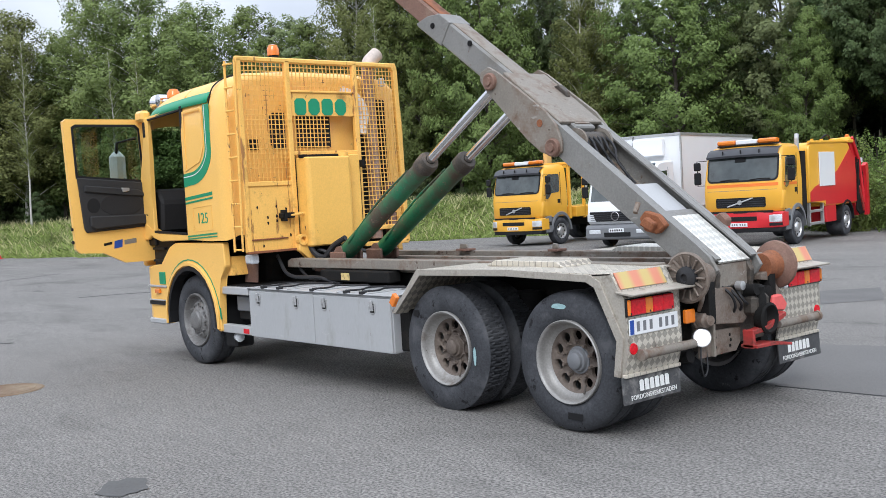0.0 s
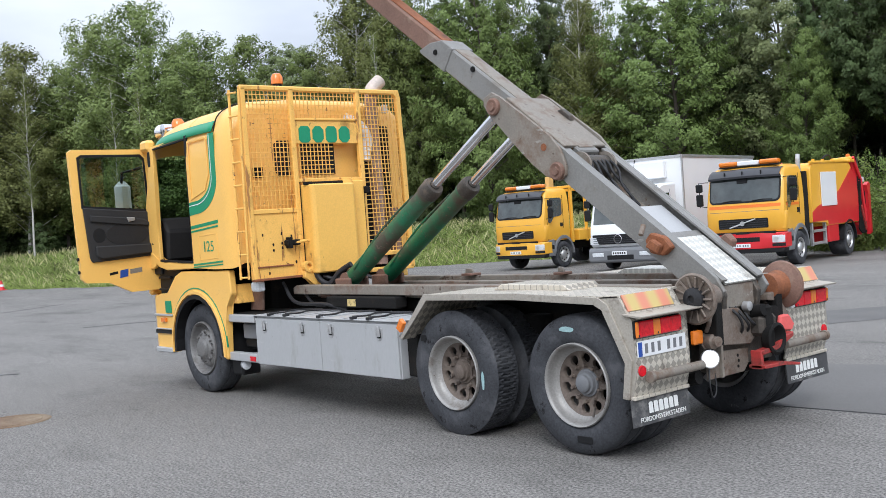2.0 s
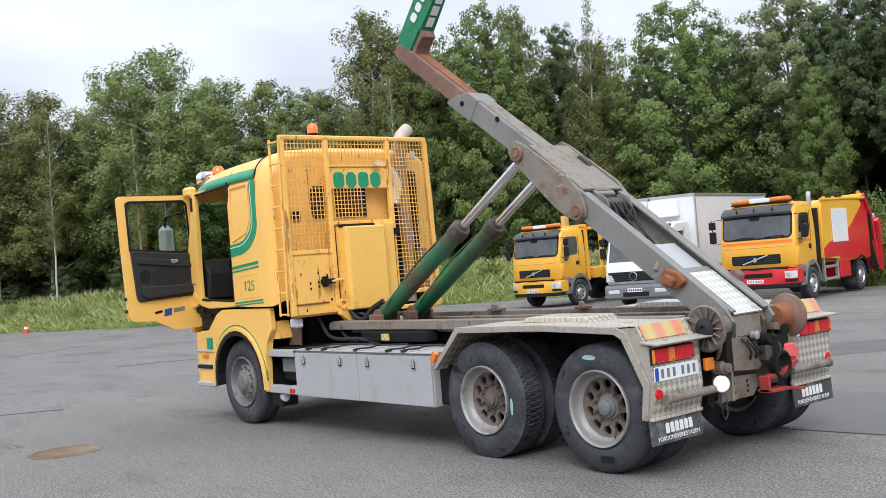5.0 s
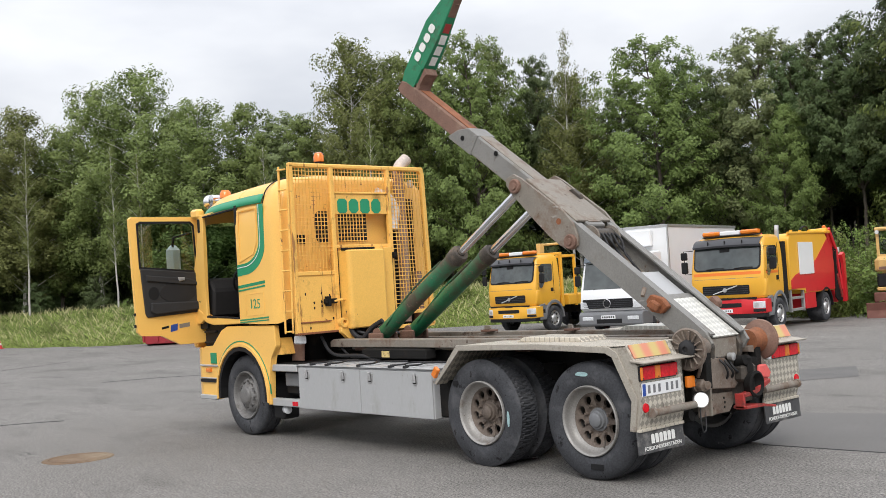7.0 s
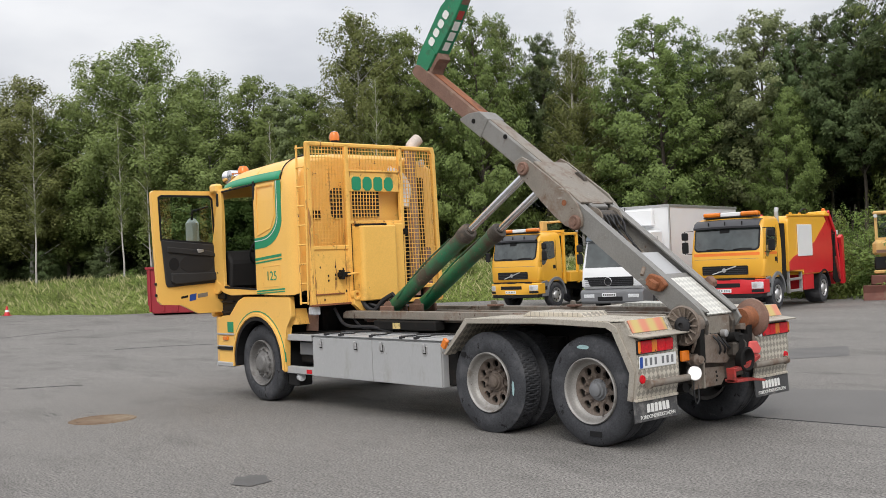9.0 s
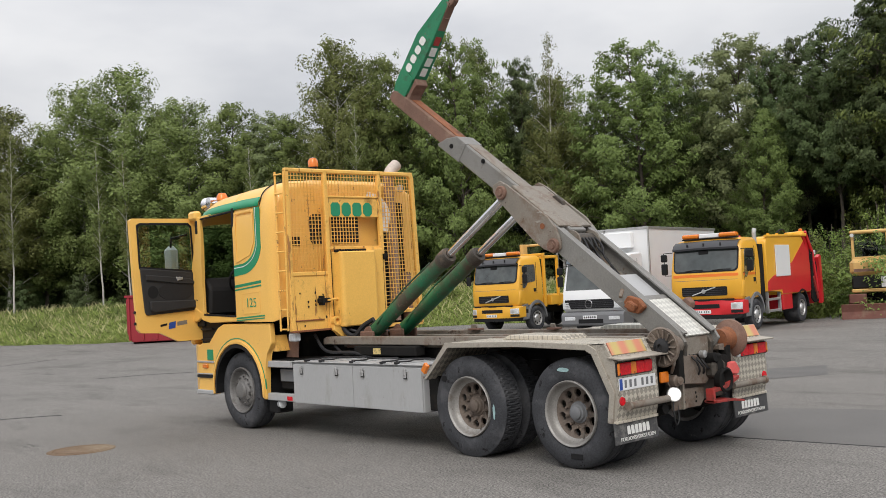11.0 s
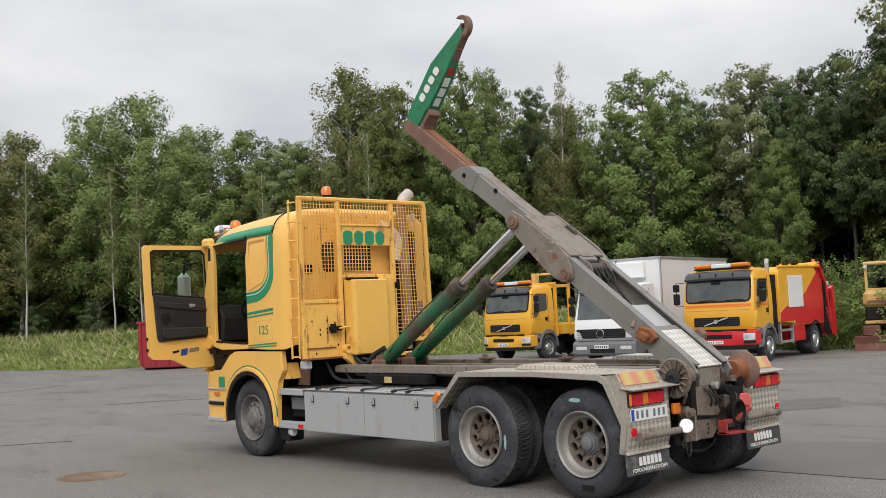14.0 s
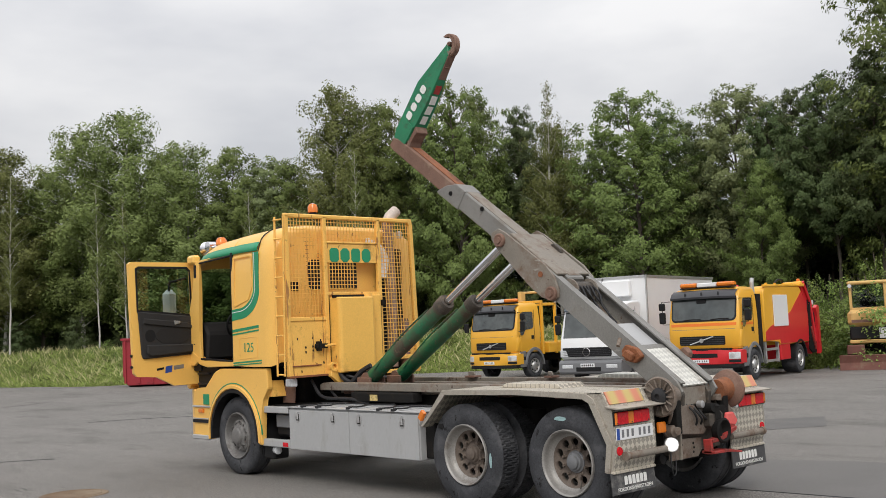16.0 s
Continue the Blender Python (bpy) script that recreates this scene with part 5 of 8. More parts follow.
cab = part("cab_shell", loft(B(), [arch(-5.66, 0, 0.02, 1.42), arch(-5.2, 0, 0.005, 1.40), arch(-4.92, 0, 0, 1.40), arch(-4.82, 0.012, 0.01, 1.40), arch(-4.75, 0.05, 0.04, 1.42), arch(-4.715, 0.11, 0.1, 1.45)], cap_end=True), YELLOW, truck, "warm yellow sleeper cab shell with rounded corners", True)
bm = B()
for x0, x1 in ((-5.62, -4.95),):
    box(bm, x0, x1, 0.02, 2.44, 1.40, 1.44)
part("cab_underside", bm, BLACK, cab)
def roof_half(i, drop):
    pts = [(0.012, 2.875), (0.03, 2.93), (0.06, 2.99), (0.11, 3.05), (0.20, 3.12), (0.40, 3.18), (0.80, 3.205), (CY, 3.21)]
    return [(y + i * (1 - y / CY), z - drop * (0.35 + 0.65 * max(0.0, (z - 2.875) / 0.335))) for y, z in pts]


ROOF = ((-6.74, 0.10, 0.42), (-6.66, 0.07, 0.24), (-6.52, 0.03, 0.13), (-6.35, 0.01, 0.075), (-6.1, 0, 0.045), (-5.85, 0, 0.028), (-5.655, 0, 0.018))
secs = []
for x, i, d in ROOF:
    hh = roof_half(i, d)
    secs.append([(x, y, z) for y, z in hh] + [(x, CW - y, z) for y, z in hh[-2::-1]])
roof = part("cab_roof", loft(B(), secs), YELLOW, truck, "yellow cab roof curving down to the windscreen", True)
for o, k in ((roof, 0.035), (cab, 0.03)):
    s = o.modifiers.new("thickness", 'SOLIDIFY')
    s.thickness, s.offset = k, -1
    used_by = {}
    for p in o.data.polygons:
        for key in p.edge_keys:
            used_by[key] = used_by.get(key, 0) + 1
    for e in o.data.edges:
        e.use_edge_sharp |= used_by[tuple(sorted(e.vertices))] == 1
bm = B()
prism(bm, [(-6.72, 2.40), (-6.62, 2.86), (-6.52, 2.86), (-6.52, 2.40), (-6.54, 1.9), (-6.52, 1.52), (-6.72, 1.42), (-6.98, 1.42), (-6.90, 1.9)], 'y', 0.01, 0.06, 0.01)
part("door_pillar", bm, YELLOW, cab, "yellow windscreen pillar")
bm = B()
prism(bm, [(-6.62, 2.78), (-6.6, 2.86), (-5.64, 2.90), (-5.64, 2.865), (-6.52, 2.83)], 'y', 0.016, 0.05, 0.004)
part("door_header", bm, YELLOW, cab)
bm = B()
prism(bm, [(-6.72, 1.62), (-6.55, 1.52), (-6.40, 1.48), (-5.66, 1.47), (-5.66, 1.41), (-6.35, 1.40), (-6.55, 1.44), (-6.72, 1.54)], 'y', 0.0, 0.10, 0.01)
part("door_sill", bm, YELLOW, cab)
bm = B()
prism(bm, [(-5.69, 1.47), (-5.64, 1.47), (-5.64, 2.9), (-5.69, 2.9)], 'y', 0.004, 0.05, 0.006)
prism(bm, [(-6.5, 2.835), (-5.68, 2.87), (-5.68, 2.85), (-6.5, 2.815)], 'y', -0.001, 0.03, 0.003)
prism(bm, [(-6.5, 1.53), (-5.69, 1.49), (-5.69, 1.47), (-6.5, 1.50)], 'y', -0.003, 0.04, 0.004)
part("door_seal", bm, BLACK, cab, "black rubber door seal")
# far side wall with window, front wall, windscreen
bm = B()
prism(bm, [(-6.95, 1.40), (-6.85, 2.05), (-5.66, 2.05), (-5.66, 1.40)], 'y', 2.40, 2.45, 0.008)
prism(bm, [(-6.62, 2.75), (-5.66, 2.85), (-5.66, 2.95), (-6.5, 2.9)], 'y', 2.38, 2.43, 0.006)
prism(bm, [(-6.85, 2.05), (-6.62, 2.78), (-6.5, 2.78), (-6.7, 2.05)], 'y', 2.38, 2.43, 0.006)
part("far_door", bm, YELLOW, cab)
part("far_window", prism(B(), [(-6.7, 2.05), (-6.53, 2.77), (-5.66, 2.86), (-5.66, 2.05)], 'y', 2.40, 2.405), GLASS, cab)
bm = B()
prism(bm, [(-7.02, 1.10), (-7.06, 1.5), (-6.98, 1.98), (-6.90, 1.98), (-6.94, 1.10)], 'y', 0.06, 2.40, 0.02)
part("front_panel", bm, YELLOW, cab)
part("windscreen", prism(B(), [(-6.96, 1.98), (-6.70, 2.72), (-6.695, 2.72), (-6.95, 1.98)], 'y', 0.08, 2.38), CAB_GLASS, cab)
# stripes on the side, the moulded panel and the number
bm = B()
O = [(-4.99, 2.86)] + [(-5.50 + 0.51 * math.cos(radians(-8 - 82 * i / 14)), 2.40 + 0.385 * math.sin(radians(-8 - 82 * i / 14))) for i in range(15)] + [(-5.655, 2.0)]
I = [(-5.12, 2.86)] + [(-5.52 + 0.40 * math.cos(radians(-8 - 82 * i / 14)), 2.44 + 0.285 * math.sin(radians(-8 - 82 * i / 14))) for i in range(15)] + [(-5.655, 2.145)]
prism(bm, O + I[::-1], 'y', -0.004, 0.002)
prism(bm, [(-5.655, 1.885), (-5.03, 1.93), (-5.03, 1.895), (-5.655, 1.85)], 'y', -0.004, 0.002)
prism(bm, [(-5.655, 1.83), (-5.03, 1.875), (-5.03, 1.855), (-5.655, 1.81)], 'y', -0.004, 0.002)
prism(bm, [(-5.655, 1.462), (-4.98, 1.492), (-4.98, 1.472), (-5.655, 1.442)], 'y', -0.004, 0.002)
prism(bm, [(-5.655, 1.432), (-4.98, 1.458), (-4.98, 1.444), (-5.655, 1.416)], 'y', -0.004, 0.002)
part("side_stripe", bm, GREEN, cab, "curved green stripe on the cab side")
bm = B()
L1 = [(-5.085, 2.86)] + [(-5.513 + 0.432 * math.cos(radians(-8 - 82 * i / 14)), 2.428 + 0.317 * math.sin(radians(-8 - 82 * i / 14))) for i in range(15)] + [(-5.655, 2.101)]
L2 = [(-5.095, 2.86)] + [(-5.513 + 0.422 * math.cos(radians(-8 - 82 * i / 14)), 2.428 + 0.307 * math.sin(radians(-8 - 82 * i / 14))) for i in range(15)] + [(-5.655, 2.111)]
prism(bm, L1 + L2[::-1], 'y', -0.006, -0.003)
part("stripe_line", bm, WHITE_PRINT, cab, "thin pale line in the stripe")
bm = B()
sec = []
for x, i, d in ROOF[1:]:
    sec.append([(x, y - 0.005, z + 0.003) for y, z in roof_half(i, d)[0:3]])
for x in (-5.4, -5.15, -5.04):
    sec.append([(x, y - 0.005, z + 0.003) for y, z in roof_half(0, 0.006)[0:3]])
loft(bm, sec)
gs = part("roof_stripe", bm, GREEN, cab, "broad green stripe along the roof edge", True)
s = gs.modifiers.new("thickness", 'SOLIDIFY')
s.thickness = 0.003
bm = B()
o = [(-5.60, 2.83), (-5.18, 2.84), (-5.15, 2.81), (-5.15, 2.42), (-5.25, 2.26), (-5.60, 2.17)]
i_ = [(-5.575, 2.805), (-5.19, 2.815), (-5.175, 2.80), (-5.175, 2.43), (-5.265, 2.285), (-5.575, 2.20)]
for a in range(6):
    b = (a + 1) % 6
    prism(bm, [o[a], o[b], i_[b], i_[a]], 'y', -0.009, 0.0, 0.002)
part("panel_moulding", bm, YELLOW, cab)
bm = B()
o = [(-5.50, 1.77), (-5.07, 1.79), (-5.07, 1.52), (-5.50, 1.50)]
i_ = [(-5.493, 1.763), (-5.077, 1.783), (-5.077, 1.527), (-5.493, 1.507)]
for a in range(4):
    b = (a + 1) % 4
    prism(bm, [o[a], o[b], i_[b], i_[a]], 'y', -0.004, 0.0, 0.001)
part("flap_moulding", bm, YELLOW, cab)
words("fleet_number", "125", 0.165, pose(-5.28, -0.003, 1.645, 90, 0, 2), GREEN, cab, "green number on the cab side")
bm = B()
tube(bm, curve_pts([(-5.05, 0.02, 2.8), (-5.0, 0.07, 3.03), (-5.05, 0.3, 3.165), (-5.15, 0.6, 3.21)]), 0.008, 5)
part("roof_seam", bm, BLACK, cab)

# front wing, wheel arch and bumper
bm = B()
out = [(-6.30, 0.44), (-6.72, 0.48), (-6.76, 0.60), (-6.76, 1.06), (-6.66, 1.12), (-6.42, 1.12), (-6.20, 1.33), (-6.05, 1.38), (-4.92, 1.38), (-4.90, 1.13), (-5.02, 1.00), (-5.06, 0.80), (-5.075, 0.42), (-5.14, 0.42)]
arc = [(-5.72 + 0.60 * math.cos(radians(a)), 0.53 + 0.60 * math.sin(radians(a))) for a in range(0, 181, 15)]
prism(bm, out + arc, 'y', 0.02, 0.10, 0.012)
wing = part("front_wing", bm, YELLOW, truck, "yellow front wing with wheel arch and step")
bm = B()
arc_o = [(-5.72 + 0.64 * math.cos(radians(a)), 0.53 + 0.64 * math.sin(radians(a))) for a in range(-8, 189, 14)]
arc_i = [(-5.72 + 0.605 * math.cos(radians(a)), 0.53 + 0.605 * math.sin(radians(a))) for a in range(-8, 189, 14)]
prism(bm, arc_o + arc_i[::-1], 'y', -0.005, 0.06, 0.006)
part("arch_trim", bm, YELLOW, wing)
bm = B()
a1 = [(-5.72 + 0.604 * math.cos(radians(a)), 0.53 + 0.604 * math.sin(radians(a))) for a in range(-8, 189, 14)]
a2 = [(-5.72 + 0.59 * math.cos(radians(a)), 0.53 + 0.59 * math.sin(radians(a))) for a in range(-8, 189, 14)]
prism(bm, a1 + a2[::-1], 'y', 0.10, 0.5, 0.004)
prism(bm, [(p[0], p[1]) for p in a2] + [(-5.72 + 0.545 * math.cos(radians(a)), 0.53 + 0.545 * math.sin(radians(a))) for a in range(188, -9, -14)], 'y', 0.004, 0.12, 0.004)
part("arch_liner", bm, BLACK, wing, "black plastic wheel-arch liner")
bm = B()
a1 = [(-5.72 + 0.668 * math.cos(radians(a)), 0.53 + 0.668 * math.sin(radians(a))) for a in range(2, 172, 10)]
a2 = [(-5.72 + 0.654 * math.cos(radians(a)), 0.53 + 0.654 * math.sin(radians(a))) for a in range(2, 172, 10)]
prism(bm, a1 + a2[::-1], 'y', 0.016, 0.03)
part("arch_stripe", bm, GREEN, wing, "thin green pinstripe over the arch")
bm = B()
for k in range(5):
    x = -5.0 + 0.022 * k
    prism(bm, [(x, 1.02), (x + 0.010, 1.02), (x + 0.010 - 0.06, 1.22), (x - 0.06, 1.22)], 'y', 0.10, 0.30, 0.004)
part("wing_louvre", bm, YELLOW_WORN, wing)
part("splash_plate", prism(B(), [(-5.0, 0.93), (-4.74, 0.93), (-4.70, 1.24), (-4.90, 1.26)], 'y', 0.30, 0.32, 0.004), RUSTY, wing, "mud-stained splash plate behind the wing")
bm = B()
box(bm, -6.48, -6.34, 0.004, 0.024, 0.90, 1.04, 0.004)
part("wing_badge", bm, GREEN, wing, "green panel on the bumper corner")
bm = B()
box(bm, -6.78, -6.32, 0.0, 0.03, 0.86, 0.885, 0.005)
box(bm, -6.78, -6.34, -0.01, 0.05, 0.43, 0.49, 0.01)
box(bm, -6.78, -6.36, 0.005, 0.03, 0.70, 0.715, 0.003)
part("bumper_trim", bm, BOX_GREY, wing, "grey step trim")
part("bumper_recess", box(B(), -6.765, -6.345, -0.001, 0.021, 0.655, 0.695), BLACK, wing, "dark gap between bumper panels")
part("bumper_marker", box(B(), -6.60, -6.48, -0.008, 0.02, 0.79, 0.84, 0.004), AMBER, wing, "amber side marker")
bm = B()
prism(bm, [(-6.74, 1.08), (-6.38, 1.08), (-6.2, 1.30), (-6.2, 1.42), (-6.66, 1.5), (-6.74, 1.4)], 'y', 0.09, 0.45, 0.01)
for z in (1.16, 1.30):
    box(bm, -6.7, -6.40, 0.05, 0.35, z, z + 0.025, 0.006)
part("entry_step", bm, BLACK, wing, "dark entry steps under the door")
bm = prism(B(), out + arc, 'y', 2.36, 2.44, 0.012)
part("far_wing", bm, YELLOW, truck)
part("bumper", prism(B(), [(-6.75, 0.03), (-6.95, 0.1), (-7.1, 0.3), (-7.1, 2.16), (-6.95, 2.36), (-6.75, 2.43), (-6.7, 2.3), (-6.7, 0.15)], 'z', 0.46, 1.10, 0.02), YELLOW, truck, "yellow front bumper")
part("engine_block", box(B(), -6.6, -5.0, 0.6, 1.86, 0.62, 1.36, 0.05), DARK, truck, "dark engine and gearbox under the cab")

# inside: seat, wheel, dashboard, back wall, floor
bm = B()
box(bm, -6.05, -5.55, 0.35, 0.85, 1.62, 1.85, 0.09)
prism(bm, [(-5.78, 1.80), (-5.60, 1.80), (-5.46, 2.45), (-5.56, 2.50), (-5.66, 2.44)], 'y', 0.36, 0.84, 0.05)
box(bm, -5.62, -5.50, 0.46, 0.74, 2.45, 2.66, 0.05)
part("driver_seat", bm, SEAT, truck, "dark cloth driver's seat")
bm = B()
box(bm, -5.85, -5.52, 1.6, 2.1, 1.85, 2.5, 0.06)
part("passenger_seat", bm, SEAT, truck)
dash = part("dashboard", prism(B(), [(-6.92, 1.5), (-6.90, 2.0), (-6.62, 2.02), (-6.50, 1.86), (-6.55, 1.5)], 'y', 0.12, 2.34, 0.03), DASH, truck, "dark curved dashboard")
bm = B()
for k in range(20):
    a, b = 2 * math.pi * k / 20, 2 * math.pi * (k + 1) / 20
    tube(bm, [(-6.42 + 0.1 * math.sin(a), 0.60 + 0.22 * math.cos(a), 2.0 + 0.2 * math.sin(a)), (-6.42 + 0.1 * math.sin(b), 0.60 + 0.22 * math.cos(b), 2.0 + 0.2 * math.sin(b))], 0.016, 6)
tube(bm, [(-6.42, 0.4, 2.0), (-6.42, 0.8, 2.0)], 0.018, 6)
tube(bm, [(-6.42, 0.6, 2.0), (-6.6, 0.6, 1.85)], 0.03, 6)
part("steering_wheel", bm, BLACK, dash)
part("cab_floor", box(B(), -6.95, -4.8, 0.1, 2.36, 1.40, 1.46), SEAT, truck)

# open door
door = part("door_shell", B(), YELLOW, truck, "open yellow driver's door with dark lining and window")
bm = B()
DX = -6.83
dw = [(-0.79, 2.77), (-0.74, 2.80), (-0.02, 2.80), (0.03, 2.75), (0.055, 2.10), (-0.775, 2.18)]


def frame_strip(bm, outer, inner, x0, x1):
    """Plate with an opening: strips between two outlines of the same count."""
    n = len(outer)
    for a in range(n):
        b = (a + 1) % n
        prism(bm, [outer[a], outer[b], inner[b], inner[a]], 'x', x0, x1)


up_o = [(-0.88, 2.83), (-0.84, 2.86), (0.02, 2.86), (0.09, 2.82), (0.125, 2.06), (-0.86, 2.14)]
frame_strip(bm, up_o, dw, DX - 0.03, DX + 0.03)
prism(bm, [(-0.86, 2.14), (0.125, 2.06), (0.21, 1.22), (0.16, 1.17), (-0.24, 1.17), (-0.50, 1.30), (-0.78, 1.32), (-0.83, 1.37)], 'x', DX - 0.03, DX + 0.03)
bmesh.ops.remove_doubles(bm, verts=bm.verts, dist=0.0005)
bm.to_mesh(door.data)
bm.free()
part("door_window", prism(B(), dw, 'x', DX - 0.004, DX + 0.002), GLASS, door, "clear door window")
bm = B()
g_o = [(y * 1.0, z) for y, z in dw]
g_i = [(-0.765, 2.745), (-0.73, 2.77), (-0.035, 2.77), (0.008, 2.73), (0.03, 2.14), (-0.75, 2.21)]
frame_strip(bm, g_o, g_i, DX + 0.028, DX + 0.036)
part("window_seal", bm, BLACK, door)
lining = part("door_lining", prism(B(), [(-0.77, 2.19), (0.06, 2.11), (0.075, 1.62), (0.06, 1.585), (-0.70, 1.55), (-0.725, 1.6)], 'x', DX + 0.03, DX + 0.06, 0.012), TRIM_GREY, door, "dark grey moulded door lining")
bm = B()
prism(bm, [(-0.70, 2.10), (-0.05, 2.03), (0.03, 1.98), (0.03, 1.94), (-0.3, 1.98), (-0.70, 2.02)], 'x', DX + 0.055, DX + 0.085, 0.012)
prism(bm, [(-0.66, 1.74), (0.06, 1.73), (0.065, 1.62), (-0.60, 1.58), (-0.66, 1.62)], 'x', DX + 0.055, DX + 0.10, 0.015)
part("door_pocket", bm, TRIM_GREY, lining)
bm = B()
el = [(-0.26 + 0.27 * math.cos(2 * math.pi * k / 24), 1.86 + 0.135 * math.sin(2 * math.pi * k / 24)) for k in range(24)]
prism(bm, el, 'x', DX + 0.05, DX + 0.066, 0.008)
part("armrest_panel", bm, DASH, lining)
bm = B()
el = [(-0.60 + 0.08 * math.cos(2 * math.pi * k / 16), 1.86 + 0.09 * math.sin(2 * math.pi * k / 16)) for k in range(16)]
prism(bm, el, 'x', DX + 0.05, DX + 0.062, 0.004)
part("loudspeaker", bm, BLACK, lining)
part("door_handle", prism(B(), [(-0.27, 2.055), (-0.17, 2.05), (-0.17, 2.015), (-0.25, 2.0)], 'x', DX + 0.085, DX + 0.10, 0.005), ALU, lining, "chrome inner handle")
part("door_sticker", prism(B(), [(-0.37, 1.435), (-0.27, 1.45), (-0.28, 1.36), (-0.38, 1.345)], 'x', DX + 0.03, DX + 0.033), BLUE, door, "blue sticker on the door")
part("door_sticker", prism(B(), [(-0.50, 1.415), (-0.40, 1.43), (-0.40, 1.40), (-0.50, 1.385)], 'x', DX + 0.03, DX + 0.033), DARK, door)
part("door_sticker", prism(B(), [(-0.25, 1.44), (-0.10, 1.455), (-0.10, 1.40), (-0.25, 1.385)], 'x', DX + 0.03, DX + 0.033), GREY_WORN, door)
for z in (1.45, 1.6, 2.2):
    part("door_bolt", lathe(B(), (DX + 0.0, -0.84, z), (0, -1, 0), [(0, 0), (0, 0.02), (0.02, 0.02), (0.02, 0)], 8), BLACK, door)
for z in (1.35, 2.0):
    part("door_hinge", box(B(), DX - 0.02, -6.62, 0.06, 0.12, z, z + 0.1, 0.01), BLACK, truck, "black door hinge")
bm = B()
tube(bm, curve_pts([(DX + 0.02, 0.08, 1.7), (-6.7, 0.02, 1.72), (-6.6, 0.06, 1.66)]), 0.015, 6)
part("door_stay", bm, BLACK, truck, "black door stay")
# mirror seen past the window, small top mirror
bm = B()
box(bm, -7.14, -7.0, -0.25, -0.05, 2.10, 2.50, 0.065)
part("mirror_housing", bm, WHITE, truck, "pale mirror housing beyond the door")
bm = B()
tube(bm, [(-6.95, 0.05, 2.65), (-7.05, -0.15, 2.6), (-7.05, -0.2, 2.2), (-6.95, 0.05, 2.1)], 0.018, 6)
part("mirror_arm", bm, BLACK, truck)
part("ramp_mirror", box(B(), -6.80, -6.60, -0.02, 0.10, 2.82, 2.95, 0.03), YELLOW, truck, "small yellow mirror at the roof corner")
bm = B()
box(bm, -6.66, -6.58, 0.0, 0.06, 2.62, 2.82, 0.02)
part("pillar_trim", bm, BLACK, truck)

# roof lamps
bm = B()
lathe(bm, (-6.42, 0.32, 3.08), (0, 0, 1), [(0, 0), (0, 0.08), (0.06, 0.075), (0.10, 0.05), (0.11, 0)], 18)
part("roof_beacon", bm, AMBER, truck, "orange beacon on the cab roof", True)
bm = B()
lathe(bm, (-6.62, 0.26, 3.05), (1, 0, 0), [(-0.12, 0.1), (-0.05, 0.06), (0.1, 0.03), (0.3, 0.02), (0.3, 0)], 16)
lathe(bm, (-6.6, 0.26, 3.07), (0, -1, 0), [(-0.1, 0), (-0.1, 0.07), (0.06, 0.07), (0.08, 0)], 16)
part("roof_lamp", bm, CHROME, truck, "chromed horn and lamp on the roof edge", True)
bm = B()
lathe(bm, (-4.70, 0.66, 3.31), (0, 0, 1), [(0, 0), (0, 0.055), (0.04, 0.05), (0.04, 0)], 16)
bs = part("beacon_base", bm, BLACK, truck, "", True)
part("beacon_dome", lathe(B(), (-4.70, 0.66, 3.35), (0, 0, 1), [(0, 0.065), (0.07, 0.065), (0.11, 0.045), (0.125, 0.0)], 18), AMBER, bs, "orange beacon dome", True)

# ---- guard frame behind the cab ----
GX = -4.56
cage = part("guard_frame", B(), YELLOW_WORN, truck, "yellow steel guard frame with mesh behind the cab")
bm = B()
for y, z0 in ((0.13, 1.26), (0.715, 1.26), (1.60, 1.26)):
    box(bm, GX - 0.03, GX + 0.03, y - 0.03, y + 0.03, z0, 3.28, 0.008)
prism(bm, [(2.20, 1.24), (2.26, 1.24), (2.21, 3.22), (2.15, 3.22)], 'x', GX - 0.03, GX + 0.03, 0.006)
box(bm, GX - 0.03, GX + 0.03, 0.10, 2.19, 3.25, 3.305, 0.012)
prism(bm, [(2.08, 3.305), (2.19, 3.305), (2.215, 3.20), (2.16, 3.20)], 'x', GX - 0.029, GX + 0.029, 0.006)
box(bm, GX - 0.028, GX + 0.028, 0.15, 0.70, 1.95, 2.0, 0.006)
box(bm, GX - 0.028, GX + 0.028, 0.73, 1.60, 2.27, 2.31, 0.006)
box(bm, GX - 0.028, GX + 0.028, 0.73, 1.60, 2.94, 2.965, 0.006)
box(bm, GX - 0.028, GX + 0.028, 1.62, 2.22, 1.40, 1.45, 0.006)
box(bm, GX - 0.03, GX + 0.03, 1.62, 2.24, 1.22, 1.27, 0.006)
bm.to_mesh(cage.data)
bm.free()


def mesh_panel(name, y0, y1, z0, z1, step=0.052, r=0.0055, slant=0.0, skip=()):
    bm = B()
    n = int((y1 - y0) / step)
    for k in range(1, n + 1):
        y = y0 + (y1 - y0) * k / (n + 1)
        tube(bm, [(GX, y + slant, z0), (GX, y, z1)], r, 4)
    m = int((z1 - z0) / step)
    for k in range(1, m + 1):
        z = z0 + (z1 - z0) * k / (m + 1)
        if z in skip:
            continue
        sl = slant * (z1 - z) / (z1 - z0)
        tube(bm, [(GX + 0.006, y0, z), (GX + 0.006, y1 + sl, z)], r, 4)
    return part(name, bm, YELLOW_WORN, cage, "yellow welded wire mesh")


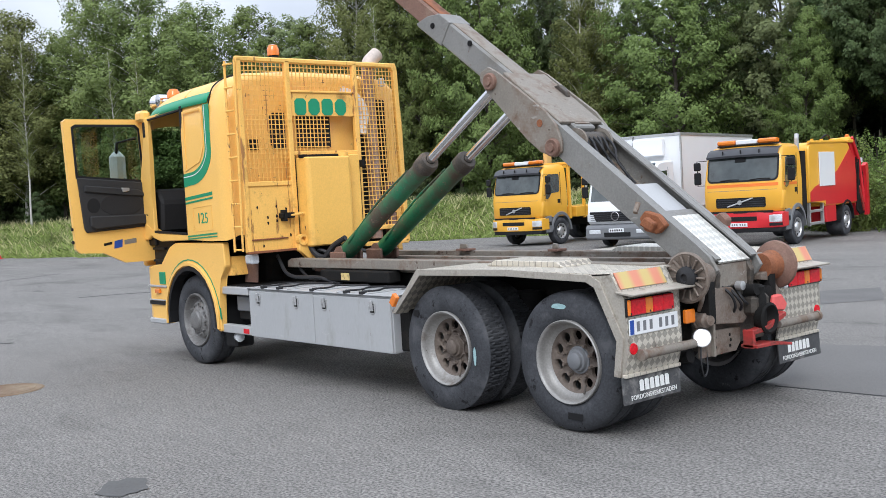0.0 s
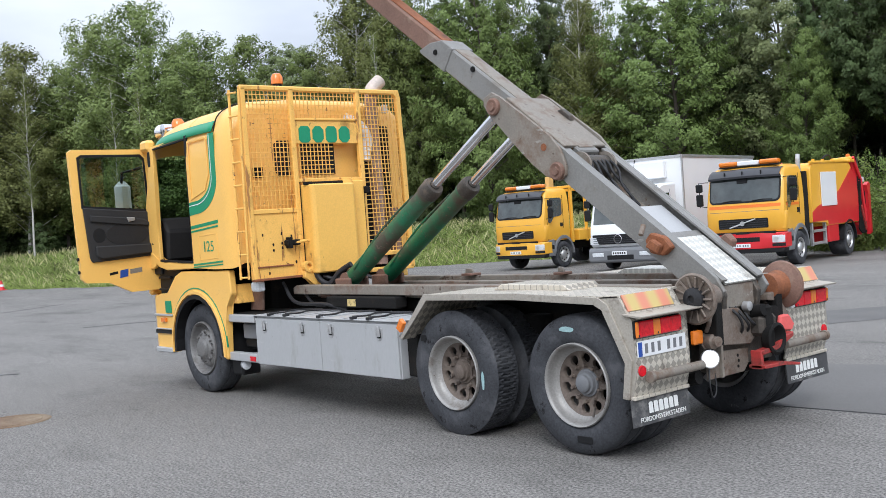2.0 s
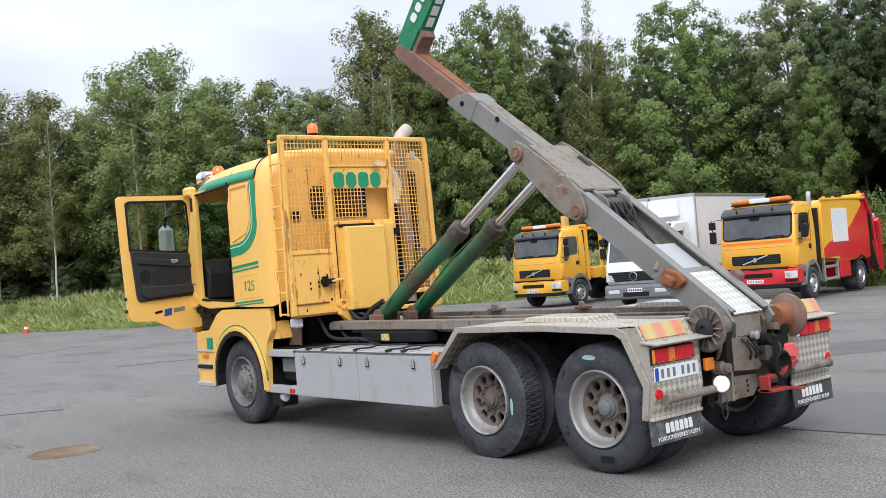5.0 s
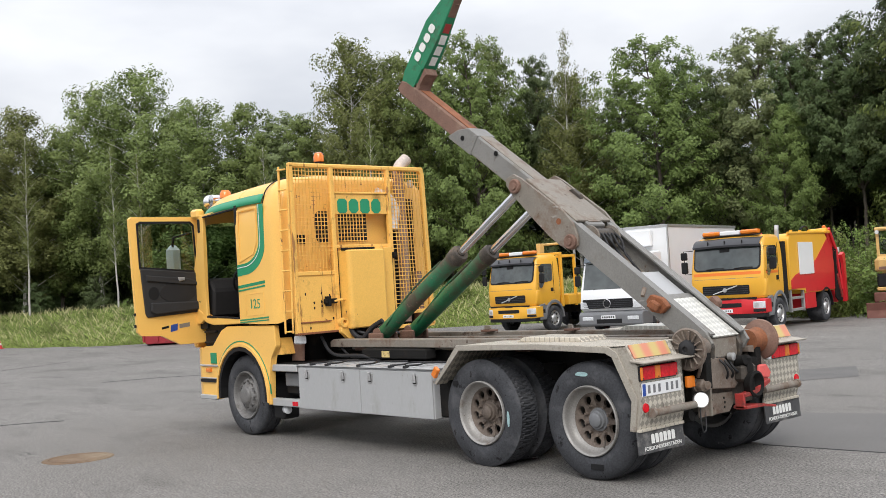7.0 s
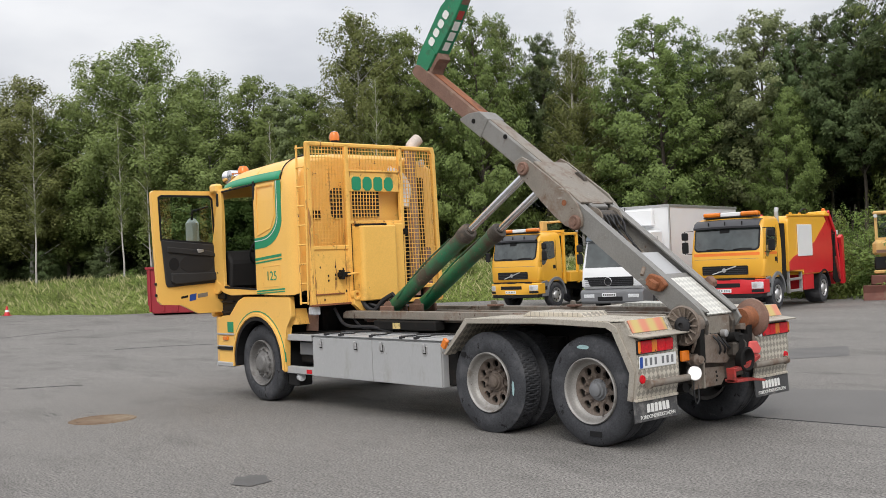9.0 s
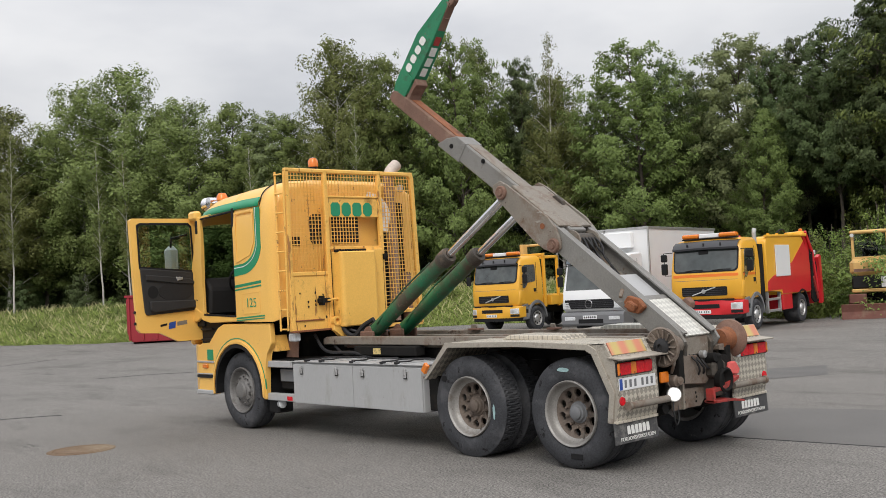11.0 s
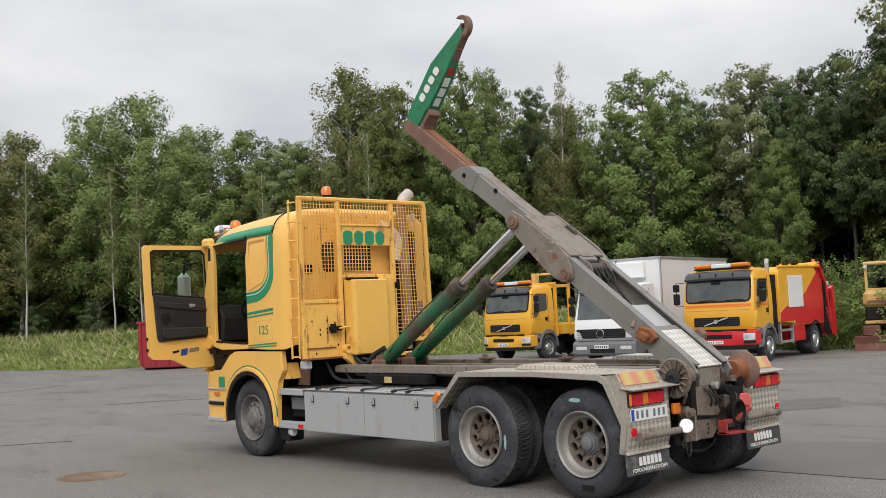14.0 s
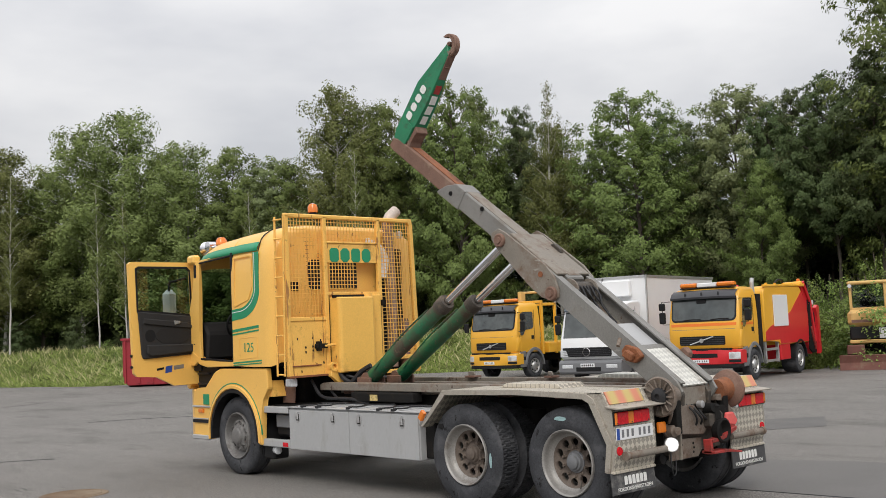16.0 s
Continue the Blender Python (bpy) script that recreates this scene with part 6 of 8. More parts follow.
mesh_panel("mesh_panel", 0.16, 0.69, 1.99, 3.26)
mesh_panel("mesh_panel", 0.74, 1.58, 2.96, 3.26)
mesh_panel("mesh_panel", 0.74, 1.22, 2.31, 2.70)
mesh_panel("mesh_panel", 1.63, 2.15, 1.44, 3.26, slant=0.06)
# solid lower plate, sign plate and tank
lp = part("lower_plate", prism(B(), [(0.10, 1.27), (0.70, 1.25), (0.72, 1.97), (0.13, 1.97)], 'x', GX - 0.02, GX + 0.012, 0.004), YELLOW_WORN, cage, "rust-streaked yellow steel plate")
bm = B()
box(bm, GX - 0.02, GX + 0.03, 0.16, 0.60, 1.385, 1.40, 0.003)
box(bm, GX - 0.02, GX + 0.05, 0.10, 0.71, 1.25, 1.275, 0.004)
part("plate_lip", bm, ORANGE_RUST, lp, "rusted lip")
for y, z in ((0.25, 1.73), (0.37, 1.62), (0.37, 1.56), (0.48, 1.73), (0.48, 1.63), (0.48, 1.58), (0.60, 1.70), (0.30, 1.32), (0.64, 1.42)):
    part("rust_spot", blob(B(), 0, 0, 0.011, 0.018, 0.0, 9, 0.3, int(y * 1000 + z * 10)), DARK, lp).matrix_basis = Matrix.Translation((GX + 0.0145 - gz(0, 0), y, z)) @ pose(0, 0, 0, 90, 0, 90)
part("sign_plate", box(B(), GX - 0.012, GX + 0.012, 0.74, 1.58, 2.69, 2.94, 0.003), YELLOW_WORN, cage, "yellow plate with green block mark")
for k in range(4):
    y = 0.79 + k * 0.175
    c = 0.03 + 0.012 * (k % 2)
    bm = prism(B(), [(y + c, 2.70), (y + 0.145 - c, 2.70), (y + 0.145, 2.70 + c), (y + 0.145, 2.88 - c), (y + 0.145 - c, 2.88), (y + c, 2.88), (y, 2.88 - c), (y, 2.70 + c)], 'x', GX + 0.012, GX + 0.018)
    part("sign_mark", bm, GREEN, cage)
YELLOW_TANK = mat("tank_yellow_paint", (0.89, 0.515, 0.11), 0.42, var=0.1, scale=1.5, dirt=(0.5, 0.27, 0.06), dirt_amt=0.35, dirt_scale=2, spots=(((0.16, 0.08, 0.03), 0.16, 6, (1, 1, 0.4)),), coat=0.1)
tank = part("oil_tank", prism(B(), [(GX - 0.03, 0.76), (GX + 0.17, 0.78), (GX + 0.20, 0.81), (GX + 0.20, 1.33), (GX + 0.17, 1.36), (GX - 0.03, 1.40)], 'z', 1.28, 2.24, 0.015), YELLOW_TANK, truck, "smooth yellow hydraulic oil tank")
part("tank_side", prism(B(), [(GX - 0.03, 1.40), (GX + 0.08, 1.40), (GX + 0.08, 1.56), (GX - 0.03, 1.57)], 'z', 1.26, 2.27, 0.012), YELLOW_TANK, tank)
bm = B()
tube(bm, [(GX + 0.1, 0.75, 2.25), (GX + 0.1, 1.25, 2.255)], 0.018, 8)
box(bm, GX + 0.06, GX + 0.14, 0.78, 0.84, 2.20, 2.27, 0.01)
part("hinge_bar", bm, DARK, tank, "dark hinge bar")
part("tank_bracket", box(B(), GX + 0.06, GX + 0.13, 1.56, 1.61, 2.12, 2.2, 0.01), DARK, tank)
bm = B()
box(bm, GX + 0.079, GX + 0.084, 1.392, 1.40, 1.27, 2.25)
part("tank_seam", bm, DARK, tank, "dark open joint")
bm = B()
box(bm, GX - 0.03, GX + 0.02, 0.745, 0.757, 1.28, 2.27)
part("tank_seam", bm, DARK, tank, "dark open joint")
part("tank_seam", box(B(), GX - 0.03, GX + 0.05, 1.572, 1.582, 1.28, 2.20), DARK, tank, "dark open joint")
part("filler_cap", lathe(B(), (GX + 0.07, 1.32, 2.24), (0, 0, 1), [(0, 0), (0, 0.075), (0.045, 0.075), (0.05, 0)], 18), YELLOW, tank, "", True)
bm = B()
tube(bm, curve_pts([(GX + 0.05, 0.56, 1.62), (GX + 0.09, 0.62, 1.63), (GX + 0.09, 0.80, 1.63), (GX + 0.1, 0.81, 1.5), (GX + 0.1, 0.80, 1.34)]), 0.016, 8)
part("pipe_bend", bm, YELLOW_WORN, cage, "", True)
bm = B()
box(bm, GX + 0.012, GX + 0.10, 0.50, 0.66, 1.60, 1.66, 0.01)
box(bm, GX + 0.02, GX + 0.12, 0.52, 0.55, 1.57, 1.69, 0.005)
part("shut_off_valve", bm, DARK, cage, "dark valve on the plate")
bm = B()
tube(bm, curve_pts([(GX + 0.1, 0.80, 1.5), (GX + 0.13, 0.82, 1.25), (GX + 0.25, 0.88, 1.16), (-4.2, 0.95, 1.28), (-4.05, 1.0, 1.36)]), 0.03, 8)
tube(bm, curve_pts([(GX + 0.12, 0.9, 1.24), (-4.3, 1.02, 1.2), (-4.15, 1.12, 1.32), (-4.0, 1.2, 1.3)]), 0.022, 8)
tube(bm, curve_pts([(GX + 0.12, 1.4, 1.22), (-4.3, 1.5, 1.18), (-4.15, 1.62, 1.28)]), 0.022, 8)
part("tank_hose", bm, HOSE, truck, "thick black hydraulic hoses", True)
bm = B()
prism(bm, [(0.70, 1.40), (0.82, 1.30), (0.90, 1.12), (0.82, 1.12), (0.74, 1.22), (0.68, 1.24)], 'x', GX + 0.03, GX + 0.10, 0.01)
lathe(bm, (GX + 0.05, 0.73, 1.36), (1, 0, 0), [(0, 0), (0, 0.06), (0.07, 0.06), (0.07, 0.035), (0.02, 0.03), (0.02, 0)], 16)
part("cage_foot", bm, YELLOW_WORN, cage)
bm = box(B(), -4.72, -4.58, 0.16, 0.26, 1.14, 1.24, 0.015)
part("white_lamp", bm, CLEAR_LAMP, truck, "white plastic lamp under the frame")
# small grille in the rear wall and vents behind the mesh
bm = B()
box(bm, -4.705, -4.69, 0.28, 0.40, 2.34, 2.46, 0.004)
part("wall_vent", bm, DARK, cab)
bm = B()
prism(bm, [(0.60, 2.35), (0.75, 2.35), (0.75, 2.74), (0.60, 2.74), (0.56, 2.70), (0.56, 2.40)], 'x', -4.712, -4.70, 0.004)
part("rear_window", bm, BLACK, cab, "dark window in the cab's rear wall")
bm = B()
prism(bm, [(0.90, 2.36), (1.34, 2.36), (1.34, 2.72), (0.90, 2.72)], 'x', -4.712, -4.70, 0.004)
part("rear_window", bm, BLACK, cab, "dark window in the cab's rear wall")
# exhaust and intake behind the right-hand mesh
bm = B()
tube(bm, curve_pts([(-4.63, 1.84, 1.3), (-4.63, 1.86, 2.2), (-4.64, 1.86, 3.1), (-4.66, 1.90, 3.3), (-4.66, 2.02, 3.42)]), 0.075, 14)
part("exhaust_pipe", bm, mat("heat_stained_pipe", (0.30, 0.20, 0.16), 0.6, metal=0.3, var=0.25, scale=3, dirt=(0.45, 0.38, 0.34), dirt_amt=0.4), truck, "heat-stained exhaust pipe behind the mesh", True)
part("exhaust_tip", tube(B(), curve_pts([(-4.655, 1.885, 3.26), (-4.66, 1.91, 3.33), (-4.66, 2.03, 3.43)]), 0.079, 14), mat("pale_burnt_pipe", (0.55, 0.47, 0.41), 0.55, metal=0.2, var=0.2, scale=5), truck, "pale burnt exhaust tip", True)
bm = B()
tube(bm, curve_pts([(-4.68, 1.50, 2.98), (-4.66, 1.68, 2.90), (-4.64, 1.76, 2.74), (-4.63, 1.70, 2.5)]), 0.07, 12)
part("air_intake", bm, WHITE, truck, "pale air intake hose", True)
bm = B()
box(bm, -4.712, -4.655, 1.66, 2.10, 1.2, 2.9, 0.02)
part("filter_housing", bm, DARK, truck, "dark air filter housing behind the mesh")
bm = B()
lathe(bm, (-4.62, 2.06, 1.3), (0, 0, 1), [(0, 0), (0, 0.07), (0.6, 0.07), (0.65, 0.05), (0.65, 0)], 16)
part("silencer", bm, RUSTY, truck, "grimy upright silencer", True)
bm = B()
box(bm, -4.62, -4.58, 1.98, 2.06, 3.04, 3.14, 0.01)
part("work_lamp", bm, CLEAR_LAMP, truck)

# ladder at the cab corner
ladder = part("ladder_rail", B(), YELLOW_WORN, truck, "narrow yellow steel ladder at the cab corner")
bm = B()
tube(bm, [(-4.66, 0.02, 1.28), (-4.66, 0.04, 3.26)], 0.014, 8)
tube(bm, [(-4.53, 0.04, 1.28), (-4.53, 0.08, 3.26)], 0.012, 8)
bm.to_mesh(ladder.data)
bm.free()
for k in range(9):
    z = 1.30 + k * 0.24
    part("rung", tube(B(), [(-4.66, 0.02, z), (-4.53, 0.05, z)], 0.010, 6), YELLOW_WORN, ladder)

# ---- yard marks ----
bm = B()
lathe(bm, (-6.08, -1.97, 0.002), (0, 0, 1), [(0, 0.40), (0.008, 0.38), (0.008, 0.33), (0.003, 0.325), (0.003, 0.315), (0.008, 0.31), (0.008, 0)], 32)
tagged(part("manhole_cover", bm, MANHOLE), "round rusty iron manhole cover set in the asphalt", "manhole cover")
tagged(part("asphalt_stain", blob(B(), -1.38, -2.70, 0.22, 0.16, 0.006, 20, 0.25, 4), WET), "dark damp patch on the asphalt", "stain", kind="structure")


def flat(name, pts, lift, material, label, category):
    bm = B()
    bm.faces.new([bm.verts.new((x, y, gz(x, y) + lift)) for x, y in pts])
    return tagged(part(name, bm, material), label, category, kind="structure")


flat("asphalt_patch", ((-4.2, 7.6), (-3.2, 6.2), (-1.8, 8.2), (-2.6, 9.7)), 0.004, PATCH, "dark rectangular repair patch in the asphalt", "asphalt patch")
flat("asphalt_patch", ((-0.9, 2.2), (0.2, 2.27), (1.54, 2.38), (4.5, 2.62), (7.5, 2.95), (7.5, 5.8), (3.2, 5.1), (0.4, 4.7), (-0.9, 4.3)), 0.004, NEW_ASPHALT, "darker strip of newer asphalt with a straight edge", "asphalt patch")
for pts in (((0.2, 2.27), (1.54, 2.38), (4.5, 2.62), (7.5, 2.95)), ((-29, 4.2), (-30.2, 6.2), (-31.4, 7.9)), ((-18, 3.4), (-17.4, 4.6), (-16.2, 5.8)), ((-10.9, -1.4), (-10.6, -0.9), (-10.3, -0.5))):
    bm = B()
    tube(bm, curve_pts([(x, y, gz(x, y) - 0.004) for x, y in pts]), 0.014, 5)
    tagged(part("asphalt_seam", bm, SEAM), "thin dark tar seam across the asphalt", "seam", kind="structure")
cone = thing("marker_cone", "small red and white cone at the edge of the grass", "cone", pose(-52.4, 12.3, -0.2))
part("cone_body", lathe(B(), (0, 0, 0.03), (0, 0, 1), [(0, 0.16), (0.5, 0.035), (0.5, 0)], 16), RED_PAINT, cone, "", True)
part("cone_band", lathe(B(), (0, 0, 0.2), (0, 0, 1), [(0, 0.122), (0.12, 0.09)], 16), WHITE, cone, "", True)
part("cone_base", box(B(), -0.2, 0.2, -0.2, 0.2, 0.0, 0.035, 0.01), RED_PAINT, cone)


# ---- parked trucks behind ----
def truck_wheel(parent, x, y, r, w, twin=False):
    """Wheel at the outer face x, axle at y; x > 0 faces right."""
    s = 1 if x > 0 else -1
    rim = part("wheel", lathe(B(), (x, y, r), (s, 0, 0), [(-0.12, r * 0.55), (-0.03, r * 0.57), (-0.005, r * 0.585), (-0.01, r * 0.54), (-0.06, r * 0.5), (-0.08, r * 0.34), (-0.02, r * 0.3), (0.01, r * 0.22), (0.015, 0)], 24), ALU, parent, "silver steel wheel", True)
    prof = [(-0.04, r * 0.57), (0, r * 0.68), (0, r * 0.86), (-0.02, r * 0.965), (-0.06, r), (-w + 0.06, r), (-w + 0.02, r * 0.96), (-w, r * 0.8), (-w + 0.03, r * 0.55)]
    part("tyre", lathe(B(), (x, y, r), (s, 0, 0), prof, 30, close=True), RUBBER, rim, "", True)
    for i in range(8):
        a = 2 * math.pi * i / 8
        part("wheel_hole", lathe(B(), (x - s * 0.045, y + r * 0.42 * math.cos(a), r + r * 0.42 * math.sin(a)), (s, 0, 0), [(0, 0), (0, 0.03), (0.012, 0.03), (0.012, 0)], 8), DARK, rim)
    return rim


def mirror(parent, x, y, z, big=True):
    s = 1 if x > 0 else -1
    o = part("mirror", box(B(), x - 0.1, x + 0.1, y - 0.06, y + 0.06, z, z + 0.36, 0.03), BLACK, parent, "black mirror housing")
    part("mirror_top", box(B(), x - 0.1, x + 0.1, y - 0.06, y + 0.06, z + 0.42, z + 0.66, 0.03), BLACK, o)
    part("mirror_bracket", tube(B(), [(x - s * 0.28, y + 0.05, z - 0.03), (x, y, z - 0.03), (x, y, z + 0.7), (x - s * 0.28, y + 0.05, z + 0.7)], 0.014, 6), BLACK, o)


CAB_ROWS = ((1.02, 0.06, 1.15), (1.10, 0.01, 1.17), (1.62, 0.0, 1.18), (1.86, 0.04, 1.18), (2.20, 0.115, 1.17), (2.58, 0.20, 1.145), (2.74, 0.26, 1.12), (2.84, 0.34, 1.08), (2.91, 0.46, 1.00), (2.945, 0.66, 0.86))


def cab_row(z):
    """Front line and half width of the parked cabs at a height."""
    for (a, f0, h0), (b, f1, h1) in zip(CAB_ROWS, CAB_ROWS[1:]):
        if z <= b:
            k = max(0.0, (z - a) / (b - a))
            return f0 + (f1 - f0) * k, h0 + (h1 - h0) * k
    return CAB_ROWS[-1][1:]


def cab_front(x, z, out=0.0):
    """A point on the bowed front of the cab."""
    f, h = cab_row(z)
    return (x, f + 0.10 * (abs(x) / h) ** 2.2 - out, z)


def front_patch(bm, x0, x1, z0, z1, r, out, back=0.02):
    """A rounded sheet that follows the bowed front, with its edge turned in."""
    rim = []
    for cx, cz, a0 in ((x1 - r, z1 - r, 0), (x0 + r, z1 - r, 90), (x0 + r, z0 + r, 180), (x1 - r, z0 + r, 270)):
        for k in range(6):
            a = radians(a0 + 18 * k)
            rim.append((cx + r * math.cos(a), cz + r * math.sin(a)))
    mx, mz = (x0 + x1) / 2, (z0 + z1) / 2
    full = []
    for i, p in enumerate(rim):
        q = rim[(i + 1) % len(rim)]
        n = max(1, int(math.hypot(q[0] - p[0], q[1] - p[1]) / 0.12))
        full += [(p[0] + (q[0] - p[0]) * k / n, p[1] + (q[1] - p[1]) * k / n) for k in range(n)]
    rings = [[bm.verts.new(cab_front(*p, out - back)) for p in full]]
    for f in (1.0, 0.8, 0.55, 0.28):
        rings.append([bm.verts.new(cab_front(mx + (p[0] - mx) * f, mz + (p[1] - mz) * f, out)) for p in full])
    for a, b in zip(rings, rings[1:]):
        for j in range(len(full)):
            k = (j + 1) % len(full)
            bm.faces.new((a[j], a[k], b[k], b[j]))
    bm.faces.new(rings[-1])
    return bm


def front_cab(th, paint, bumper_paint, stripe=None, deep=1.66):
    """High cab of a two-axle truck; the front is at y = 0, looking towards -y."""
    h = 1.18
    secs = []
    for z, f, w in CAB_ROWS:
        ring = []
        for k in range(13):
            x = -w + 0.07 + (2 * w - 0.14) * k / 12
            ring.append((x, f + 0.10 * (abs(x) / w) ** 2.2, z))
        ring += [(w - 0.015, f + 0.13, z), (w, f + 0.20, z), (w, deep - 0.05, z), (w - 0.05, deep, z), (-w + 0.05, deep, z), (-w, deep - 0.05, z), (-w, f + 0.20, z), (-w + 0.015, f + 0.13, z)]
        secs.append(ring)
    shell = part("cab", loft(B(), secs, True, True, True), paint, th, "", True)
    scr = part("windscreen", front_patch(B(), -1.03, 1.03, 1.93, 2.68, 0.12, 0.022), SCREEN_DARK, th, "dark reflecting windscreen", True)
    part("screen_seal", front_patch(B(), -1.075, 1.075, 1.885, 2.70, 0.15, 0.012), BLACK, scr, "", True)
    for x in (-0.62, 0.28):
        part("wiper", tube(B(), [Vector(cab_front(x, 1.94, 0.04)), Vector(cab_front(x + 0.3, 1.965, 0.04)), Vector(cab_front(x + 0.58, 1.955, 0.04))], 0.014, 5), BLACK, scr)
    part("cab_mirror", box(B(), -0.20, 0.12, cab_row(2.5)[0] - 0.05, cab_row(2.5)[0] - 0.02, 2.45, 2.58, 0.02), BLACK, scr, "dark mirror behind the screen")
    bm = B()
    loft(bm, [[(x, cab_front(x, z, o)[1], z + 0.02 * (1 - (x / 1.1) ** 2)) for x in [-1.08 + 0.18 * k for k in range(13)]] for z, o in ((2.60, 0.03), (2.58, 0.14), (2.64, 0.17), (2.78, 0.13), (2.86, 0.03), (2.84, -0.06))])
    vs = part("sun_visor", bm, VISOR, th, "dark plastic sun visor", True)
    for x in (-0.55, 0.0, 0.55):
        part("visor_rib", box(B(), x - 0.012, x + 0.012, cab_front(x, 2.70, 0.17)[1], cab_front(x, 2.70, 0.12)[1], 2.62, 2.80, 0.004), BLACK, vs)
    gr = part("grille", front_patch(B(), -0.78, 0.72, 1.15, 1.43, 0.04, 0.016), BLACK, th, "black slatted grille")
    for k in range(4):
        z = 1.19 + 0.062 * k
        part("grille_slat", tube(B(), [cab_front(x, z, 0.018) for x in (-0.74, -0.4, 0, 0.4, 0.68)], 0.011, 4), VISOR, gr)
    part("grille_bar", tube(B(), [cab_front(-0.42, 1.17, 0.035), cab_front(0.0, 1.30, 0.035), cab_front(0.36, 1.41, 0.035)], 0.022, 5), ALU, gr)
    part("grille_badge", lathe(B(), (-0.03, -0.03, 1.29), (0, -1, 0), [(0, 0), (0, 0.07), (0.02, 0.065), (0.02, 0)], 16), ALU, gr)
    part("panel_gap", tube(B(), [cab_front(x, 1.64, 0.002) for x in (-1.05, -0.6, 0, 0.6, 1.05)], 0.007, 4), BUMPER_GREY, th)
    plan = [(-1.2, 0.5), (-1.2, 0.16), (-1.17, 0.06), (-1.08, -0.01), (-0.9, -0.07), (-0.5, -0.105), (0, -0.115), (0.5, -0.105), (0.9, -0.07), (1.08, -0.01), (1.17, 0.06), (1.2, 0.16), (1.2, 0.5)]
    bp = part("bumper", prism(B(), plan, 'z', 0.56, 1.0, 0.03), bumper_paint, th, "deep rounded front bumper", True)
    part("bumper_intake", prism(B(), [(-0.55, -0.112), (0, -0.124), (0.5, -0.112), (0.5, -0.08), (-0.55, -0.08)], 'z', 0.76, 0.89, 0.01), BLACK, bp)
    part("bumper_gap", prism(B(), [(-0.95, -0.07), (0, -0.122), (0.95, -0.07), (0.95, 0), (-0.95, 0)], 'z', 0.985, 1.05), BLACK, bp)
    part("lower_lip", prism(B(), [(p[0] * 0.97, p[1] + 0.02) for p in plan], 'z', 0.43, 0.57, 0.02), BLACK, bp, "", True)
    pl = part("number_plate", box(B(), -0.30, 0.22, -0.135, -0.12, 0.60, 0.71, 0.005), WHITE, bp, "white number plate")
    for k in range(6):
        x = -0.25 + 0.07 * k + (0.03 if k > 2 else 0)
        part("plate_mark", box(B(), x, x + 0.035, -0.138, -0.134, 0.63, 0.685), BUMPER_GREY, pl)
    for s in (-1, 1):
        px = [(s * 0.84, -0.088), (s * 0.98, -0.062), (s * 1.10, -0.012), (s * 1.18, 0.06), (s * 1.16, 0.10), (s * 0.84, 0.0)]
        hl = part("headlight", prism(B(), px, 'z', 0.70, 0.93, 0.025), CLEAR_LAMP, bp, "clear glass headlight", True)
        part("headlight_frame", prism(B(), [(p[0], p[1] + 0.006) for p in px], 'z', 0.60, 0.70, 0.012), BLACK, hl, "black lower surround")
        part("lamp_bowl", lathe(B(), (s * 0.96, -0.068, 0.815), (s * 0.35, -1, 0), [(0, 0.07), (0.004, 0.065), (0.003, 0.03), (0.012, 0.025), (0.012, 0)], 14), ALU, hl)
        part("corner_panel", prism(B(), [(s * 1.09, 0.09), (s * 1.19, 0.16), (s * 1.20, 0.42), (s * 1.17, 0.42), (s * 1.06, 0.15)], 'z', 1.08, 1.60, 0.012), paint, th, "", True)
        mirror(th, s * (h + 0.24), 0.22, 1.86)
        sx = s * (h + 0.004)
        part("door_window", prism(B(), [(0.36, 1.70), (0.36, 1.90), (0.45, 2.36), (0.50, 2.52), (0.58, 2.58), (1.12, 2.58), (1.18, 2.52), (1.18, 1.98), (1.10, 1.92), (0.68, 1.88), (0.56, 1.72), (0.46, 1.67)], 'x', sx - 0.03, sx + 0.004), SCREEN_DARK, th, "dark side window")
        for y, z0, z1 in ((0.31, 1.06, 1.7), (1.24, 1.45, 2.66)):
            part("door_seam", box(B(), sx - 0.006, sx + 0.003, y, y + 0.012, z0, z1), BLACK, th)
        part("door_handle", box(B(), sx - 0.01, sx + 0.014, 1.05, 1.20, 1.52, 1.66, 0.006), BLACK, th, "black door handle")
        bm = B()
        aw = [(1.22 + 0.62 * math.cos(radians(a)), 0.5 + 0.70 * math.sin(radians(a))) for a in range(0, 181, 12)]
        ai = [(1.22 + 0.54 * math.cos(radians(a)), 0.5 + 0.60 * math.sin(radians(a))) for a in range(0, 181, 12)]
        prism(bm, aw + ai[::-1], 'x', min(s * (h - 0.35), s * (h + 0.025)), max(s * (h - 0.35), s * (h + 0.025)), 0.015)
        prism(bm, [(0.30, 0.46), (0.30, 1.04), (0.66, 1.08), (0.70, 0.46)], 'x', min(s * (h - 0.3), s * (h + 0.01)), max(s * (h - 0.3), s * (h + 0.01)), 0.02)
        part("wheel_arch", bm, BUMPER_GREY, th, "grey plastic wheel arch and step", True)
        part("step_hole", box(B(), s * (h + 0.006) - 0.01, s * (h + 0.006) + 0.01, 0.38, 0.62, 0.72, 0.86, 0.004), BLACK, th, "dark foot hole in the step")
        truck_wheel(th, s * (h + 0.0), 1.22, 0.49, 0.3)
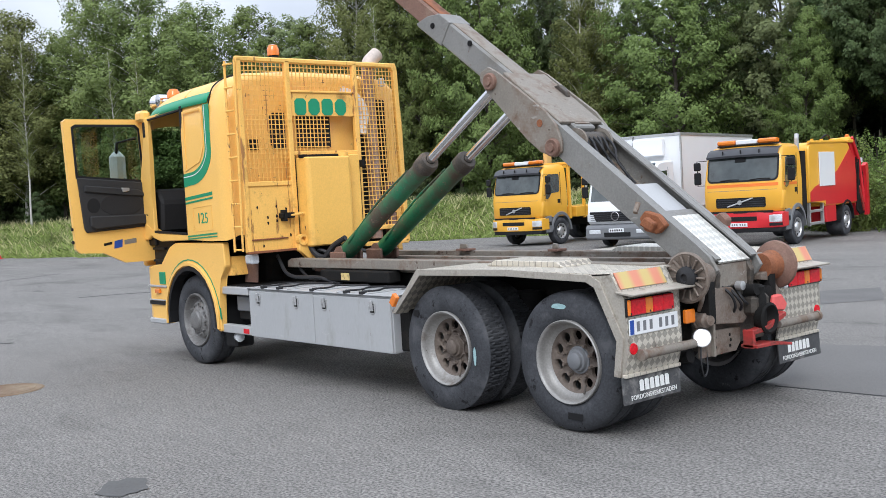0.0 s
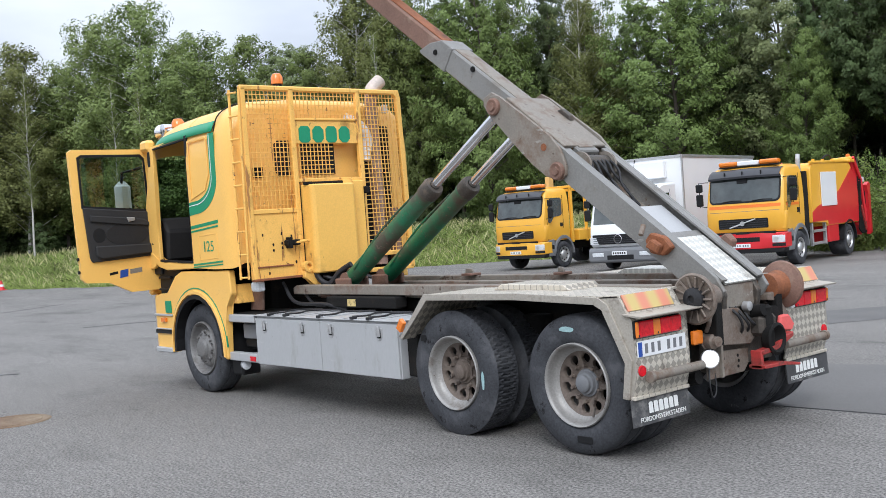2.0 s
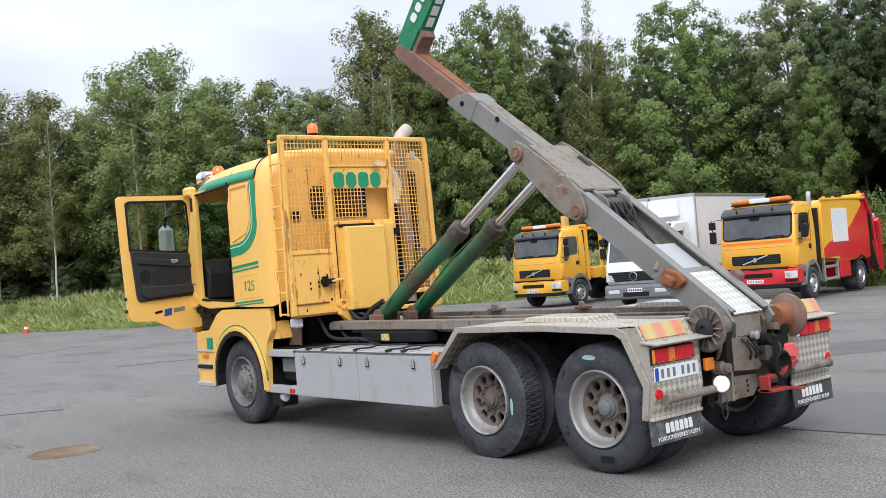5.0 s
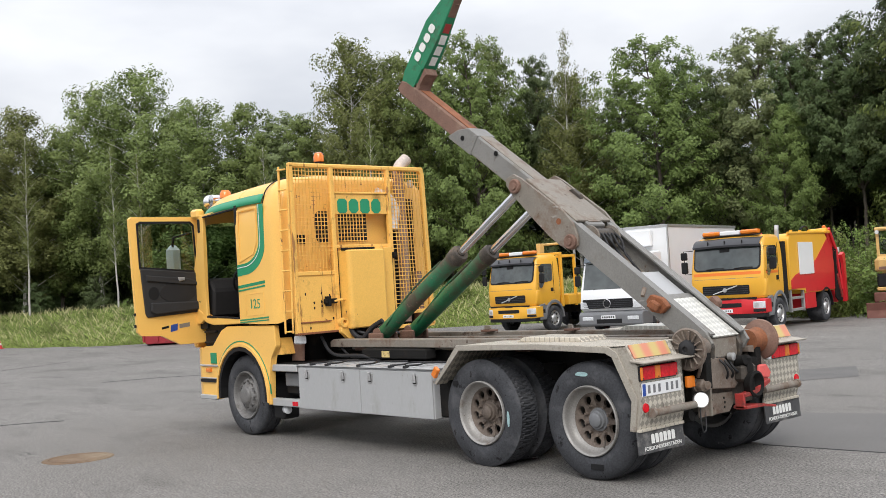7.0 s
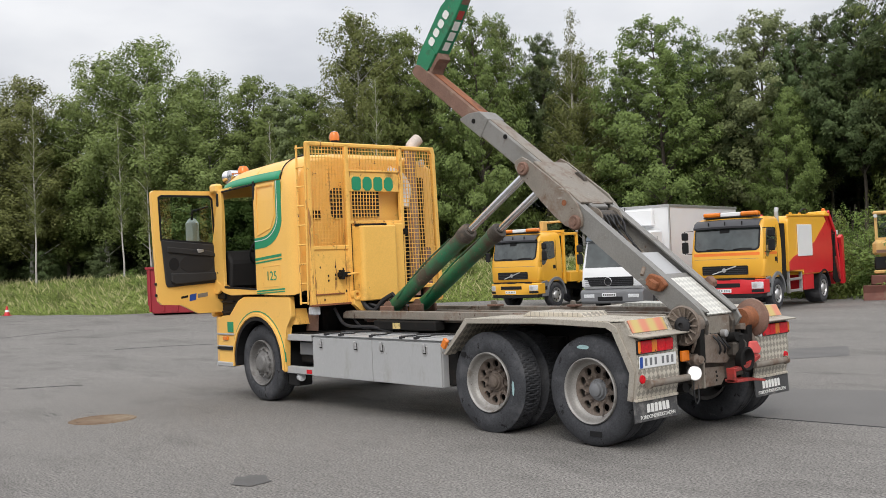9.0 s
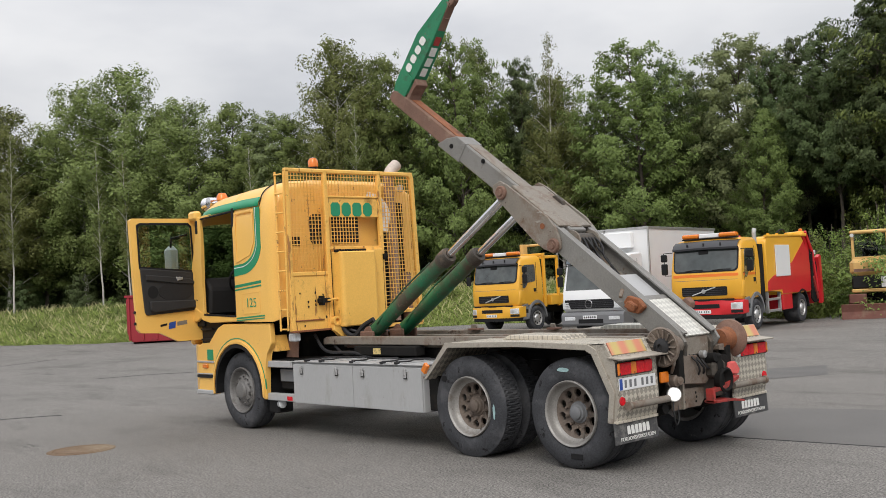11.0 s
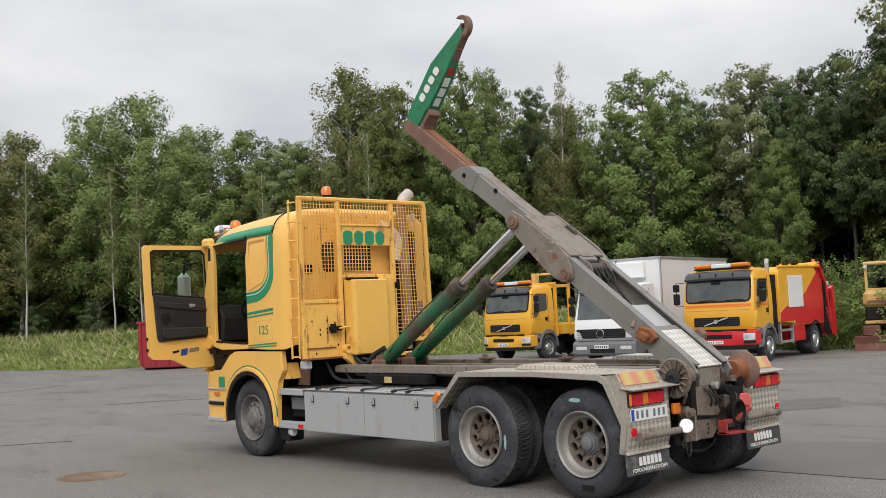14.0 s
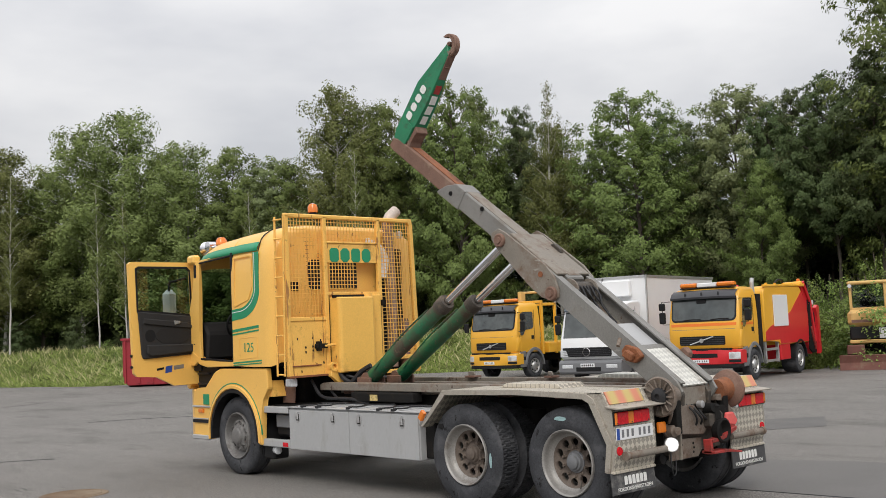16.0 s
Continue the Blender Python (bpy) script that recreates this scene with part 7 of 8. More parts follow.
    if stripe:
        part("front_stripe", front_patch(B(), -1.08, 1.08, 1.74, 1.83, 0.02, 0.006, 0.008), stripe, th, "orange stripe under the windscreen")
        part("side_stripe", box(B(), h + 0.001, h + 0.006, 0.25, 1.22, 1.74, 1.82), stripe, th)
    bar = part("light_bar", box(B(), -0.86, 0.96, 0.42, 0.64, 2.93, 2.97, 0.015), BLACK, th, "roof light bar with orange ends")
    part("bar_middle", box(B(), -0.28, 0.36, 0.42, 0.64, 2.97, 3.10, 0.02), WHITE, bar)
    for a, b in ((-0.86, -0.30), (0.38, 0.96)):
        part("bar_lens", box(B(), a, b, 0.41, 0.65, 2.97, 3.11, 0.04), AMBER, bar, "orange lens")
    for x in (-0.42, 0.36):
        part("chassis_rail", box(B(), x, x + 0.07, 0.4, 6.2, 0.62, 0.86), DARK, th)
    part("engine_cover", box(B(), -0.9, 0.9, 0.3, 1.9, 0.45, 1.1, 0.05), DARK, th)
    return shell


VISOR = mat("dark_visor_plastic", (0.035, 0.036, 0.042), 0.4, var=0.12, scale=4)
SCREEN_DARK = mat("dark_window", (0.045, 0.056, 0.055), 0.04, var=0.6, scale=1.3, fine=3, coat=1.0)

# red and yellow refuse truck
refuse = thing("refuse_truck", "red and yellow refuse collection truck parked on the asphalt", "truck", pose(-11.08, 19.0, -0.10, 0, 0, 9.5) @ Matrix.Diagonal((0.94, 0.94, 0.94, 1)))
front_cab(refuse, YELLOW_BRIGHT, RED_PAINT, ORANGE)
body = part("refuse_body", prism(B(), [(2.16, 1.15), (2.16, 2.70), (2.22, 2.86), (2.40, 2.95), (5.6, 2.97), (6.2, 2.45), (6.35, 1.9), (6.3, 1.0), (3.4, 1.0), (3.4, 1.15)], 'x', -1.2, 1.2, 0.04), YELLOW_BRIGHT, refuse, "yellow body with a red rear sweep", True)
bm = B()
for x0, x1 in ((1.2, 1.207), (-1.207, -1.2)):
    prism(bm, [(2.19, 1.18), (2.19, 1.46), (2.6, 1.62), (3.4, 1.78), (4.55, 2.08), (5.75, 2.78), (6.17, 2.42), (6.3, 1.9), (6.25, 1.04), (3.45, 1.04), (3.45, 1.18)], 'x', x0, x1)
part("red_sweep", bm, RED_PAINT, body, "red sweep over the lower rear")
part("side_panel", box(B(), 1.207, 1.235, 2.95, 4.25, 1.62, 2.66, 0.008), WHITE, body, "blank white panel")
part("top_edge", tube(B(), [(1.19, 2.2, 2.95), (1.19, 5.6, 2.99)], 0.045, 8), YELLOW_BRIGHT, body)
for y in (2.5, 3.3, 4.1, 4.9):
    part("body_rib", box(B(), 1.14, 1.22, y, y + 0.05, 2.95, 3.05), YELLOW_BRIGHT, body)
part("roof_hose", tube(B(), curve_pts([(1.0, 3.6, 2.97), (1.05, 3.9, 3.15), (1.05, 4.3, 3.17), (1.0, 4.6, 2.98)]), 0.03, 6), BLACK, body)
tail = part("tailgate", prism(B(), [(5.75, 3.05), (6.1, 3.05), (6.65, 2.45), (7.05, 1.9), (7.1, 0.75), (6.6, 0.55), (6.35, 0.9), (6.37, 1.9), (6.22, 2.50)], 'x', -1.16, 1.16, 0.03), RED_PAINT, refuse, "red loading tailgate")
# dark sheet on the side paints the shade of the tailgate's recess
bm = B()
prism(bm, [(6.42, 1.0), (6.98, 1.0), (6.95, 1.95), (6.6, 2.5), (6.42, 2.3)], 'x', 1.16, 1.175)
part("tailgate_recess", bm, DARK, tail)
for s in (-1, 1):
    part("lift_arm", tube(B(), [(s * 1.2, 6.0, 3.12), (s * 1.22, 6.55, 2.4), (s * 1.22, 6.9, 1.0)], 0.06, 6), RED_PAINT, tail)
    part("lift_ram", tube(B(), [(s * 1.22, 6.3, 1.1), (s * 1.22, 6.5, 2.4)], 0.04, 6), DARK, tail)
    part("tail_post", prism(B(), [(7.12, 0.55), (7.3, 0.6), (7.28, 2.25), (7.16, 2.3), (6.95, 2.2), (7.05, 1.9)], 'x', s * 1.22 - 0.07, s * 1.22 + 0.07, 0.01), RED_PAINT, tail)
    # solid dark plate, shade between the loading gear put into its colour
    part("tail_frame", prism(B(), [(6.34, 0.75), (6.60, 0.60), (7.06, 0.62), (7.10, 1.9), (6.80, 2.25), (6.40, 2.5)], 'x', s * 1.17 - 0.02, s * 1.17 + 0.02, 0.01), DARK, tail, "dark plate standing for the shaded recess of the loading gear")
    part("tail_brace", prism(B(), [(6.45, 2.35), (6.56, 2.42), (7.02, 1.35), (6.92, 1.28)], 'x', s * 1.205 - 0.02, s * 1.205 + 0.02, 0.008), RED_PAINT, tail)
    part("tail_linkage", prism(B(), [(6.5, 1.5), (6.62, 1.55), (7.0, 0.8), (6.9, 0.7)], 'x', s * 1.2 - 0.03, s * 1.2 + 0.03, 0.01), RED_WORN, tail)
    part("tail_lamp", box(B(), s * 1.24 - 0.05, s * 1.24 + 0.05, 6.62, 6.72, 2.30, 2.46, 0.01), CLEAR_LAMP, tail)
bm = B()
tube(bm, [(0.6, 5.75, 3.05), (1.24, 5.75, 3.07)], 0.07, 8)
box(bm, 0.9, 1.26, 5.5, 6.0, 2.95, 3.05, 0.02)
part("hinge_beam", bm, YELLOW_BRIGHT, tail)
part("tail_beacon", lathe(B(), (1.1, 5.85, 3.11), (0, 0, 1), [(0, 0), (0, 0.07), (0.1, 0.06), (0.13, 0)], 12), ORANGE, tail, "orange beacon", True)
part("exhaust", tube(B(), [(0.98, 1.84, 1.4), (0.98, 1.84, 3.08), (0.98, 1.88, 3.2)], 0.07, 10), ALU, refuse, "upright exhaust pipe")
# dark box fills the gap behind the cab in place of its shade
part("cab_gap_panel", box(B(), -1.12, 1.12, 1.78, 2.12, 0.9, 2.70), DARK, refuse)
bm = B()
for s in (1.05,):
    for y in (2.25, 3.35):
        box(bm, s, s + 0.1, y, y + 0.08, 0.45, 1.3, 0.01)
    for z in (0.48, 0.85, 1.15):
        box(bm, s, s + 0.1, 2.25, 3.43, z, z + 0.08, 0.01)
part("side_rail", bm, ALU, refuse, "grey aluminium side rails")
part("red_locker", box(B(), 0.7, 1.18, 3.5, 4.4, 0.5, 1.28, 0.02), RED_PAINT, refuse, "red side locker")
for s in (-1, 1):
    bm = B()
    aw = [(5.35 + 0.62 * math.cos(radians(a)), 0.5 + 0.64 * math.sin(radians(a))) for a in range(0, 181, 15)]
    ai = [(5.35 + 0.56 * math.cos(radians(a)), 0.5 + 0.58 * math.sin(radians(a))) for a in range(0, 181, 15)]
    prism(bm, aw + ai[::-1], 'x', min(s * 0.75, s * 1.22), max(s * 0.75, s * 1.22), 0.01)
    part("rear_wing", bm, BLACK, refuse)
    truck_wheel(refuse, s * 1.18, 5.35, 0.49, 0.55)

# small yellow truck
small = thing("small_truck", "small yellow lorry with roof light bar parked on the asphalt", "truck", pose(-21.14, 20.32, -0.16, 0, 0, 5) @ Matrix.Diagonal((0.96, 0.96, 0.96, 1)))
front_cab(small, YELLOW_BRIGHT, YELLOW_BRIGHT)
bm = B()
for x in (-1.1, 1.1):
    box(bm, x - 0.05, x + 0.05, 1.8, 1.92, 0.9, 3.02, 0.01)
    box(bm, x - 0.05, x + 0.05, 2.7, 2.8, 0.9, 2.92, 0.01)
    box(bm, x - 0.05, x + 0.05, 1.8, 2.8, 2.82, 2.92, 0.01)
box(bm, -1.1, 1.1, 1.8, 1.92, 2.92, 3.02, 0.01)
box(bm, -1.1, 1.1, 2.7, 2.8, 2.82, 2.92, 0.01)
part("load_frame", bm, YELLOW_BRIGHT, small, "yellow load frame behind the cab")
bm = B()
box(bm, -0.12, 0.06, 1.95, 2.25, 2.9, 3.42, 0.02)
part("crane_post", bm, SAND_YELLOW, small)
part("crane_bar", tube(B(), [(-0.1, 2.1, 3.36), (2.3, 4.4, 3.48)], 0.05, 8), SAND_YELLOW, small, "long faded crane bar")
part("load_bed", box(B(), -1.15, 1.15, 2.2, 6.0, 0.95, 1.35, 0.02), YELLOW_BRIGHT, small)
for s in (-1, 1):
    truck_wheel(small, s * 1.15, 5.0, 0.49, 0.5)

# white box lorry
van = thing("box_lorry", "white box lorry with grey bumper parked between two trucks", "truck", pose(-15.45, 19.12, -0.125, 0, 0, 12) @ Matrix.Diagonal((0.975, 0.975, 0.975, 1)))
h = 1.12
shell = part("cab", prism(B(), [(0.10, 0.72), (0.02, 0.85), (0.0, 1.15), (0.10, 1.42), (0.42, 2.42), (0.60, 2.58), (0.85, 2.64), (1.75, 2.66), (1.75, 1.0), (1.6, 0.95), (1.5, 0.72)], 'x', -h, h, 0.06), WHITE, van, "", True)
part("windscreen", prism(B(), [(0.105, 1.47), (0.385, 2.34), (0.41, 2.34), (0.13, 1.47)], 'x', -h + 0.08, h - 0.08, 0.02), SCREEN_DARK, van, "dark reflecting windscreen")
part("sun_visor", prism(B(), [(0.30, 2.36), (0.26, 2.38), (0.36, 2.56), (0.6, 2.6), (0.5, 2.4)], 'x', -h + 0.06, h - 0.06, 0.02), mat("smoked_visor", (0.09, 0.11, 0.13), 0.25, var=0.1), van, "smoked blue-grey sun visor")
gr = part("grille", prism(B(), [(0.0, 0.84), (-0.03, 0.86), (-0.015, 1.14), (0.03, 1.16)], 'x', -h + 0.10, h - 0.32, 0.01), BLACK, van, "black grille with round badge")
for k in range(4):
    part("grille_slat", box(B(), -h + 0.14, h - 0.36, -0.035, -0.01, 0.89 + 0.06 * k, 0.905 + 0.06 * k), VISOR, gr)
ring = [(-0.11 + 0.13 * math.cos(2 * math.pi * k / 20), -0.045, 1.0 + 0.13 * math.sin(2 * math.pi * k / 20)) for k in range(21)]
part("grille_badge", tube(B(), ring, 0.014, 6), CHROME, gr, "round chrome badge")
bmp = part("bumper", prism(B(), [(0.0, 0.26), (-0.08, 0.32), (-0.08, 0.66), (0.0, 0.74), (0.7, 0.72), (0.7, 0.3)], 'x', -h - 0.04, h + 0.04, 0.03), BUMPER_GREY, van, "grey plastic bumper")
part("bumper_intake", box(B(), -0.5, 0.42, -0.095, -0.06, 0.36, 0.5, 0.01), BLACK, bmp)
pl = part("number_plate", box(B(), -0.32, 0.2, -0.105, -0.09, 0.50, 0.62, 0.005), WHITE, bmp, "white number plate")
for k in range(6):
    part("plate_mark", box(B(), -0.28 + 0.078 * k, -0.235 + 0.078 * k, -0.109, -0.104, 0.53, 0.59), BLACK, pl)
for s in (-1, 1):
    part("headlight", prism(B(), [(s * (h - 0.02), 0.84), (s * (h - 0.34), 0.84), (s * (h - 0.24), 1.06), (s * (h - 0.02), 1.08)], 'y', -0.03, 0.1, 0.012), CLEAR_LAMP, van, "clear headlight")
    part("fog_lamp", box(B(), s * (h - 0.3) - 0.2, s * (h - 0.3) + 0.2, -0.095, -0.07, 0.46, 0.58, 0.02), CLEAR_LAMP, bmp)
    mirror(van, s * (h + 0.2), 0.3, 1.6)
    sx = s * (h + 0.003)
    part("door_window", prism(B(), [(0.42, 1.52), (0.62, 2.32), (1.2, 2.34), (1.2, 1.62), (0.75, 1.5)], 'x', sx - 0.006, sx + 0.006), SCREEN_DARK, van, "dark side window")
    bm = B()
    box(bm, sx - 0.004, sx + 0.004, 1.27, 1.285, 0.9, 2.45)
    box(bm, sx - 0.004, sx + 0.004, 0.36, 0.372, 0.9, 1.6)
    part("door_seam", bm, BUMPER_GREY, van)
    bm = B()
    aw = [(1.22 + 0.60 * math.cos(radians(a)), 0.44 + 0.62 * math.sin(radians(a))) for a in range(0, 181, 15)]
    ai = [(1.22 + 0.50 * math.cos(radians(a)), 0.44 + 0.53 * math.sin(radians(a))) for a in range(0, 181, 15)]
    prism(bm, aw + ai[::-1], 'x', min(s * (h - 0.3), s * (h + 0.02)), max(s * (h - 0.3), s * (h + 0.02)), 0.015)
    prism(bm, [(0.25, 0.3), (0.25, 0.74), (0.66, 0.74), (0.7, 0.3)], 'x', min(s * (h - 0.3), s * (h + 0.02)), max(s * (h - 0.3), s * (h + 0.02)), 0.02)
    part("wheel_arch", bm, BUMPER_GREY, van, "grey wheel arch")
    truck_wheel(van, s * h, 1.22, 0.44, 0.28)
    truck_wheel(van, s * 1.1, 5.4, 0.44, 0.5)
bx = part("cargo_box", box(B(), -1.27, 1.27, 1.95, 8.2, 1.05, 3.52, 0.03), WHITE, van, "plain white cargo box")
bm = B()
for x in (-1.275, 1.275):
    box(bm, x - 0.02, x + 0.02, 1.94, 8.21, 1.02, 1.16, 0.005)
    box(bm, x - 0.02, x + 0.02, 1.94, 8.21, 3.44, 3.53, 0.005)
    box(bm, x - 0.025, x + 0.025, 1.93, 2.0, 1.02, 3.53, 0.005)
box(bm, -1.28, 1.28, 1.93, 1.96, 3.44, 3.53, 0.005)
part("edge_rail", bm, ALU, bx, "pale aluminium edge rails")
part("cooling_unit", box(B(), -0.3, 0.75, 1.72, 1.95, 2.82, 3.38, 0.03), WHITE, bx, "white cooling unit on the box front")
part("unit_cable", tube(B(), curve_pts([(-0.34, 1.9, 3.5), (-0.36, 1.85, 3.1), (-0.3, 1.8, 2.85)]), 0.015, 5), BLACK, bx)
bm = B()
for x in (-0.4, 0.34):
    box(bm, x, x + 0.07, 1.5, 8.1, 0.72, 1.0)
part("chassis_rail", bm, DARK, van)
bm = B()
for z in (0.5, 0.75):
    box(bm, 1.12, 1.2, 2.2, 4.6, z, z + 0.14, 0.01)
part("side_guard", bm, BUMPER_GREY, van, "grey side guard rails")

# ---- excavator ----
dig = thing("excavator", "faded yellow excavator with rusty dozer blade standing by the weeds", "excavator", pose(-10.21, 25.53, -0.155, 0, 0, 25))
part("dozer_blade", prism(B(), [(0.0, 0.0), (0.16, 0.0), (0.2, 0.25), (0.14, 0.5), (0.05, 0.5), (0.1, 0.25)], 'x', 0.0, 2.7, 0.012), BLADE, dig, "rusty red-brown dozer blade")
for x in (0.25, 1.75):
    part("crawler_track", prism(B(), [(0.6, 0.0), (2.9, 0.0), (3.15, 0.28), (3.0, 0.62), (0.5, 0.62), (0.35, 0.3)], 'x', x, x + 0.45, 0.05), DARK, dig, "dark crawler track")
for x in (0.5, 1.95):
    part("blade_arm", box(B(), x, x + 0.2, 0.15, 0.7, 0.2, 0.4), BLADE, dig)
part("blade_bracket", box(B(), 0.25, 0.8, 0.3, 0.6, 0.5, 0.82, 0.03), BLADE, dig)
part("turntable", cyl(B(), (1.3, 1.6, 0.55), (1.3, 1.6, 0.92), 0.6, n=24), DARK, dig)
part("lower_rim", box(B(), 0.35, 3.0, 0.55, 2.7, 0.86, 0.98, 0.03), SAND_YELLOW, dig)
bd = part("engine_house", box(B(), 0.37, 2.98, 0.58, 2.68, 0.98, 1.42, 0.05), BLACK, dig, "black lower panel of the body")
part("body_hood", box(B(), 0.33, 3.0, 0.55, 2.7, 1.42, 1.98, 0.12), SAND_YELLOW, dig, "rounded faded yellow hood")
for k in range(3):
    part("side_mark", box(B(), 1.28 + 0.3 * k, 1.52 + 0.3 * k, 0.572, 0.582, 1.02, 1.36, 0.004), WHITE, bd)
part("faint_mark", box(B(), 0.45, 1.1, 0.544, 0.552, 1.55, 1.65, 0.003), RUSTY, dig)
cb = part("cab_frame", B(), SAND_YELLOW, dig, "cab frame with windows")
bm = B()
for x, y in ((0.42, 0.7), (1.5, 0.7), (0.42, 1.7), (1.5, 1.7)):
    box(bm, x, x + 0.09, y, y + 0.09, 1.95, 2.86, 0.015)
box(bm, 0.38, 1.64, 0.66, 1.84, 2.82, 2.94, 0.04)
box(bm, 0.42, 1.6, 0.7, 0.76, 1.95, 2.05, 0.01)
bm.to_mesh(cb.data)
bm.free()
part("cab_glass", box(B(), 0.5, 1.52, 0.72, 0.73, 2.03, 2.84), CAB_GLASS, cb, "tinted cab glass")
part("cab_seat", box(B(), 0.75, 1.25, 1.0, 1.5, 1.95, 2.5, 0.05), SEAT, cb)
part("work_lamp", lathe(B(), (0.46, 0.68, 2.78), (0, -1, 0), [(0, 0), (0, 0.07), (0.05, 0.06), (0.05, 0)], 12), CLEAR_LAMP, cb)
bm = B()
for k, (x, y, r) in enumerate(((-14.2, 31.6, 0.75), (-13.1, 31.9, 0.6), (-12.0, 32.2, 0.7))):
    bmesh.ops.create_icosphere(bm, subdivisions=2, radius=r, matrix=Matrix.Translation((x, y, gz(x, y) + r * 0.25)) @ Matrix.Diagonal((1.2, 0.8, 0.75, 1)))
for v in bm.verts:
    v.co += Vector(noise.noise_vector(v.co * 1.7)) * 0.16
tagged(part("boulder_heap", bm, STONE), "heap of grey boulders at the edge of the yard", "boulders", kind="stuff")
LEAF_WEED = leaf_mat("weed_leaves", (0.17, 0.235, 0.06))
DARK_RED = mat("dark_red_paint", (0.30, 0.02, 0.03), 0.5, var=0.15, scale=2, dirt=(0.12, 0.03, 0.03), dirt_amt=0.3)
# ---- red container by the meadow ----
skip = thing("waste_container", "red steel waste container standing at the edge of the meadow", "container", Matrix.Translation((-39.3, 14.35, earth(-39.3, 14.35))) @ pose(0, 0, 0, 0, 0, 42) @ Matrix.Diagonal((0.93, 0.93, 0.93, 1)))
part("container_wall", prism(B(), [(0.0, 2.45), (6.0, 2.45), (6.0, 0.15), (0.25, 0.15), (0.0, 0.6)], 'y', 0.0, 2.3, 0.03), DARK_RED, skip, "faded red wall")
bm = B()
for k in range(9):
    box(bm, 0.1 + 0.7 * k, 0.2 + 0.7 * k, -0.07, 0.0, 0.25, 2.4, 0.01)
box(bm, -0.05, 6.05, -0.09, 0.0, 2.38, 2.5, 0.01)
part("container_rib", bm, DARK_RED, skip)
part("container_skid", box(B(), 0.1, 6.0, 0.5, 1.8, 0.0, 0.18, 0.01), DARK, skip)


# ---- woods ----
def leaves(pts, normals, sizes, name, material):
    """Many small leaf faces: one pointed leaf face at each point."""
    n = len(pts)
    rng = np.random.default_rng(len(pts))
    a = rng.normal(size=(n, 3))
    nn = normals / np.linalg.norm(normals, axis=1, keepdims=True)
    u = np.cross(nn, a)
    u /= np.linalg.norm(u, axis=1, keepdims=True) + 1e-9
    v = np.cross(nn, u)
    s = sizes[:, None]
    w = rng.uniform(0.38, 0.62, (n, 1))
    co = np.stack([pts - u * s, pts + u * s * 0.8 + v * s * w * 1.3, pts + u * s * 0.55 - v * s * w * 1.3 + nn * s * 0.15], 1).reshape(-1, 3)
    me = bpy.data.meshes.new(name)
    me.vertices.add(3 * n)
    me.vertices.foreach_set("co", co.astype(np.float32).ravel())
    me.loops.add(3 * n)
    me.loops.foreach_set("vertex_index", np.arange(3 * n, dtype=np.int32))
    me.polygons.add(n)
    me.polygons.foreach_set("loop_start", np.arange(0, 3 * n, 3, dtype=np.int32))
    me.polygons.foreach_set("loop_total", np.full(n, 3, dtype=np.int32))
    me.update(calc_edges=True)
    me.materials.append(material)
    return me


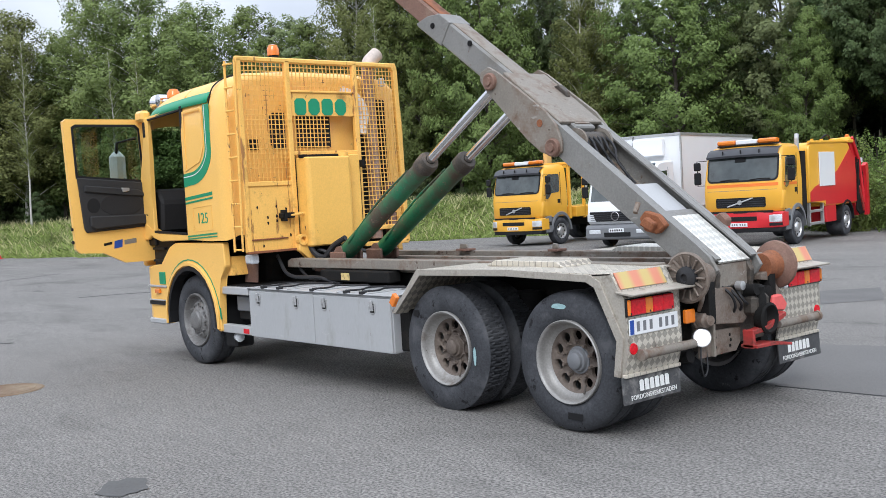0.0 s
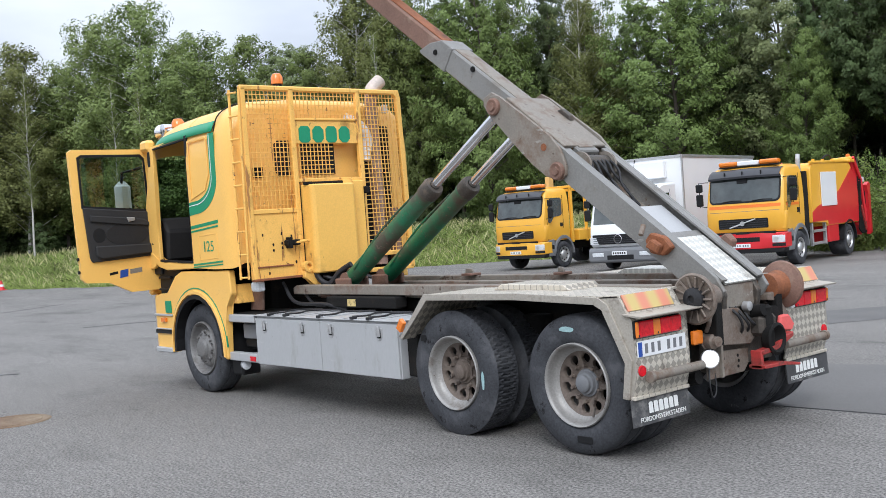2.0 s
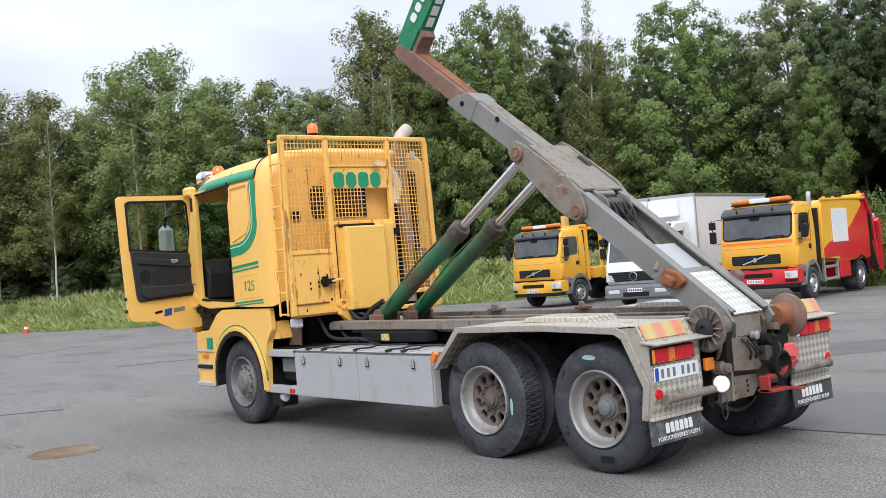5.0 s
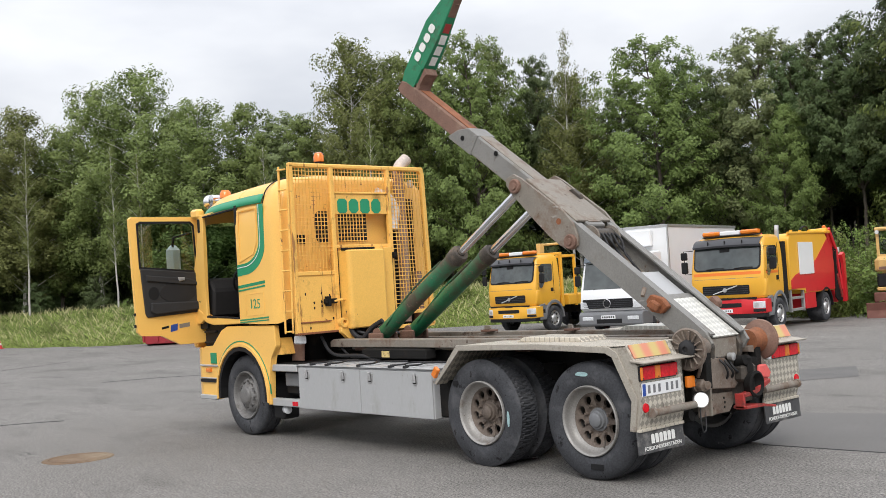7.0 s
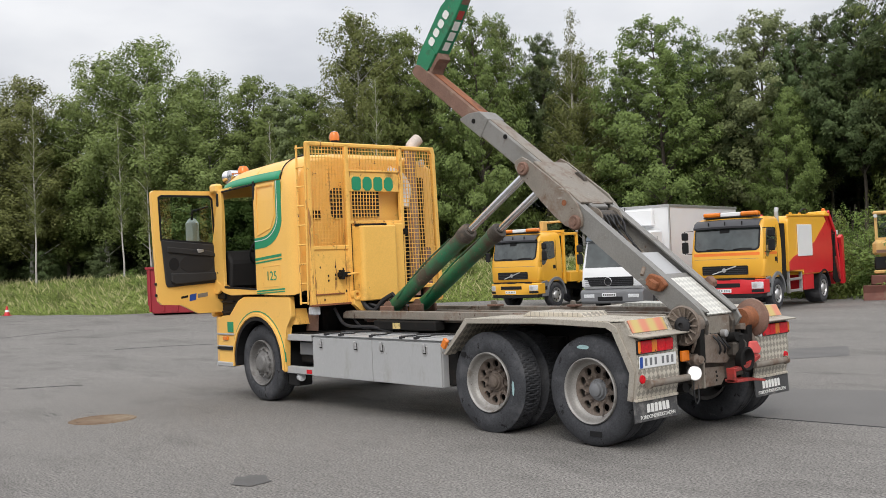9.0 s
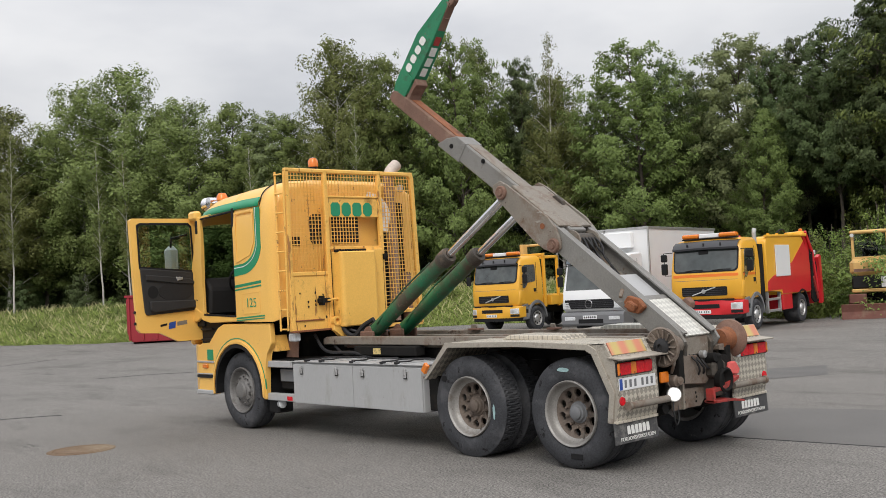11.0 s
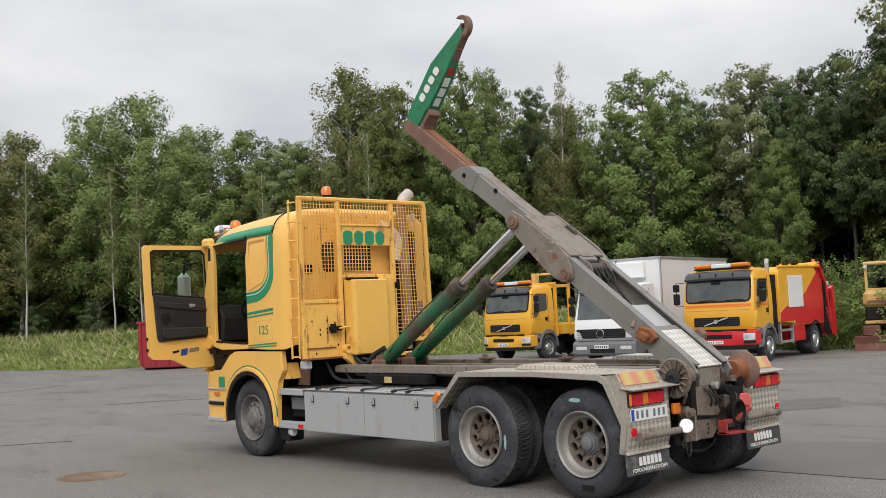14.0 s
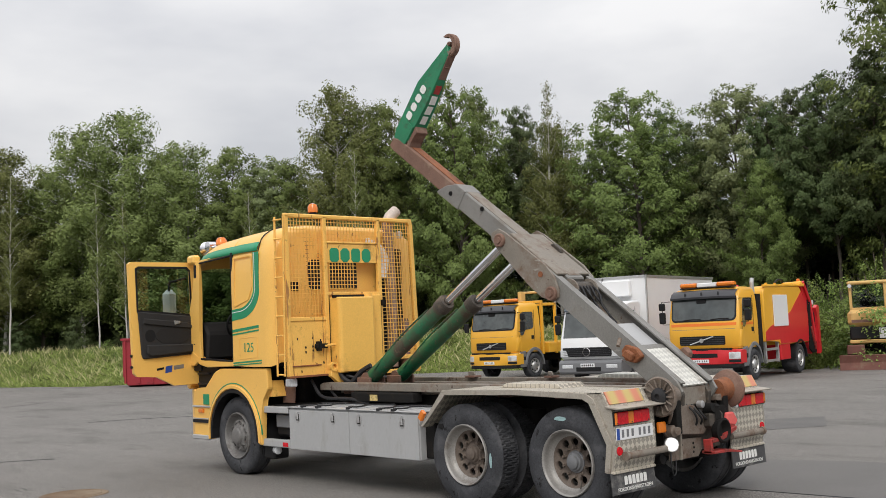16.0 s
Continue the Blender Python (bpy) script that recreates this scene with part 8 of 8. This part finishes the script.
def tree(name, label, height, width, base, shape, limbs, count, leaf, leaf_material, bark, seed, droop=0.0, trunk_r=0.14, clump=0.55, rise=0.5):
    """A tree: tapered, bent trunk with limbs that carry sprays of small leaves out to an uneven outline."""
    rng = np.random.default_rng(seed)
    rnd = random.Random(seed)
    th = thing(name, label, "tree", group="trees of the wood")
    bm = B()
    lean = Vector((rnd.uniform(-0.6, 0.6), rnd.uniform(-0.6, 0.6), 0))
    axis = [lean * (k / 8) ** 2 + Vector((rnd.uniform(-0.1, 0.1), rnd.uniform(-0.1, 0.1), height * 0.97 * k / 8)) for k in range(9)]

    def on_axis(z):
        k = max(0.0, min(7.999, 8 * z / (height * 0.97)))
        return axis[int(k)].lerp(axis[int(k) + 1], k - int(k))
    tube(bm, axis, trunk_r, 8, 0.015)
    cen, rad, mids = [], [], []
    ph = [rnd.uniform(0, 6.28) for _ in range(4)]
    for i in range(limbs):
        t = (i + rnd.uniform(0.0, 1.0)) / limbs
        ang = i * 2.39996 + rnd.uniform(-0.5, 0.5)
        uneven = 1 + 0.20 * math.sin(2 * ang + ph[0] + 5 * t) + 0.16 * math.sin(3 * ang + ph[1] - 9 * t)
        reach = width / 2 * shape(t) * rnd.uniform(0.62, 1.05) * uneven
        r0 = clump * (1.1 - 0.35 * t)
        z = min(base + (height - base) * t, height - 0.7 * r0)
        start = on_axis(max(0.4, z - rise * reach - 0.3))
        tip = on_axis(z) + Vector((reach * math.cos(ang), reach * math.sin(ang), -0.12 * droop * reach))
        bend = start.lerp(tip, 0.55) + Vector((0, 0, 0.10 * reach))
        tube(bm, [start, bend, tip], 0.22 * trunk_r * (1.1 - 0.7 * t) + 0.008, 4, 0.006)
        n = 2 + int(reach / (0.8 * clump))
        for j in range(n):
            f = 0.30 + 0.72 * (j + rnd.uniform(0, 1)) / n
            q = (start.lerp(bend, f / 0.55) if f < 0.55 else bend.lerp(tip, (f - 0.55) / 0.45)) + Vector((rnd.gauss(0, 0.22), rnd.gauss(0, 0.22), rnd.gauss(0.0, 0.2))) * clump * 2
            cen.append(q)
            rad.append(r0 * rnd.uniform(0.65, 1.25) * (0.75 + 0.25 * f))
            mids.append(on_axis(q.z - 0.6))
    part("trunk", bm, bark, th, "", True)
    C = np.array([tuple(c) for c in cen])
    R = np.array(rad)
    M = np.array([tuple(c) for c in mids])
    idx = rng.choice(len(C), count, p=R ** 1.7 / (R ** 1.7).sum())
    off = rng.normal(size=(count, 3))
    off *= (rng.uniform(0.02, 1.0, (count, 1)) ** 0.42) / np.linalg.norm(off, axis=1, keepdims=True)
    off *= np.array([1.0, 1.0, 0.62]) * R[idx][:, None]
    off[:, 2] -= droop * rng.uniform(0, 1, count) ** 2 * 0.8
    P = C[idx] + off
    out = P - M[idx]
    out /= np.linalg.norm(out, axis=1, keepdims=True) + 0.01
    N = off / R[idx][:, None] * 0.55 + out * 0.9 + rng.normal(size=P.shape) * 0.40 + np.array([0, 0, 0.40])
    sz = leaf * rng.uniform(0.6, 1.35, count)
    crown = new("crown", leaves(P, N, sz, "crown", leaf_material))
    crown.parent = th
    return th


def egg(t):
    return max(0.0, 1 - t ** 2.8) ** 0.6 * min(1.0, 0.6 + 1.2 * t) + 0.08


def spire(t):
    return max(0.0, 1 - t ** 1.4) ** 0.8 * min(1.0, 0.45 + 1.5 * t) + 0.06


def mound(t):
    return math.sqrt(max(0.0, 1 - t * t)) * 0.95 + 0.05


proto = [
    tree("birch_tree", "slender birch with pale trunk and fine drooping leaves", 15, 5.9, 3.6, egg, 100, 44000, 0.078, LEAF_BIRCH, BIRCH_BARK, 11, 0.9, 0.12, 0.54, 0.7),
    tree("birch_tree", "thin half-bare birch with white trunk and sparse crown", 15, 3.4, 5.0, spire, 40, 6500, 0.06, LEAF_BIRCH, BIRCH_BARK, 12, 0.6, 0.11, 0.42, 0.7),
    tree("alder_tree", "full green broadleaf tree with rounded crown", 14, 10.0, 1.2, egg, 100, 52000, 0.088, LEAF_GREEN, DARK_BARK, 13, 0.1, 0.17, 0.52, 0.4),
    tree("aspen_tree", "tall dark green tree with dense uneven crown", 16, 7.6, 6.2, egg, 88, 46000, 0.090, LEAF_DARK, DARK_BARK, 14, 0.15, 0.16, 0.47, 0.5),
    tree("willow_tree", "silvery green willow with full crown", 13, 9.0, 3.0, egg, 90, 46000, 0.086, LEAF_GREY, DARK_BARK, 15, 0.2, 0.16, 0.48, 0.5),
    tree("bush", "leafy green bush at the foot of the wood", 4.2, 4.8, 0.2, mound, 34, 7500, 0.085, LEAF_DARK, DARK_BARK, 16, 0.1, 0.05, 0.5, 0.5),
    tree("far_tree", "far tree of the wood, its leaves coloured dark for shade", 15, 8.5, 0.4, egg, 50, 11000, 0.16, LEAF_SHADED, DARK_BARK, 17, 0.1, 0.16, 0.75, 0.5),
    tree("ash_tree", "bright green tree with tall open crown", 15, 7.2, 2.8, egg, 96, 44000, 0.086, LEAF_GREEN, DARK_BARK, 23, 0.4, 0.15, 0.54, 0.6),
    tree("bush", "light green shrub and weeds beside the stones", 3.0, 3.6, 0.1, mound, 34, 7000, 0.045, LEAF_WEED, DARK_BARK, 31, 0.2, 0.03, 0.34, 0.8),
]
proto_h = [15, 15, 14, 16, 13, 4.2, 15, 15, 3.0]
EYE = (6.2, -7.1)

# trees of the wood's edge: bearing from +y to the right, height angle of the top, both in degrees, kind, width, metres behind the edge
WOOD_WEST = ((-83, 9.9, 2, 1.0, 0), (-79, 10.1, 0, 1.1, 0), (-76, 9.7, 7, 1.0, 1), (-73, 9.9, 0, 1.1, 0), (-70.4, 9.8, 0, 1.0, -1), (-68.6, 9.3, 7, 0.9, 2), (-66.7, 11.0, 0, 1.0, 1),
             (-64.3, 11.8, 0, 1.05, 0), (-62.8, 10.4, 7, 0.9, 2), (-61.3, 10.2, 0, 1.1, -1), (-59.1, 10.7, 7, 1.05, 0), (-57.0, 9.9, 4, 1.1, 2), (-55.2, 10.0, 7, 0.95, 0), (-53.0, 13.1, 0, 0.95, 0), (-51.4, 12.2, 0, 0.8, 2))
WOOD_EAST = ((-49.9, 13.1, 7, 0.8, 1), (-47.9, 12.0, 3, 1.00, 3), (-46.3, 11.6, 2, 0.8, -1), (-45.3, 13.6, 7, 0.75, 2), (-42.8, 13.6, 3, 0.94, 4), (-41.3, 13.8, 1, 1.0, -1), (-40.9, 10.7, 0, 0.9, 0),
             (-38.4, 11.7, 3, 0.94, 3), (-36.4, 10.7, 2, 1.02, -2), (-35.1, 12.7, 3, 0.94, 4), (-33.4, 11.9, 3, 1.06, 2), (-31.2, 12.6, 4, 1.1, 2), (-30.2, 8.6, 7, 0.85, -2))
WOOD_END = ((-29.2, 12.6, 3, 1.00, 1), (-27.9, 13.2, 3, 1.12, 3), (-26.3, 14.0, 3, 1.31, 0), (-24.2, 15.1, 3, 1.38, 0), (-21.5, 15.6, 2, 1.0, 0), (-17, 15.4, 3, 1.38, 0), (-12, 15.0, 7, 1.1, 0), (-7, 14.8, 3, 1.38, 0))
EDGE = WOOD_WEST + WOOD_EAST + WOOD_END


def sky_at(b):
    for (a, p, *_), (c, q, *_) in zip(EDGE, EDGE[1:]):
        if b <= c:
            return p + (q - p) * (b - a) / (c - a)
    return EDGE[-1][1]


def far_at(b):
    """Distance of the wood's edge from the yard along a bearing."""
    pts = ((-84, 84), (-70, 78), (-60, 70), (-52, 64), (-44, 61), (-34, 57), (-24, 52), (-5, 50))
    for (a, p), (c, q) in zip(pts, pts[1:]):
        if b <= c:
            return p + (q - p) * (b - a) / (c - a)
    return 50


rnd = random.Random(5)
used = set()


def plant(k, b, d, top, wide=1.0):
    x, y = EYE[0] + d * math.sin(radians(b)), EYE[1] + d * math.cos(radians(b))
    top -= earth(x, y)
    s = top / proto_h[k]
    m = Matrix.Translation((x, y, earth(x, y) - 0.05)) @ pose(0, 0, 0, 0, 0, rnd.uniform(0, 360)) @ Matrix.Diagonal((s * wide, s * wide, s, 1))
    if k in used:
        return copy_thing(proto[k], m)
    used.add(k)
    proto[k].matrix_basis = m
    return proto[k]


for b, up, k, wide, behind in EDGE:
    d = far_at(b) + behind
    plant(k, b, d, 1.75 + d * math.tan(radians(up)), wide * d / 64 * (12 / (d * math.tan(radians(up)) + 1.75)) ** 0.5)
# deeper rows fill the gaps below the skyline
b = -84.0
while b < -6:
    d = far_at(b) + rnd.uniform(6, 9)
    low = min(sky_at(b - 1.5), sky_at(b), sky_at(b + 1.5))
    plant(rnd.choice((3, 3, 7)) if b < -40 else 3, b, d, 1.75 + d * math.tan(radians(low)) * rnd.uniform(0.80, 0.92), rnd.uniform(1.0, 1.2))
    b += rnd.uniform(3.0, 4.0) * (62 / d)
# back rows: the wood's inner shade is put into their leaf colour
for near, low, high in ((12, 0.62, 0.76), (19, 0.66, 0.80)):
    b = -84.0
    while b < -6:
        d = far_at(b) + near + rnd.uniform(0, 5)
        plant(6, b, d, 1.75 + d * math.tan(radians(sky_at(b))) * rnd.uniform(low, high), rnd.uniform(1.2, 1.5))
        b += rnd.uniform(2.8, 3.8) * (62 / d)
# young growth under the crowns in the west
b = -83.0
while b < -44:
    plant(5, b, far_at(b) + rnd.uniform(2, 6), 1.2 + rnd.uniform(2.4, 5.0), rnd.uniform(0.8, 1.1))
    b += rnd.uniform(1.3, 2.2)
# low growth along the edge, thick in the west, thin under the tall trees
b = -83.0
while b < -6:
    d = far_at(b) - rnd.uniform(0, 3)
    plant(5, b, d, 1.2 + (rnd.uniform(0.6, 1.6) if b > -40 else rnd.uniform(0.8, 2.2)), rnd.uniform(0.9, 1.3))
    b += rnd.uniform(1.6, 3.2) if b < -40 else rnd.uniform(3.5, 6.0)
for bb, dd, hh in ((-25.9, 41, 3.2), (-25.0, 42, 3.6), (-24.0, 41, 3.3), (-23.0, 42, 3.5), (-27.0, 45, 3.0), (-22.0, 43, 3.2)):
    plant(8, bb, dd, hh, 0.8)
for k in range(22):
    bb = -30.5 + 0.42 * k
    plant(8, bb, rnd.uniform(38.5, 46), rnd.uniform(1.5, 2.7), rnd.uniform(0.9, 1.5))
# pale trunks in front of the wood
for bb, up in ((-70.2, 9.2), (-65.9, 8.6), (-64.5, 8.2), (-57.9, 8.4), (-52.2, 10.5)):
    d = far_at(bb) - 4
    plant(1, bb, d, 1.75 + d * math.tan(radians(up)), 1.0)
# weeds standing in the meadow
for k in range(80):
    b = rnd.uniform(-76, -42)
    lo = 56 if b < -52 else 47
    d = rnd.uniform(lo, far_at(b) - 2)
    x, y = EYE[0] + d * math.sin(radians(b)), EYE[1] + d * math.cos(radians(b))
    if y > edge_y(x) + 2.5:
        plant(8, b, d, earth(x, y) + rnd.uniform(0.5, 1.1), rnd.uniform(1.2, 2.2))
# wood on the other sides, behind the camera, in the same darkened leaves
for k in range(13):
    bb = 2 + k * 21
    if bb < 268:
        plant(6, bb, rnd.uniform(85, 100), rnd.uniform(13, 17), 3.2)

# ---- tall grass and weeds between yard and wood ----
rng = np.random.default_rng(8)


def grass(name, label, material, count, h0, h1, width, lean, spread):
    bear = rng.uniform(-84, -18, count)
    t = rng.uniform(0, 1, count) ** spread
    x = np.empty(count)
    y = np.empty(count)
    for i in range(count):
        s, c = math.sin(radians(bear[i])), math.cos(radians(bear[i]))
        # walk out to the asphalt's edge along the bearing
        lo, hi = 10.0, 75.0
        for _ in range(14):
            m = (lo + hi) / 2
            if EYE[1] + m * c > edge_y(EYE[0] + m * s):
                hi = m
            else:
                lo = m
        d = lo + 0.1 + t[i] * max(2.0, far_at(bear[i]) + 2 - lo)
        x[i], y[i] = EYE[0] + d * s, EYE[1] + d * c
    hgt = rng.uniform(h0, h1, count) * (0.55 + 0.45 * np.clip(t * 8, 0, 1))
    a = rng.uniform(0, 2 * math.pi, count)
    ux, uy = np.cos(a) * width / 2, np.sin(a) * width / 2
    lx, ly = rng.normal(size=count) * lean * hgt, rng.normal(size=count) * lean * hgt
    z = np.array([earth(p, q) - 0.03 for p, q in zip(x, y)])
    co = np.stack([np.stack([x - ux, y - uy, z], 1), np.stack([x + ux, y + uy, z], 1),
                   np.stack([x + ux * 0.7 + lx * 0.4, y + uy * 0.7 + ly * 0.4, z + hgt * 0.6], 1), np.stack([x + lx, y + ly, z + hgt], 1)], 1).reshape(-1, 3)
    me = bpy.data.meshes.new(name)
    me.vertices.add(4 * count)
    me.vertices.foreach_set("co", co.astype(np.float32).ravel())
    me.loops.add(4 * count)
    me.loops.foreach_set("vertex_index", np.arange(4 * count, dtype=np.int32))
    me.polygons.add(count)
    me.polygons.foreach_set("loop_start", np.arange(0, 4 * count, 4, dtype=np.int32))
    me.polygons.foreach_set("loop_total", np.full(count, 4, dtype=np.int32))
    me.update(calc_edges=True)
    me.materials.append(material)
    return tagged(new(name, me), label, "grass", kind="stuff")


grass("tall_grass", "tall green meadow grass along the yard", GRASS, 230000, 0.14, 0.50, 0.024, 0.75, 1.0)
grass("seed_grass", "straw-coloured seed heads among the grass", GRASS_DRY, 16000, 0.4, 0.80, 0.022, 0.3, 0.8)
